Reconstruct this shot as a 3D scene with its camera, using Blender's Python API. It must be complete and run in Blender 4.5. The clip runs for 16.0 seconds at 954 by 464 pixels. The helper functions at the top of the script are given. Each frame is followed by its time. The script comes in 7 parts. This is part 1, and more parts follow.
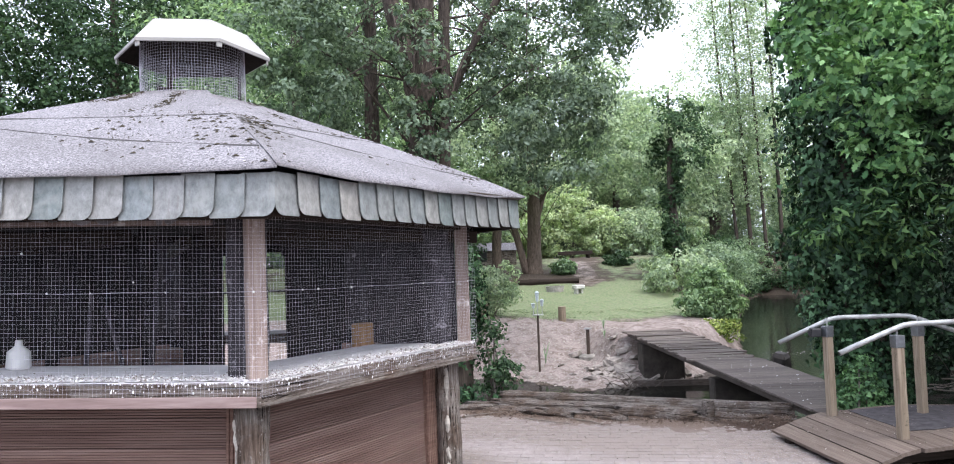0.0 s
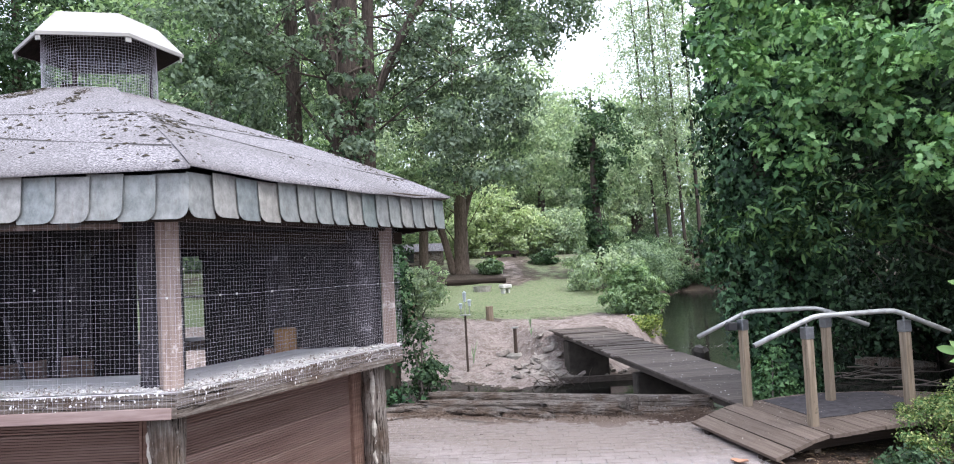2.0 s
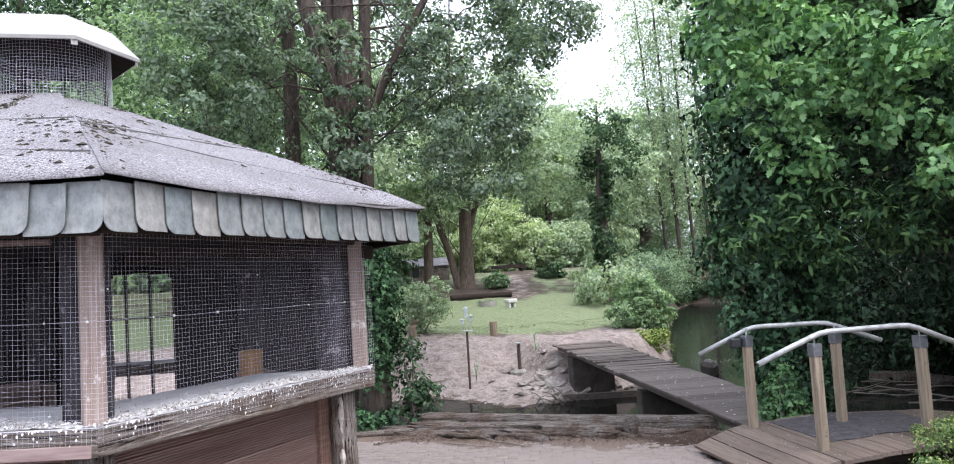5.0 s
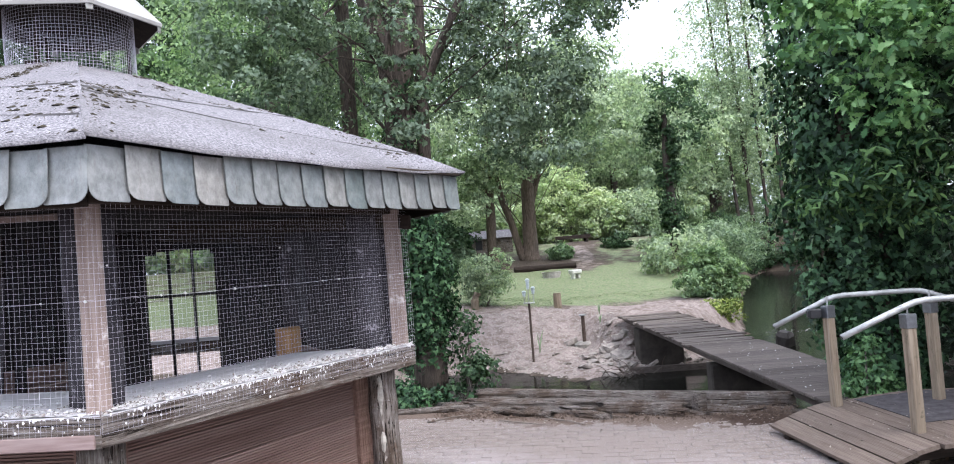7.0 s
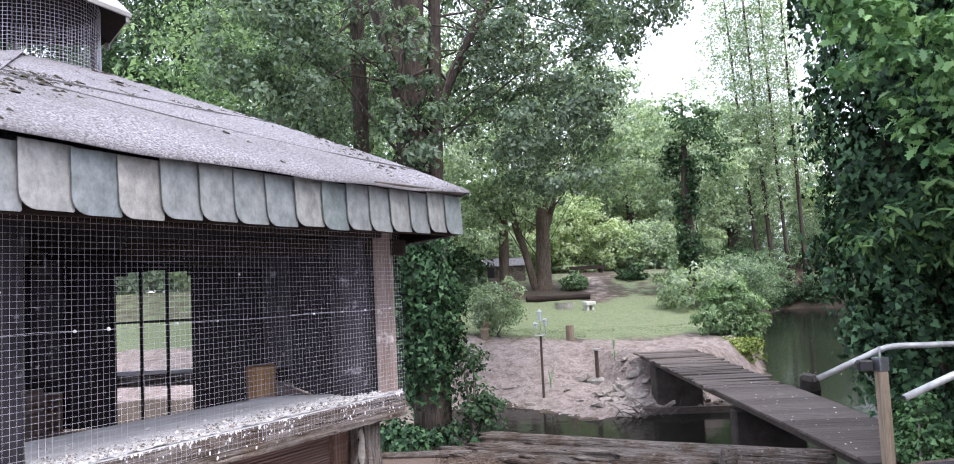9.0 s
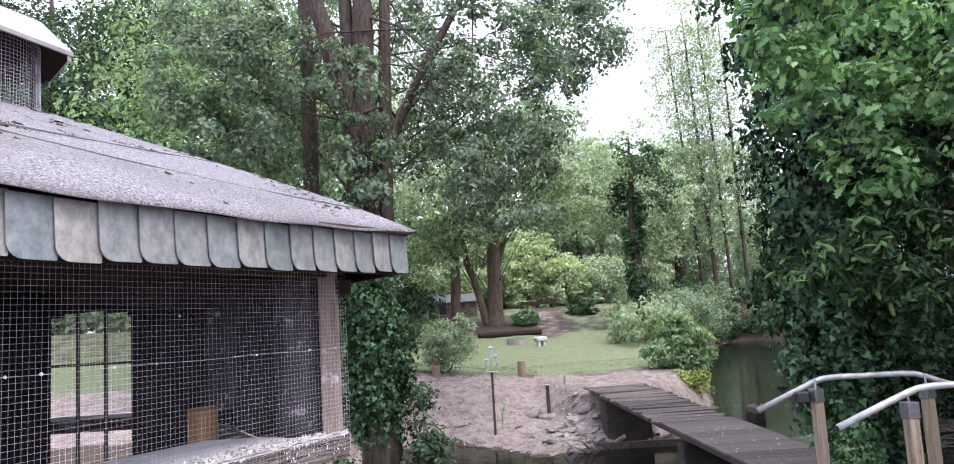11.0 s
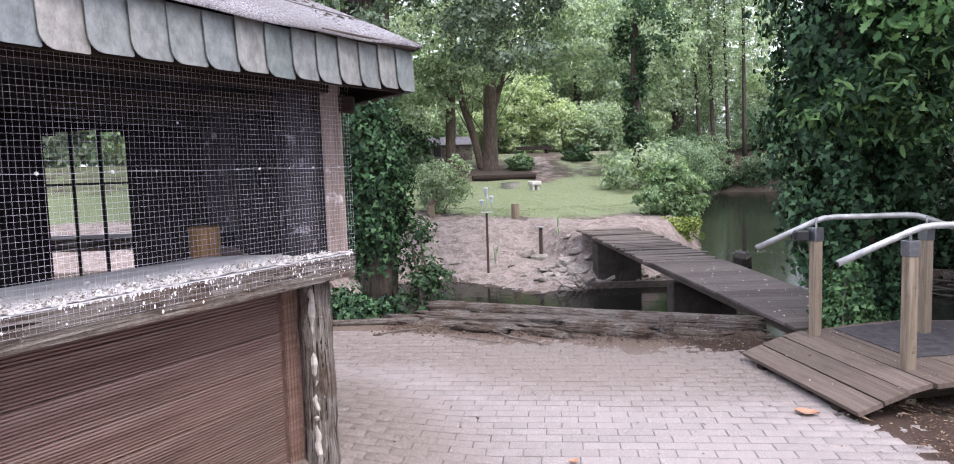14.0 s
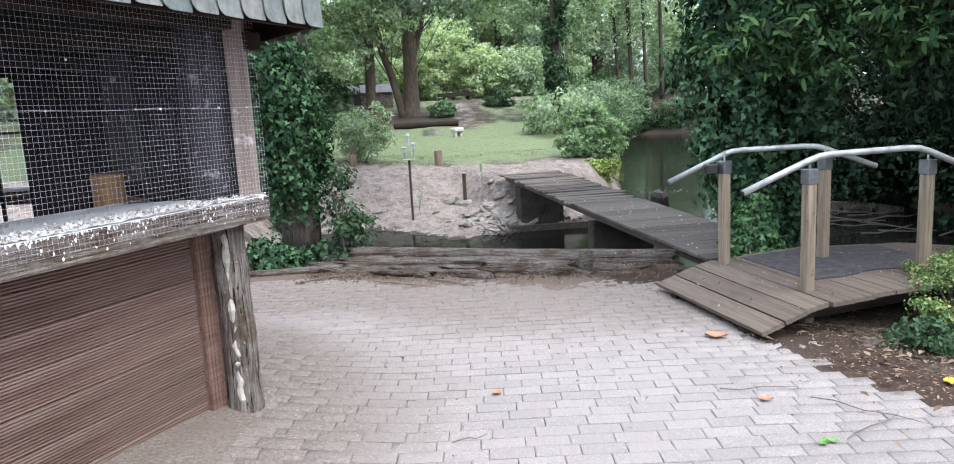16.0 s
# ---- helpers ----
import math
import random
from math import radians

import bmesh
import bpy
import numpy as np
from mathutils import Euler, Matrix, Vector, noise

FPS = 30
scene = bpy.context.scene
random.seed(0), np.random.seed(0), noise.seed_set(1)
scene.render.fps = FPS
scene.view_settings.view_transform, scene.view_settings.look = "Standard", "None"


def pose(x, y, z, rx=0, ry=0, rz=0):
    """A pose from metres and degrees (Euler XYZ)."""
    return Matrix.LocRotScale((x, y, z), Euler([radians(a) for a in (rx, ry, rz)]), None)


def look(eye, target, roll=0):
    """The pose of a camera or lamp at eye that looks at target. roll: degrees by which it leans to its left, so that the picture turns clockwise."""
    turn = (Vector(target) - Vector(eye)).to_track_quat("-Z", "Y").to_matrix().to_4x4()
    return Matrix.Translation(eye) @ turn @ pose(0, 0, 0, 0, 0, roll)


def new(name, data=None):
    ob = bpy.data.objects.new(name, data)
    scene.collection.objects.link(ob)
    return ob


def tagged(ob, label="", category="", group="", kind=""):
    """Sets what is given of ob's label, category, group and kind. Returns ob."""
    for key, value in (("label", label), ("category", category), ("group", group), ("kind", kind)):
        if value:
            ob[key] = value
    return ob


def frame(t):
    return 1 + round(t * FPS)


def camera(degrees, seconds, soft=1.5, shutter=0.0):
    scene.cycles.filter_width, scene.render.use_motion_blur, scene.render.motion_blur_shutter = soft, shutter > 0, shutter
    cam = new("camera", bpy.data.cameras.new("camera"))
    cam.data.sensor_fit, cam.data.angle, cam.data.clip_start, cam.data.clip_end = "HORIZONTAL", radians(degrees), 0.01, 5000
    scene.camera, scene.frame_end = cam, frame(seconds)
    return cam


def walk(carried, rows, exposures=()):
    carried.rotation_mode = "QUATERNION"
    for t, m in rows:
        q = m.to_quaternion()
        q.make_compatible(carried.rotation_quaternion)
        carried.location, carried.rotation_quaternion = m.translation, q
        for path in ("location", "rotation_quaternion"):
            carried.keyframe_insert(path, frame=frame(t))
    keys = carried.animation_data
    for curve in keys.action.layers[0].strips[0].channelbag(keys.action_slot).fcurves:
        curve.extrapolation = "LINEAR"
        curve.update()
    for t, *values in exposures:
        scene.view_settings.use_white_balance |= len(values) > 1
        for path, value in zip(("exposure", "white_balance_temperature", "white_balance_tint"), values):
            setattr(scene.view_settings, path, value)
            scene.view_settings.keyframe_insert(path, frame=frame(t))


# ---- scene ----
cam = camera(66.0, 16.0, 1.0)
METRES, EYE, TILT, LEAN, TURN = 2.6, 1.45, 0.0, 0.0, 0.0
PATH = [
    (0, (-0.197, -1.939, 1.611), (0.099, 0.037, 1.705), -2.1),
    (0.5, (-0.192, -1.923, 1.614), (0.183, 0.04, 1.709), -2.3),
    (1, (-0.198, -1.948, 1.621), (0.232, 0.004, 1.704), -2.2),
    (1.5, (-0.178, -1.924, 1.607), (0.28, 0.02, 1.701), -2.4),
    (2, (-0.18, -1.915, 1.611), (0.31, 0.022, 1.698), -3.0),
    (2.5, (-0.167, -1.905, 1.606), (0.4, 0.011, 1.695), -2.5),
    (3, (-0.174, -1.961, 1.625), (0.463, -0.069, 1.756), -3.3),
    (3.5, (-0.124, -1.908, 1.611), (0.499, -0.009, 1.686), -3.6),
    (4, (-0.058, -1.857, 1.609), (0.451, 0.075, 1.714), -3.4),
    (6.3, (0.248, -1.376, 1.587), (0.686, 0.571, 1.717), -4.1),
    (6.5, (0.251, -1.424, 1.576), (0.662, 0.531, 1.666), -5.5),
    (7, (0.303, -1.275, 1.585), (0.589, 0.703, 1.649), -4.6),
    (7.5, (0.387, -1.088, 1.603), (0.627, 0.893, 1.726), -2.6),
    (8, (0.444, -0.916, 1.596), (0.599, 1.075, 1.7), -3.1),
    (8.5, (0.435, -0.773, 1.622), (0.723, 1.199, 1.798), -3.7),
    (9, (0.431, -0.678, 1.617), (0.684, 1.301, 1.756), -2.8),
    (9.5, (0.448, -0.66, 1.629), (0.65, 1.316, 1.864), -2.6),
    (10, (0.459, -0.662, 1.633), (0.741, 1.303, 1.873), -3.5),
    (10.2, (0.46, -0.682, 1.636), (0.795, 1.276, 1.874), -3.1),
    (12.3, (0.432, -0.749, 1.605), (0.832, 1.199, 1.815), -3.5),
    (12.5, (0.412, -0.68, 1.613), (0.763, 1.279, 1.81), -2.5),
    (13, (0.4, -0.661, 1.613), (0.707, 1.306, 1.811), -2.4),
    (13.5, (0.404, -0.631, 1.581), (0.722, 1.341, 1.675), -2.3),
    (14, (0.405, -0.597, 1.52), (0.79, 1.356, 1.331), -1.9),
    (14.5, (0.418, -0.601, 1.49), (0.844, 1.328, 1.181), -1.9),
    (15, (0.419, -0.587, 1.467), (0.906, 1.322, 1.119), -2.2),
    (15.5, (0.433, -0.616, 1.473), (0.975, 1.278, 1.13), -2.7),
    (16, (0.44, -0.617, 1.465), (1.009, 1.271, 1.13), -3.1),
]
walk(cam, [(t, look(eye, target, roll)) for t, eye, target, roll in PATH],
     [(0, 1.3, 6380, 12), (3.5, 1.3, 6380, 12), (7.5, 1.3, 6280, 12), (9.5, 1.3, 6330, 16), (13, 1.3, 6400, 19), (14.5, 1.36, 6450, 13), (15, 1.4, 6270, 6), (15.5, 1.42, 6240, 5), (16, 1.42, 6240, 5)])

# ---- world, sun, exposure ----
world = bpy.data.worlds.new("overcast_sky")
scene.world = world
world.use_nodes = True
wn = world.node_tree.nodes
wl = world.node_tree.links
wn.clear()
w_out = wn.new("ShaderNodeOutputWorld")
w_bg = wn.new("ShaderNodeBackground")
w_sky = wn.new("ShaderNodeTexSky")
w_sky.sky_type = "NISHITA"
w_sky.sun_disc = False
w_sky.sun_elevation = radians(58)
w_sky.sun_rotation = radians(145)
w_sky.air_density, w_sky.dust_density, w_sky.ozone_density = 1.0, 6.0, 1.0
w_mix = wn.new("ShaderNodeMix")
w_mix.data_type = "RGBA"
w_mix.inputs[0].default_value = 0.75
w_mix.inputs[7].default_value = (9.2, 9.9, 11.6, 1)
wl.new(w_sky.outputs[0], w_mix.inputs[6])
# an overcast sky is brighter overhead than at the horizon
w_co = wn.new("ShaderNodeTexCoord")
w_sep = wn.new("ShaderNodeSeparateXYZ")
wl.new(w_co.outputs["Generated"], w_sep.inputs[0])
w_lift = wn.new("ShaderNodeMapRange")
w_lift.inputs[1].default_value, w_lift.inputs[2].default_value = 0.0, 1.0
w_lift.inputs[3].default_value, w_lift.inputs[4].default_value = 0.68, 1.3
wl.new(w_sep.outputs[2], w_lift.inputs[0])
w_mul = wn.new("ShaderNodeMix")
w_mul.data_type, w_mul.blend_type = "RGBA", "MULTIPLY"
w_mul.inputs[0].default_value = 1.0
wl.new(w_mix.outputs[2], w_mul.inputs[6])
wl.new(w_lift.outputs[0], w_mul.inputs[7])
wl.new(w_mul.outputs[2], w_bg.inputs[0])
w_bg.inputs[1].default_value = 0.13
wl.new(w_bg.outputs[0], w_out.inputs[0])

sun_data = bpy.data.lights.new("sun", "SUN")
sun_data.energy = 1.1
sun_data.angle = radians(25)
sun_data.color = (1.0, 0.97, 0.93)
sun = new("sun", sun_data)
sun.matrix_world = pose(0, 0, 30, 32, 0, 35)


# ---- mesh helpers ----
def link_mesh(name, me, material, parent=None, label=""):
    if material is not None:
        me.materials.append(material)
    ob = new(name, me)
    if parent is not None:
        ob.parent = parent
    if label:
        ob["label"] = label
    return ob


def part(name, bm, material, parent=None, label=""):
    """One bmesh as one mesh object under a thing or a part."""
    me = bpy.data.meshes.new(name)
    bm.to_mesh(me)
    bm.free()
    return link_mesh(name, me, material, parent, label)


def smooth(ob, on=True):
    ob.data.polygons.foreach_set("use_smooth", [on] * len(ob.data.polygons))
    return ob


def from_arrays(name, verts, faces, material, parent=None, label="", smooth_on=False):
    me = bpy.data.meshes.new(name)
    verts = np.asarray(verts, dtype=np.float32)
    faces = np.asarray(faces, dtype=np.int32)
    n, k = faces.shape
    me.vertices.add(len(verts))
    me.vertices.foreach_set("co", verts.ravel())
    me.loops.add(n * k)
    me.loops.foreach_set("vertex_index", faces.ravel())
    me.polygons.add(n)
    me.polygons.foreach_set("loop_start", np.arange(0, n * k, k, dtype=np.int32))
    me.polygons.foreach_set("loop_total", np.full(n, k, dtype=np.int32))
    me.update(calc_edges=True)
    me.validate()
    ob = link_mesh(name, me, material, parent, label)
    if smooth_on:
        smooth(ob)
    return ob


def empty(name, m=Matrix(), **tags):
    ob = new(name)
    ob.matrix_world = m
    ob.empty_display_size = 0.1
    return tagged(ob, **tags)


def box(bm, size, m=Matrix(), bevel=0.0):
    """A box of that size round the origin of m, its edges bevelled."""
    r = bmesh.ops.create_cube(bm, size=1.0, matrix=m @ Matrix.Diagonal((*size, 1)))
    if bevel:
        edges = list({e for v in r["verts"] for e in v.link_edges})
        bmesh.ops.bevel(bm, geom=edges, offset=bevel, segments=1, affect="EDGES")
    return bm


def rod(bm, points, radii, sides=8, cap=True, wobble=0.0, seed=0, squash=1.0):
    """A tube through points with the radii given; wobble makes it uneven."""
    rng = random.Random(seed)
    pts = [Vector(p) for p in points]
    rings = []
    up = Vector((0, 0, 1))
    for i, p in enumerate(pts):
        d = (pts[min(i + 1, len(pts) - 1)] - pts[max(i - 1, 0)]).normalized()
        ref = up if abs(d.z) < 0.9 else Vector((0, 1, 0))
        a = d.cross(ref).normalized()
        b = a.cross(d).normalized()
        ring = []
        for j in range(sides):
            th = 2 * math.pi * j / sides
            r = radii[i] * (1 + wobble * (noise.noise(Vector((math.cos(th) * 1.7 + seed, math.sin(th) * 1.7, i * 0.45))) + 0.3 * (rng.random() - 0.5)))
            ring.append(bm.verts.new(p + a * (r * math.cos(th)) + b * (r * squash * math.sin(th))))
        rings.append(ring)
    for i in range(len(rings) - 1):
        for j in range(sides):
            k = (j + 1) % sides
            bm.faces.new((rings[i][j], rings[i][k], rings[i + 1][k], rings[i + 1][j]))
    if cap:
        bm.faces.new(rings[0][::-1])
        bm.faces.new(rings[-1])
    return bm


def fix_normals(bm):
    bmesh.ops.recalc_face_normals(bm, faces=bm.faces)
    return bm


# ---- materials ----
def shader(name, rough=0.8, metal=0.0, spec=0.3):
    m = bpy.data.materials.new(name)
    m.use_nodes = True
    nt = m.node_tree
    b = nt.nodes["Principled BSDF"]
    b.inputs["Roughness"].default_value = rough
    b.inputs["Metallic"].default_value = metal
    b.inputs["Specular IOR Level"].default_value = spec
    return m, nt, b


def n_noise(nt, vec, scale, detail=4.0, rough=0.6, dist=0.0):
    n = nt.nodes.new("ShaderNodeTexNoise")
    n.inputs["Scale"].default_value = scale
    n.inputs["Detail"].default_value = detail
    n.inputs["Roughness"].default_value = rough
    n.inputs["Distortion"].default_value = dist
    nt.links.new(vec, n.inputs["Vector"])
    return n.outputs["Fac"]


def n_ramp(nt, fac, stops):
    r = nt.nodes.new("ShaderNodeValToRGB")
    e = r.color_ramp.elements
    while len(e) < len(stops):
        e.new(0.5)
    for el, (p, c) in zip(e, stops):
        el.position = p
        el.color = (*c, 1) if len(c) == 3 else c
    nt.links.new(fac, r.inputs[0])
    return r.outputs[0]


def n_mix(nt, fac, a, b, mode="MIX"):
    n = nt.nodes.new("ShaderNodeMix")
    n.data_type = "RGBA"
    n.blend_type = mode
    for key, v in ((0, fac), (6, a), (7, b)):
        if isinstance(v, (int, float)):
            n.inputs[key].default_value = v
        elif isinstance(v, tuple):
            n.inputs[key].default_value = (*v, 1)
        else:
            nt.links.new(v, n.inputs[key])
    return n.outputs[2]


def n_map(nt, vec, scale=(1, 1, 1), rot=(0, 0, 0)):
    n = nt.nodes.new("ShaderNodeMapping")
    n.inputs["Scale"].default_value = scale
    n.inputs["Rotation"].default_value = [radians(a) for a in rot]
    nt.links.new(vec, n.inputs["Vector"])
    return n.outputs[0]


def n_math(nt, op, a, b=0.5, clamp=False):
    n = nt.nodes.new("ShaderNodeMath")
    n.operation = op
    n.use_clamp = clamp
    for key, v in ((0, a), (1, b)):
        if isinstance(v, (int, float)):
            n.inputs[key].default_value = v
        else:
            nt.links.new(v, n.inputs[key])
    return n.outputs[0]


def n_coord(nt, kind="Object"):
    return nt.nodes.new("ShaderNodeTexCoord").outputs[kind]


def n_bump(nt, b, height, strength=0.4, dist=0.01):
    n = nt.nodes.new("ShaderNodeBump")
    n.inputs["Strength"].default_value = strength
    n.inputs["Distance"].default_value = dist
    nt.links.new(height, n.inputs["Height"])
    nt.links.new(n.outputs[0], b.inputs["Normal"])


def n_random(nt):
    return nt.nodes.new("ShaderNodeObjectInfo").outputs["Random"]


def n_island(nt):
    return nt.nodes.new("ShaderNodeNewGeometry").outputs["Random Per Island"]


def wood(name, dark, mid, light, axis="x", rough=0.85, grain=1.0, random_amount=0.25, stain=None, stain_at=0.6):
    """Weathered wood with its grain along an axis."""
    m, nt, b = shader(name, rough, 0, 0.2)
    co = n_coord(nt)
    st = {"x": (1.2, 22, 22), "y": (22, 1.2, 22), "z": (22, 22, 1.2)}[axis]
    st = tuple(v * grain for v in st)
    g = n_noise(nt, n_map(nt, co, st), 2.2, 6, 0.65, 0.6)
    big = n_noise(nt, co, 3.1, 3, 0.6)
    col = n_ramp(nt, g, [(0.3, dark), (0.52, mid), (0.75, light)])
    col = n_mix(nt, n_math(nt, "MULTIPLY", big, 0.55), col, tuple(c * 0.6 for c in mid))
    if stain:
        sp = n_noise(nt, co, 14, 5, 0.7)
        col = n_mix(nt, n_ramp(nt, sp, [(stain_at, (0, 0, 0)), (stain_at + 0.1, (1, 1, 1))]), col, stain)
    hsv = nt.nodes.new("ShaderNodeHueSaturation")
    nt.links.new(col, hsv.inputs["Color"])
    v = n_math(nt, "MULTIPLY_ADD", n_random(nt), random_amount)
    v.node.inputs[2].default_value = 1 - random_amount / 2
    nt.links.new(v, hsv.inputs["Value"])
    nt.links.new(hsv.outputs[0], b.inputs["Base Color"])
    n_bump(nt, b, g, 0.5, 0.004)
    return m


def leaf_material(name, cols, trans=0.35, rough=0.5, spec=0.35, grey_mix=0.22):
    """Leaves that differ one from another, with light coming through them."""
    m, nt, b = shader(name, rough, 0, spec)
    isl = n_island(nt)
    cols = [tuple(v * 0.72 for v in cols[0])] + cols + [tuple(v * 1.22 for v in cols[-1])]
    grey = [0.3 * c[0] + 0.6 * c[1] + 0.1 * c[2] for c in cols]
    cols = [(c[0] + (g - c[0]) * grey_mix, c[1] + (g - c[1]) * grey_mix, c[2] + (g - c[2]) * grey_mix * 1.5) for c, g in zip(cols, grey)]
    col = n_ramp(nt, isl, [(i / (len(cols) - 1), c) for i, c in enumerate(cols)])
    big = n_noise(nt, n_coord(nt), 0.55, 3, 0.6)
    col = n_mix(nt, n_ramp(nt, big, [(0.4, (0, 0, 0)), (0.7, (1, 1, 1))]), col, n_mix(nt, 1.0, col, (0.62, 0.72, 0.6), "MULTIPLY"))
    nt.links.new(col, b.inputs["Base Color"])
    t = nt.nodes.new("ShaderNodeBsdfTranslucent")
    nt.links.new(n_mix(nt, 1.0, col, (1.2, 1.25, 0.75), "MULTIPLY"), t.inputs["Color"])
    mix = nt.nodes.new("ShaderNodeMixShader")
    mix.inputs[0].default_value = trans
    nt.links.new(b.outputs[0], mix.inputs[1])
    nt.links.new(t.outputs[0], mix.inputs[2])
    nt.links.new(mix.outputs[0], nt.nodes["Material Output"].inputs["Surface"])
    return m


def bark(name, dark, light, scale=1.0, moss=0.0):
    m, nt, b = shader(name, 0.92, 0, 0.15)
    co = n_coord(nt)
    g = n_noise(nt, n_map(nt, co, (9 * scale, 9 * scale, 1.6 * scale)), 2.0, 7, 0.7, 0.8)
    big = n_noise(nt, co, 1.3, 3)
    col = n_ramp(nt, g, [(0.35, dark), (0.65, light)])
    if moss:
        col = n_mix(nt, n_ramp(nt, big, [(0.5, (0, 0, 0)), (0.62, (moss, moss, moss))]), col, (0.07, 0.09, 0.03))
    nt.links.new(col, b.inputs["Base Color"])
    n_bump(nt, b, g, 0.8, 0.03)
    return m


M_POST = wood("weathered_post_wood", (0.16, 0.118, 0.1), (0.29, 0.225, 0.195), (0.43, 0.36, 0.32), "z", 0.9, 1.0, 0.25, (0.55, 0.5, 0.48), 0.57)
M_SHELF = wood("crusted_shelf_wood", (0.62, 0.605, 0.615), (0.79, 0.775, 0.785), (0.86, 0.85, 0.86), "x", 0.95, 0.5, 0.15, (0.26, 0.23, 0.2), 0.62)
M_PANEL = wood("stained_brown_cladding", (0.108, 0.061, 0.05), (0.215, 0.137, 0.116), (0.37, 0.285, 0.255), "x", 0.8, 0.35, 0.35)
# dust blotches on boards whose ground tone is dimmed for the shade inside
M_DUSTY_DIM = wood("dusty_dimmed_inner_boards", (0.018, 0.016, 0.02), (0.035, 0.031, 0.037), (0.07, 0.063, 0.073), "z", 0.95, 0.5, 0.25, (0.2, 0.18, 0.2), 0.6)
M_PILASTER = wood("stained_brown_trim", (0.1, 0.055, 0.042), (0.185, 0.112, 0.088), (0.28, 0.19, 0.155), "z", 0.8)
M_BATTEN = wood("weathered_batten", (0.03, 0.024, 0.02), (0.075, 0.06, 0.05), (0.15, 0.125, 0.105), "x")
# the aviary's inner gloom is put into this wood's near-black tones
M_GLOOM_WOOD = wood("gloom_toned_inner_wood", (0.006, 0.006, 0.007), (0.013, 0.012, 0.013), (0.026, 0.024, 0.024), "z")
# tone lowered so that the black under the roof is in the colour
M_BEAM = wood("shade_deepened_timber", (0.012, 0.009, 0.007), (0.027, 0.019, 0.015), (0.05, 0.036, 0.028), "x")
M_DECK = wood("grey_brown_deck_wood", (0.085, 0.062, 0.05), (0.138, 0.107, 0.088), (0.195, 0.162, 0.137), "y", 0.85, 1.0, 0.3, (0.095, 0.08, 0.052), 0.6)
M_BRIDGE = wood("dark_bridge_plank_wood", (0.062, 0.048, 0.041), (0.132, 0.109, 0.096), (0.225, 0.195, 0.175), "x", 0.9, 1.0, 0.55, (0.05, 0.042, 0.034), 0.62)


def cracked_wood(name, axis="x", lift=1.0):
    """Old grey timber: fine silvered grain, long dark cracks, brown rotten patches."""
    m, nt, b = shader(name, 0.95, 0, 0.15)
    co = n_coord(nt)
    fine = n_noise(nt, n_map(nt, co, {"x": (3, 60, 60), "z": (60, 60, 3)}[axis]), 1.6, 5, 0.7, 0.4)
    crack = n_noise(nt, n_map(nt, co, {"x": (1.4, 26, 26), "z": (26, 26, 1.4)}[axis]), 1.5, 6, 0.7, 1.2)
    rot = n_noise(nt, co, 4.2, 6, 0.72)
    spots = n_noise(nt, co, 32, 4, 0.7)
    col = n_ramp(nt, fine, [(0.34, (0.09 * lift, 0.074 * lift, 0.063 * lift)), (0.5, (0.19 * lift, 0.163 * lift, 0.144 * lift)), (0.66, (0.33 * lift, 0.297 * lift, 0.272 * lift))])
    col = n_mix(nt, n_ramp(nt, rot, [(0.46, (0, 0, 0)), (0.6, (0.85, 0.85, 0.85))]), col, n_mix(nt, 1.0, col, (0.5, 0.4, 0.33), "MULTIPLY"))
    col = n_mix(nt, n_ramp(nt, spots, [(0.62, (0, 0, 0)), (0.7, (0.8, 0.8, 0.8))]), col, (0.42, 0.39, 0.36))
    col = n_mix(nt, n_ramp(nt, crack, [(0.39, (1, 1, 1)), (0.43, (0, 0, 0))]), col, (0.02, 0.015, 0.012))
    nt.links.new(col, b.inputs["Base Color"])
    n_bump(nt, b, n_math(nt, "ADD", n_math(nt, "MULTIPLY", crack, 1.5), n_math(nt, "MULTIPLY", fine, 0.4)), 1.0, 0.03)
    return m


M_LOG = cracked_wood("decayed_log_wood", "x", 0.84)
M_LEDGE = cracked_wood("weathered_ledge_wood", "x", 1.15)
M_RAILPOST = wood("handrail_post_wood", (0.11, 0.083, 0.058), (0.235, 0.187, 0.138), (0.36, 0.302, 0.235), "z", 0.88, 1.0, 0.25, (0.1, 0.085, 0.055), 0.62)
M_BLOCK = wood("honey_wood_block", (0.3, 0.15, 0.05), (0.46, 0.25, 0.09), (0.56, 0.34, 0.14), "z", 0.7)
M_BARK = bark("grey_brown_bark", (0.03, 0.024, 0.02), (0.105, 0.085, 0.072), 1.4)
M_OLDLOG = cracked_wood("cracked_round_post", "z", 1.2)
M_DUSTLOG = wood("dusty_grey_post", (0.02, 0.018, 0.022), (0.05, 0.046, 0.053), (0.1, 0.094, 0.105), "z", 0.95, 0.6, 0.25, (0.3, 0.28, 0.31), 0.6)

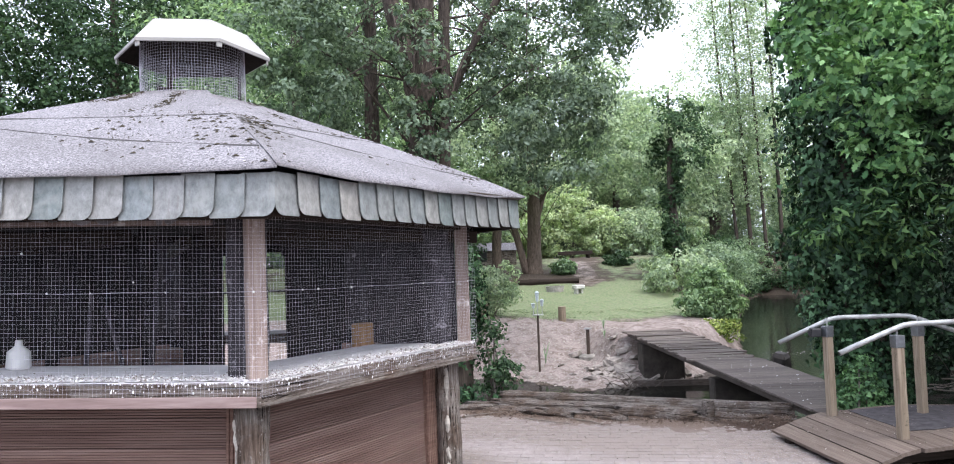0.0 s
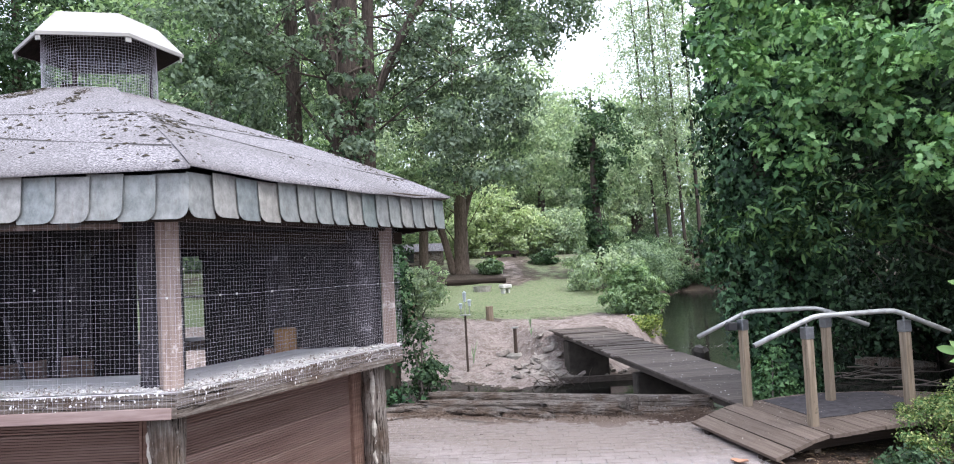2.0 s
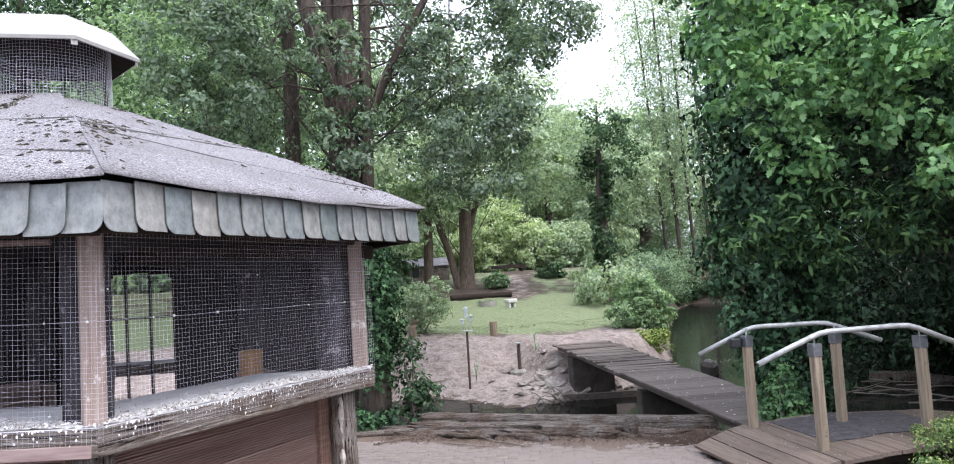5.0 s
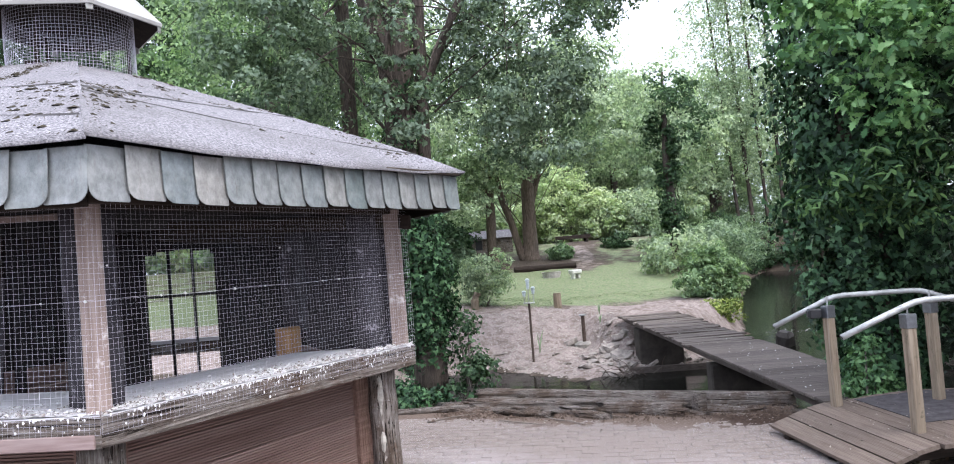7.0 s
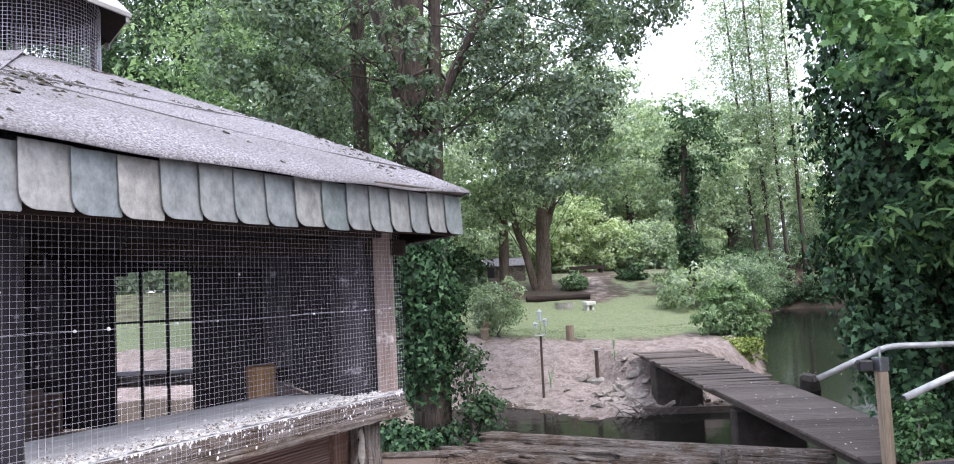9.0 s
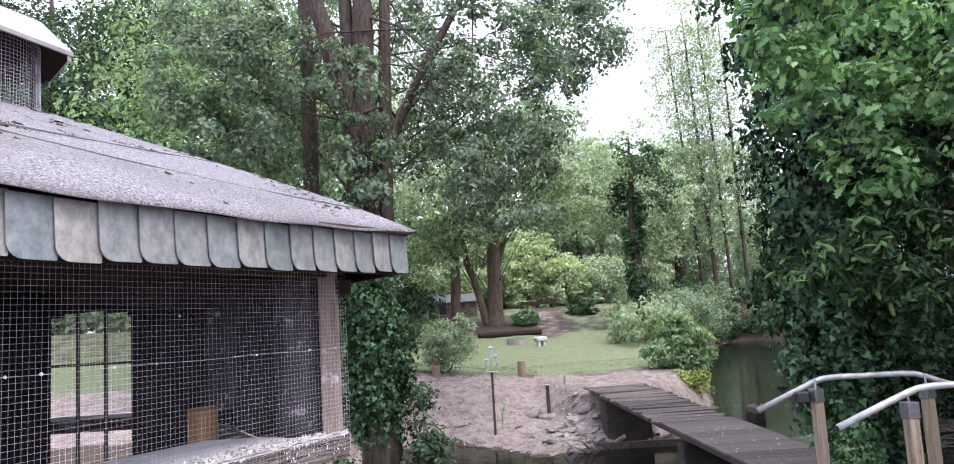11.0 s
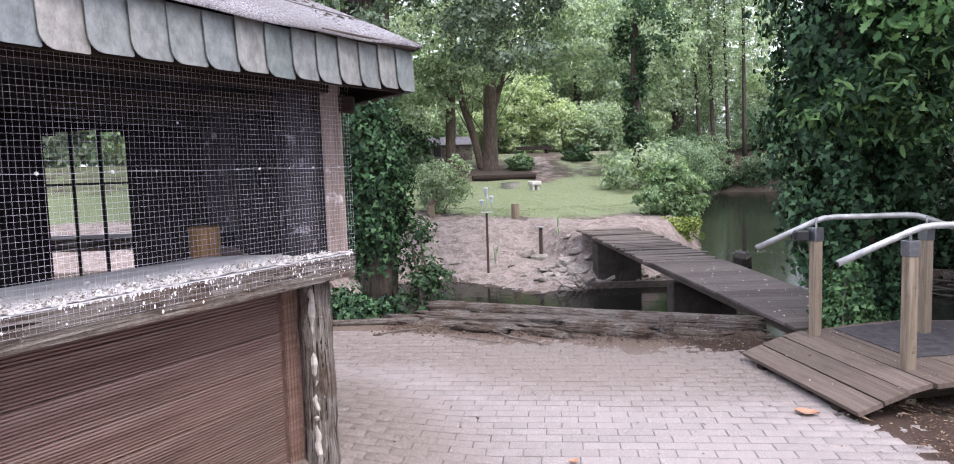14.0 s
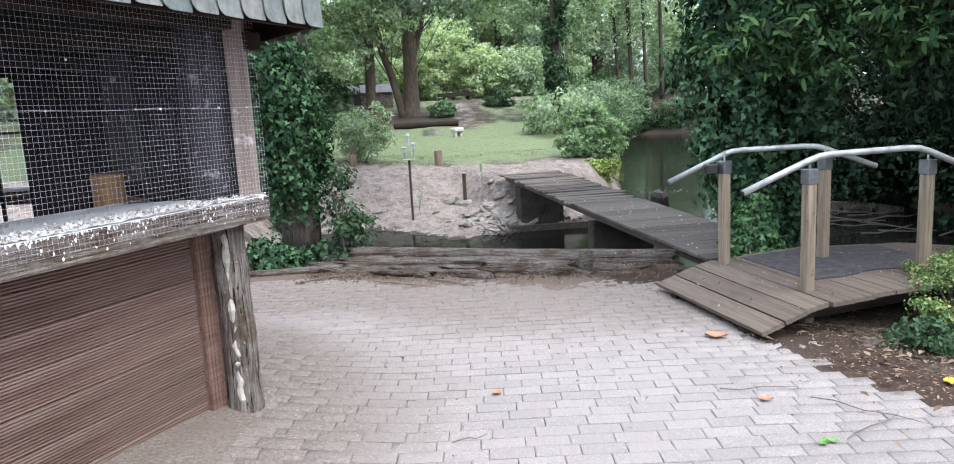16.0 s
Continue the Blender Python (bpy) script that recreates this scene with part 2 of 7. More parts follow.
M_LEAF_DEEP = leaf_material("deep_green_leaves", [(0.028, 0.07, 0.026), (0.045, 0.105, 0.036), (0.075, 0.15, 0.052)], 0.32, 0.6, 0.2, 0.24)
# high grey_mix on mid, grey, light and pale greens paints in distance haze
M_LEAF_MID = leaf_material("mid_green_leaves", [(0.115, 0.215, 0.085), (0.175, 0.3, 0.12), (0.25, 0.385, 0.175)], 0.48, 0.6, 0.25, 0.44)
M_LEAF_BLUE = leaf_material("grey_green_leaves", [(0.08, 0.155, 0.072), (0.13, 0.23, 0.11), (0.19, 0.3, 0.16)], 0.46, 0.6, 0.25, 0.44)
M_LEAF_LIGHT = leaf_material("light_green_leaves", [(0.22, 0.345, 0.15), (0.32, 0.455, 0.215), (0.43, 0.55, 0.29)], 0.55, 0.6, 0.25, 0.44)
M_OAK = leaf_material("fresh_oak_leaves", [(0.07, 0.182, 0.06), (0.14, 0.3, 0.095), (0.26, 0.45, 0.165)], 0.32, 0.45, 0.3, 0.12)
M_LEAF_FRESH = leaf_material("fresh_shrub_leaves", [(0.1, 0.2, 0.058), (0.165, 0.3, 0.09), (0.27, 0.42, 0.145)], 0.4, 0.55, 0.3, 0.3)
# the clearing's sunlight is put into this very pale leaf colour
M_LEAF_PALE = leaf_material("pale_sunlit_leaves", [(0.33, 0.44, 0.18), (0.45, 0.56, 0.25), (0.56, 0.65, 0.34)], 0.55, 0.6, 0.25, 0.34)
M_LEAF_YELLOW = leaf_material("yellow_green_leaves", [(0.13, 0.19, 0.035), (0.2, 0.27, 0.055), (0.34, 0.39, 0.11)], 0.35, 0.5, 0.3, 0.04)
M_IVY = leaf_material("dark_glossy_ivy_leaves", [(0.016, 0.042, 0.02), (0.036, 0.09, 0.04), (0.076, 0.158, 0.067)], 0.14, 0.55, 0.16, 0.1)
# darker copy of the ivy greens, shade put into the colour
M_IVY_DARK = leaf_material("shaded_ivy_leaves", [(0.012, 0.034, 0.014), (0.026, 0.066, 0.027), (0.06, 0.125, 0.05)], 0.1, 0.62, 0.1, 0.1)
M_IVY_FRESH = leaf_material("fresh_ivy_leaves", [(0.04, 0.105, 0.035), (0.075, 0.17, 0.055), (0.13, 0.25, 0.085)], 0.2, 0.5, 0.25, 0.1)
M_LONGLEAF = leaf_material("long_green_leaves", [(0.02, 0.052, 0.022), (0.034, 0.08, 0.03), (0.085, 0.155, 0.045)], 0.15, 0.55, 0.14, 0.08)
# near-black greens: the shade under the canopy is put into the leaf colour
M_SHADE_LEAF = leaf_material("bank_shade_leaves", [(0.014, 0.034, 0.016), (0.022, 0.05, 0.022), (0.045, 0.095, 0.036)], 0.08, 0.6, 0.14)
M_EUONYMUS = leaf_material("variegated_shrub_leaves", [(0.07, 0.15, 0.04), (0.13, 0.22, 0.06), (0.3, 0.34, 0.12)], 0.3, 0.5, 0.3, 0.06)
M_LAUREL = leaf_material("bright_laurel_leaves", [(0.1, 0.21, 0.055), (0.22, 0.37, 0.1), (0.43, 0.54, 0.24)], 0.35, 0.35, 0.4, 0.05)


def felt_material():
    m, nt, b = shader("grey_roofing_felt", 0.95, 0, 0.15)
    co = n_coord(nt)
    fine = n_noise(nt, co, 105, 4, 0.8)
    mid = n_noise(nt, co, 24, 4, 0.7)
    big = n_noise(nt, co, 1.6, 4, 0.6)
    col = n_ramp(nt, fine, [(0.38, (0.06, 0.056, 0.063)), (0.5, (0.165, 0.157, 0.167)), (0.61, (0.33, 0.318, 0.33))])
    col = n_mix(nt, n_ramp(nt, big, [(0.42, (0, 0, 0)), (0.68, (0.7, 0.7, 0.7))]), col, (0.115, 0.108, 0.11))
    col = n_mix(nt, n_ramp(nt, mid, [(0.63, (0, 0, 0)), (0.72, (0.6, 0.6, 0.6))]), col, (0.3, 0.295, 0.29))
    nt.links.new(col, b.inputs["Base Color"])
    n_bump(nt, b, fine, 0.5, 0.004)
    return m


def slate_material():
    m, nt, b = shader("green_grey_metal_shingle", 0.5, 0.25, 0.4)
    pos = nt.nodes.new("ShaderNodeNewGeometry").outputs["Position"]
    fine = n_noise(nt, n_map(nt, pos, (1, 1, 0.7)), 26, 7, 0.75)
    big = n_noise(nt, pos, 9, 4, 0.65, 0.5)
    streak = n_noise(nt, n_map(nt, pos, (1, 1, 0.22)), 42, 5, 0.75, 0.3)
    col = n_ramp(nt, fine, [(0.3, (0.125, 0.128, 0.127)), (0.5, (0.208, 0.211, 0.21)), (0.72, (0.312, 0.31, 0.307))])
    r = n_random(nt)
    tint = n_ramp(nt, r, [(0.0, (0.7, 0.83, 0.82)), (0.25, (1.05, 1.06, 1.06)), (0.45, (1.35, 1.28, 1.2)), (0.7, (0.82, 0.92, 0.95)), (1.0, (1.25, 1.21, 1.16))])
    col = n_mix(nt, 1.0, col, tint, "MULTIPLY")
    col = n_mix(nt, n_ramp(nt, big, [(0.5, (0, 0, 0)), (0.75, (0.65, 0.65, 0.65))]), col, (0.32, 0.33, 0.315))
    col = n_mix(nt, n_ramp(nt, streak, [(0.56, (0, 0, 0)), (0.72, (0.6, 0.6, 0.6))]), col, (0.13, 0.112, 0.095))
    nt.links.new(col, b.inputs["Base Color"])
    nt.links.new(n_ramp(nt, big, [(0.3, (0.38, 0.38, 0.38)), (0.7, (0.68, 0.68, 0.68))]), b.inputs["Roughness"])
    n_bump(nt, b, big, 0.15, 0.01)
    return m


def plain(name, col, rough=0.6, metal=0.0, spec=0.4, var=0.25, scale=12):
    m, nt, b = shader(name, rough, metal, spec)
    f = n_noise(nt, n_coord(nt), scale, 5, 0.65)
    c = n_ramp(nt, f, [(0.3, tuple(v * (1 - var) for v in col)), (0.7, tuple(min(1, v * (1 + var)) for v in col))])
    nt.links.new(c, b.inputs["Base Color"])
    n_bump(nt, b, f, 0.15, 0.004)
    return m


M_FELT = felt_material()
M_SLATE = slate_material()
M_WIRE = plain("galvanised_wire", (0.58, 0.56, 0.62), 0.5, 0.3)
M_CAP = plain("cream_sheet_metal", (0.29, 0.28, 0.262), 0.6, 0.0, 0.4, 0.15, 6)
M_STEEL = plain("galvanised_steel_tube", (0.34, 0.345, 0.34), 0.55, 0.5, 0.4, 0.3, 14)
M_SLEEVE = plain("brushed_steel_sleeve", (0.2, 0.21, 0.225), 0.35, 0.85, 0.5, 0.2, 30)
M_BLACK = plain("black_plastic", (0.02, 0.02, 0.022), 0.4)
M_RUST = plain("rusty_dark_iron", (0.07, 0.05, 0.04), 0.85, 0.2, 0.3, 0.4, 40)
M_WHITE = plain("white_plastic", (0.72, 0.72, 0.7), 0.5, 0, 0.4, 0.06)
M_MOSS = plain("brown_green_moss", (0.036, 0.03, 0.02), 0.98, 0, 0.1, 0.6, 60)
M_STONE = plain("sandy_rubble_stone", (0.25, 0.222, 0.2), 0.92, 0, 0.2, 0.45, 9)
M_CONCRETE = plain("stained_concrete", (0.22, 0.205, 0.185), 0.92, 0, 0.2, 0.4, 5)
M_DROPPINGS = plain("pale_bird_droppings", (0.72, 0.71, 0.705), 0.95, 0, 0.1, 0.2, 50)
M_SEED = plain("seed_husks", (0.27, 0.24, 0.215), 0.95, 0, 0.1, 0.5, 90)
M_LITTER = leaf_material("fallen_brown_leaves", [(0.085, 0.05, 0.038), (0.16, 0.098, 0.074), (0.29, 0.2, 0.155)], 0.1, 0.8, 0.2, 0.0)
M_TWIG = plain("grey_twigs", (0.13, 0.11, 0.095), 0.9)
M_PEEL = plain("pale_peeling_sapwood", (0.38, 0.35, 0.31), 0.95, 0, 0.15, 0.35, 25)


def paver_material(island):
    m, nt, b = shader("pinkish_grey_paver_joined" if island else "pinkish_grey_paver", 0.92, 0, 0.2)
    geo = nt.nodes.new("ShaderNodeNewGeometry").outputs["Position"]
    fine = n_noise(nt, geo, 150, 4, 0.8)
    big = n_noise(nt, geo, 0.8, 4, 0.6)
    mid = n_noise(nt, geo, 7, 5, 0.7)
    col = n_ramp(nt, fine, [(0.36, (0.17, 0.146, 0.139)), (0.5, (0.25, 0.22, 0.211)), (0.64, (0.335, 0.302, 0.291))])
    r = n_island(nt) if island else n_random(nt)
    col = n_mix(nt, 1.0, col, n_ramp(nt, r, [(0, (0.9, 0.895, 0.9)), (0.5, (0.98, 0.97, 0.97)), (1, (1.05, 1.045, 1.05))]), "MULTIPLY")
    col = n_mix(nt, n_ramp(nt, mid, [(0.5, (0, 0, 0)), (0.7, (0.45, 0.45, 0.45))]), col, (0.215, 0.195, 0.186))
    # trodden dirt: thick towards the logs and round the aviary's foot, where the eaves' shade is painted in too; thin
    # and patchy elsewhere
    sep = nt.nodes.new("ShaderNodeSeparateXYZ")
    nt.links.new(geo, sep.inputs[0])
    to_logs = n_math(nt, "ADD", n_math(nt, "MULTIPLY", sep.outputs[0], 0.52), n_math(nt, "MULTIPLY", sep.outputs[1], 0.854))
    to_logs = n_math(nt, "MULTIPLY", n_math(nt, "SUBTRACT", to_logs, 4.3), 0.75)
    dx, dy = n_math(nt, "SUBTRACT", sep.outputs[0], AVIARY_C[0]), n_math(nt, "SUBTRACT", sep.outputs[1], AVIARY_C[1])
    away = n_math(nt, "SQRT", n_math(nt, "ADD", n_math(nt, "MULTIPLY", dx, dx), n_math(nt, "MULTIPLY", dy, dy)))
    to_foot = n_math(nt, "SUBTRACT", 2.5, away)
    dirt_and_shade = n_math(nt, "ADD", n_math(nt, "MAXIMUM", to_logs, to_foot), n_math(nt, "ADD", n_math(nt, "MULTIPLY", mid, 0.5), n_math(nt, "MULTIPLY", big, 0.9)))
    col = n_mix(nt, n_ramp(nt, dirt_and_shade, [(0.5, (0, 0, 0)), (1.15, (0.92, 0.92, 0.92))]), col, n_ramp(nt, n_noise(nt, geo, 60, 4, 0.7), [(0.3, (0.1, 0.079, 0.068)), (0.55, (0.172, 0.142, 0.126)), (0.75, (0.25, 0.212, 0.19))]))
    grit = n_noise(nt, geo, 240, 2, 0.6)
    col = n_mix(nt, n_ramp(nt, grit, [(0.62, (0, 0, 0)), (0.68, (0.75, 0.75, 0.75))]), col, (0.56, 0.54, 0.535))
    col = n_mix(nt, n_ramp(nt, n_noise(nt, geo, 40, 5, 0.75), [(0.61, (0, 0, 0)), (0.7, (0.55, 0.55, 0.55))]), col, (0.15, 0.132, 0.122))
    nt.links.new(col, b.inputs["Base Color"])
    n_bump(nt, b, fine, 0.4, 0.003)
    return m


def ground_material():
    m, nt, b = shader("sand_soil_and_grass", 0.97, 0, 0.15)
    geo = nt.nodes.new("ShaderNodeNewGeometry").outputs["Position"]
    at = nt.nodes.new("ShaderNodeAttribute")
    at.attribute_name = "cover"
    sep = nt.nodes.new("ShaderNodeSeparateColor")
    nt.links.new(at.outputs["Color"], sep.inputs[0])
    n1 = n_noise(nt, geo, 1.7, 6, 0.65)
    n2 = n_noise(nt, geo, 22, 5, 0.7)
    n3 = n_noise(nt, geo, 120, 3, 0.7)
    sand = n_ramp(nt, n2, [(0.3, (0.178, 0.146, 0.133)), (0.5, (0.268, 0.224, 0.206)), (0.72, (0.37, 0.32, 0.298))])
    damp = n_noise(nt, geo, 4.5, 6, 0.72, 0.4)
    sand = n_mix(nt, n_ramp(nt, damp, [(0.43, (0, 0, 0)), (0.6, (0.85, 0.85, 0.85))]), sand, n_mix(nt, 1.0, sand, (0.5, 0.46, 0.43), "MULTIPLY"))
    sand = n_mix(nt, n_ramp(nt, n3, [(0.66, (0, 0, 0)), (0.74, (0.5, 0.5, 0.5))]), sand, (0.09, 0.075, 0.065))
    sand = n_mix(nt, n_ramp(nt, n_noise(nt, geo, 60, 3, 0.7), [(0.68, (0, 0, 0)), (0.74, (0.6, 0.6, 0.6))]), sand, (0.5, 0.45, 0.42))
    soil = n_ramp(nt, n2, [(0.3, (0.035, 0.028, 0.021)), (0.55, (0.075, 0.059, 0.046)), (0.78, (0.14, 0.115, 0.094))])
    grass = n_ramp(nt, n_noise(nt, geo, 14, 8, 0.82), [(0.37, (0.062, 0.088, 0.04)), (0.5, (0.138, 0.178, 0.09)), (0.63, (0.225, 0.258, 0.15))])
    wob = n_math(nt, "MULTIPLY", n_math(nt, "SUBTRACT", n1, 0.5), 1.1)

    def soft(channel):
        return n_ramp(nt, n_math(nt, "ADD", sep.outputs[channel], wob), [(0.38, (0, 0, 0)), (0.62, (1, 1, 1))])

    col = n_mix(nt, soft(0), soil, sand)
    patch = n_noise(nt, geo, 9, 5, 0.7)
    grass = n_mix(nt, n_ramp(nt, patch, [(0.45, (0, 0, 0)), (0.66, (0.7, 0.7, 0.7))]), grass, (0.205, 0.19, 0.14))
    col = n_mix(nt, soft(1), col, grass)
    nt.links.new(col, b.inputs["Base Color"])
    h = n_math(nt, "ADD", n_math(nt, "MULTIPLY", n2, 0.7), n_math(nt, "MULTIPLY", n3, 0.3))
    n_bump(nt, b, h, 0.7, 0.035)
    return m


def water_material():
    m, nt, b = shader("dark_still_water", 0.1, 0, 0.05)
    b.inputs["Base Color"].default_value = (0.011, 0.011, 0.009, 1)
    geo = nt.nodes.new("ShaderNodeNewGeometry").outputs["Position"]
    f = n_noise(nt, n_map(nt, geo, (1.5, 1.5, 1)), 2.2, 3, 0.5)
    n_bump(nt, b, f, 0.25, 0.02)
    return m


# ---- ground ----
NEAR_BANK = [(0.9, 11.5), (0.7, 9.0), (1.4, 7.9), (2.2, 7.1), (4.05, 6.1), (4.3, 5.05), (5.2, 4.2), (6.2, 3.4), (8.6, 2.8), (11.8, 2.4)]
FAR_BANK = [(12.3, 4.5), (12.7, 9.5), (13.7, 13), (17.5, 20), (22, 29), (27.5, 37.5), (28.6, 42.3), (26, 44.5), (22.5, 39.6), (19.6, 35), (13.5, 24), (11.2, 19.5), (10.2, 17.4), (8.6, 15.4), (7.1, 13.5), (5.7, 12.9), (5.1, 12.75), (4.55, 12.4), (4.1, 12.85), (3.66, 13.6), (3.2, 14.4), (2.6, 15.2), (1.6, 14.9), (1.0, 13.6)]
WATER_LEVEL = -1.02


def signed_shore(px, py):
    """Distance to the shore, negative over water."""
    poly = np.array(NEAR_BANK + FAR_BANK, dtype=float)
    inside = np.zeros(px.shape, bool)
    best = np.full(px.shape, 1e9)
    n = len(poly)
    for i in range(n):
        (x0, y0), (x1, y1) = poly[i], poly[(i + 1) % n]
        dx, dy = x1 - x0, y1 - y0
        t = np.clip(((px - x0) * dx + (py - y0) * dy) / max(dx * dx + dy * dy, 1e-9), 0, 1)
        best = np.minimum(best, np.hypot(px - x0 - t * dx, py - y0 - t * dy))
        if y0 != y1:
            hit = ((y0 > py) != (y1 > py)) & (px < (x1 - x0) * (py - y0) / (y1 - y0) + x0)
            inside ^= hit
    return np.where(inside, -best, best)


def bump_field(px, py, s, seed):
    out = np.zeros(px.shape)
    rng = np.random.RandomState(seed)
    for k in range(7):
        a = rng.rand() * 6.28
        f = s * (0.6 + 0.5 * k)
        out += np.sin((px * math.cos(a) + py * math.sin(a)) * f + rng.rand() * 6.28) / (1 + 0.7 * k)
    return out / 3.0


def cloud_field(px, py, s, seed):
    """Smooth random hills of about 1 / s metres."""
    tab = np.random.RandomState(seed).rand(64, 64) * 2 - 1
    x, y = px * s + 300.3, py * s + 300.7
    i, j = np.floor(x).astype(int), np.floor(y).astype(int)
    u, v = x - i, y - j
    u, v = u * u * (3 - 2 * u), v * v * (3 - 2 * v)
    a = tab[i % 64, j % 64] * (1 - u) + tab[(i + 1) % 64, j % 64] * u
    b = tab[i % 64, (j + 1) % 64] * (1 - u) + tab[(i + 1) % 64, (j + 1) % 64] * u
    return a * (1 - v) + b * v


def land_height(px, py):
    """Height of the land: paved terrace in front, sandy bank and rising lawn behind the channel."""
    d = signed_shore(px, py)
    far = np.interp(py, [-50, 10, 12.5, 13.5, 14.9, 15.9, 17, 18, 19.1, 20, 22, 26, 27.2, 30, 34, 42, 70, 400], [0, 0, -0.98, -0.97, -0.92, -0.76, -0.46, -0.22, -0.08, 0.02, 0.25, 0.65, 0.79, 1.2, 1.85, 1.95, 1.8, 1.8])
    mound = np.interp(py, [12.6, 13.2, 14.4, 15.1, 17, 19.1], [-0.98, -0.92, -0.5, -0.17, -0.12, -0.06])
    right = np.clip((px - 5.05) / 0.85, 0, 1)
    right = right * right * (3 - 2 * right)
    far = np.where((py > 12) & (py < 19.1), far * (1 - right) + mound * right, far)
    left = np.clip((px + 0.6) / 2.2, 0, 1)
    far = np.where((py > 9) & (py < 19.1), np.interp(py, [9, 19.1], [0.0, 0.02]) * (1 - left) + far * left, far)
    far = far + 0.1 * np.clip(5.4 - px, -1, 3) * np.interp(py, [16, 18.8, 20, 23], [0, 1, 1, 0])
    side = np.clip((px - 8.5 - (py - 15) * 0.36) / 3.0, 0, 1) * (py > 12)
    far = far * (1 - side) + np.minimum(far, -0.75 + 0.32 * np.maximum(d, 0)) * side
    near = -0.06 + 0.03 * bump_field(px, py, 1.2, 3) * (px > 3.2)
    z = np.where(py > 9.5, far, np.where(px > 11.9, 0.1, near))
    drop = np.clip(d / np.where(py > 9.5, 0.8, 0.5), 0, 1)
    drop = drop * drop * (3 - 2 * drop)
    z = (WATER_LEVEL - 0.02) + (z - WATER_LEVEL + 0.02) * drop
    z = np.where(d < 0, WATER_LEVEL - 0.02 + np.maximum(d * 0.5, -0.6), z)
    rough = (0.075 * cloud_field(px, py, 0.75, 8) + 0.075 * cloud_field(px, py, 1.9, 9) + 0.05 * cloud_field(px, py, 4.3, 10) + 0.025 * cloud_field(px, py, 9.5, 14)) * np.interp(py, [17.5, 19.5], [1, 0.3])
    rough = rough + (0.1 * cloud_field(px, py, 2.6, 15) + 0.07 * cloud_field(px, py, 6.1, 16)) * np.exp(-((px - 5.35) / 0.6) ** 2 - ((py - 14.0) / 1.0) ** 2)
    return z + rough * np.clip((py - 7) / 4, 0, 1)


def ground_z(x, y):
    return float(land_height(np.array([float(x)]), np.array([float(y)]))[0])


def build_ground():
    u = np.linspace(-1, 1, 250)
    v = np.linspace(-1, 1, 330)
    gx = 5 + np.sinh(u * 4.6) / np.sinh(4.6) * 160
    gy = 11 + np.sinh(v * 4.4) / np.sinh(4.4) * np.where(v < 0, 60, 240)
    X, Y = np.meshgrid(gx, gy)
    Z = land_height(X, Y)
    verts = np.stack([X, Y, Z], -1).reshape(-1, 3)
    nx, ny = len(gx), len(gy)
    idx = np.arange(nx * ny).reshape(ny, nx)
    faces = np.stack([idx[:-1, :-1], idx[:-1, 1:], idx[1:, 1:], idx[1:, :-1]], -1).reshape(-1, 4)
    ob = from_arrays("ground", verts, faces, ground_material(), smooth_on=True)
    d = signed_shore(X, Y)
    path = np.exp(-((X - (8.6 + (Y - 27) * 0.27) + 0.35 * cloud_field(X, Y, 1.1, 4)) / 0.75) ** 2) * np.clip((Y - 25) / 1.5, 0, 1)
    sand = np.where(Y > 9.5, np.clip(1.4 - np.abs(Y - 15.6) / 4.4, 0, 1), np.where(X < 6, np.where(Y > 7.4, 0.6, 0.42), 0.2))
    sand = np.where((d < 0.16) & (Y > 9), sand * 0.35, sand)
    sand = np.where(Y > 20, np.clip(path * 0.62 * (Y < 33), 0, 0.5), sand)
    foot = np.exp(-((X - 6.9) / 1.5) ** 2 - ((Y - 29.2) / 1.6) ** 2)
    grass = (1 - foot) * np.clip((Y - 18.9) / 1.2, 0, 1) * np.clip((28.2 - Y) / 1.5, 0.52, 1) * (1 - 0.75 * path * (Y > 24))
    grass = np.where(d < 1.2, grass * 0.4, grass)
    grass = np.where((Y < 9.5) & (X > 5.5), 0.2, grass)
    grass = np.where((Y > 37) | (X > 10.5 + (Y - 18) * 0.5), 0.12, grass)
    col = np.stack([sand, grass, np.zeros_like(sand), np.ones_like(sand)], -1).reshape(-1, 4).astype(np.float32)
    attr = ob.data.color_attributes.new("cover", "FLOAT_COLOR", "POINT")
    attr.data.foreach_set("color", col.ravel())
    return tagged(ob, "sandy and grassy ground sloping down to a dark channel", "ground", kind="structure")


build_ground()

bm = bmesh.new()
bmesh.ops.create_grid(bm, x_segments=2, y_segments=2, size=60, matrix=Matrix.Translation((5, 40, WATER_LEVEL)))
tagged(part("water", bm, water_material()), "dark still water reflecting the trees", "water", kind="structure")

# ---- paving ----
PAVE_TURN = radians(-17.4)
PAVE_ROW, PAVE_PITCH = 0.0989, 0.1965
# the rows nearest the aviary step irregularly; the rest lie in a loose half bond
ROW_SHIFT = {4: 0.167, 3: 0.068, 2: 0.16, 1: 0.125, 0: 0.085, -1: 0.052, -2: 0.0, -3: 0.145}
PAVE_EDGE = [(-9, -8), (3.1, -8), (3.0, 0.6), (3.35, 1.7), (3.2, 2.45), (3.5, 2.85), (3.62, 4.3), (3.8, 4.7), (2.85, 5.1), (1.2, 5.95), (-0.6, 6.6), (-9, 8)]


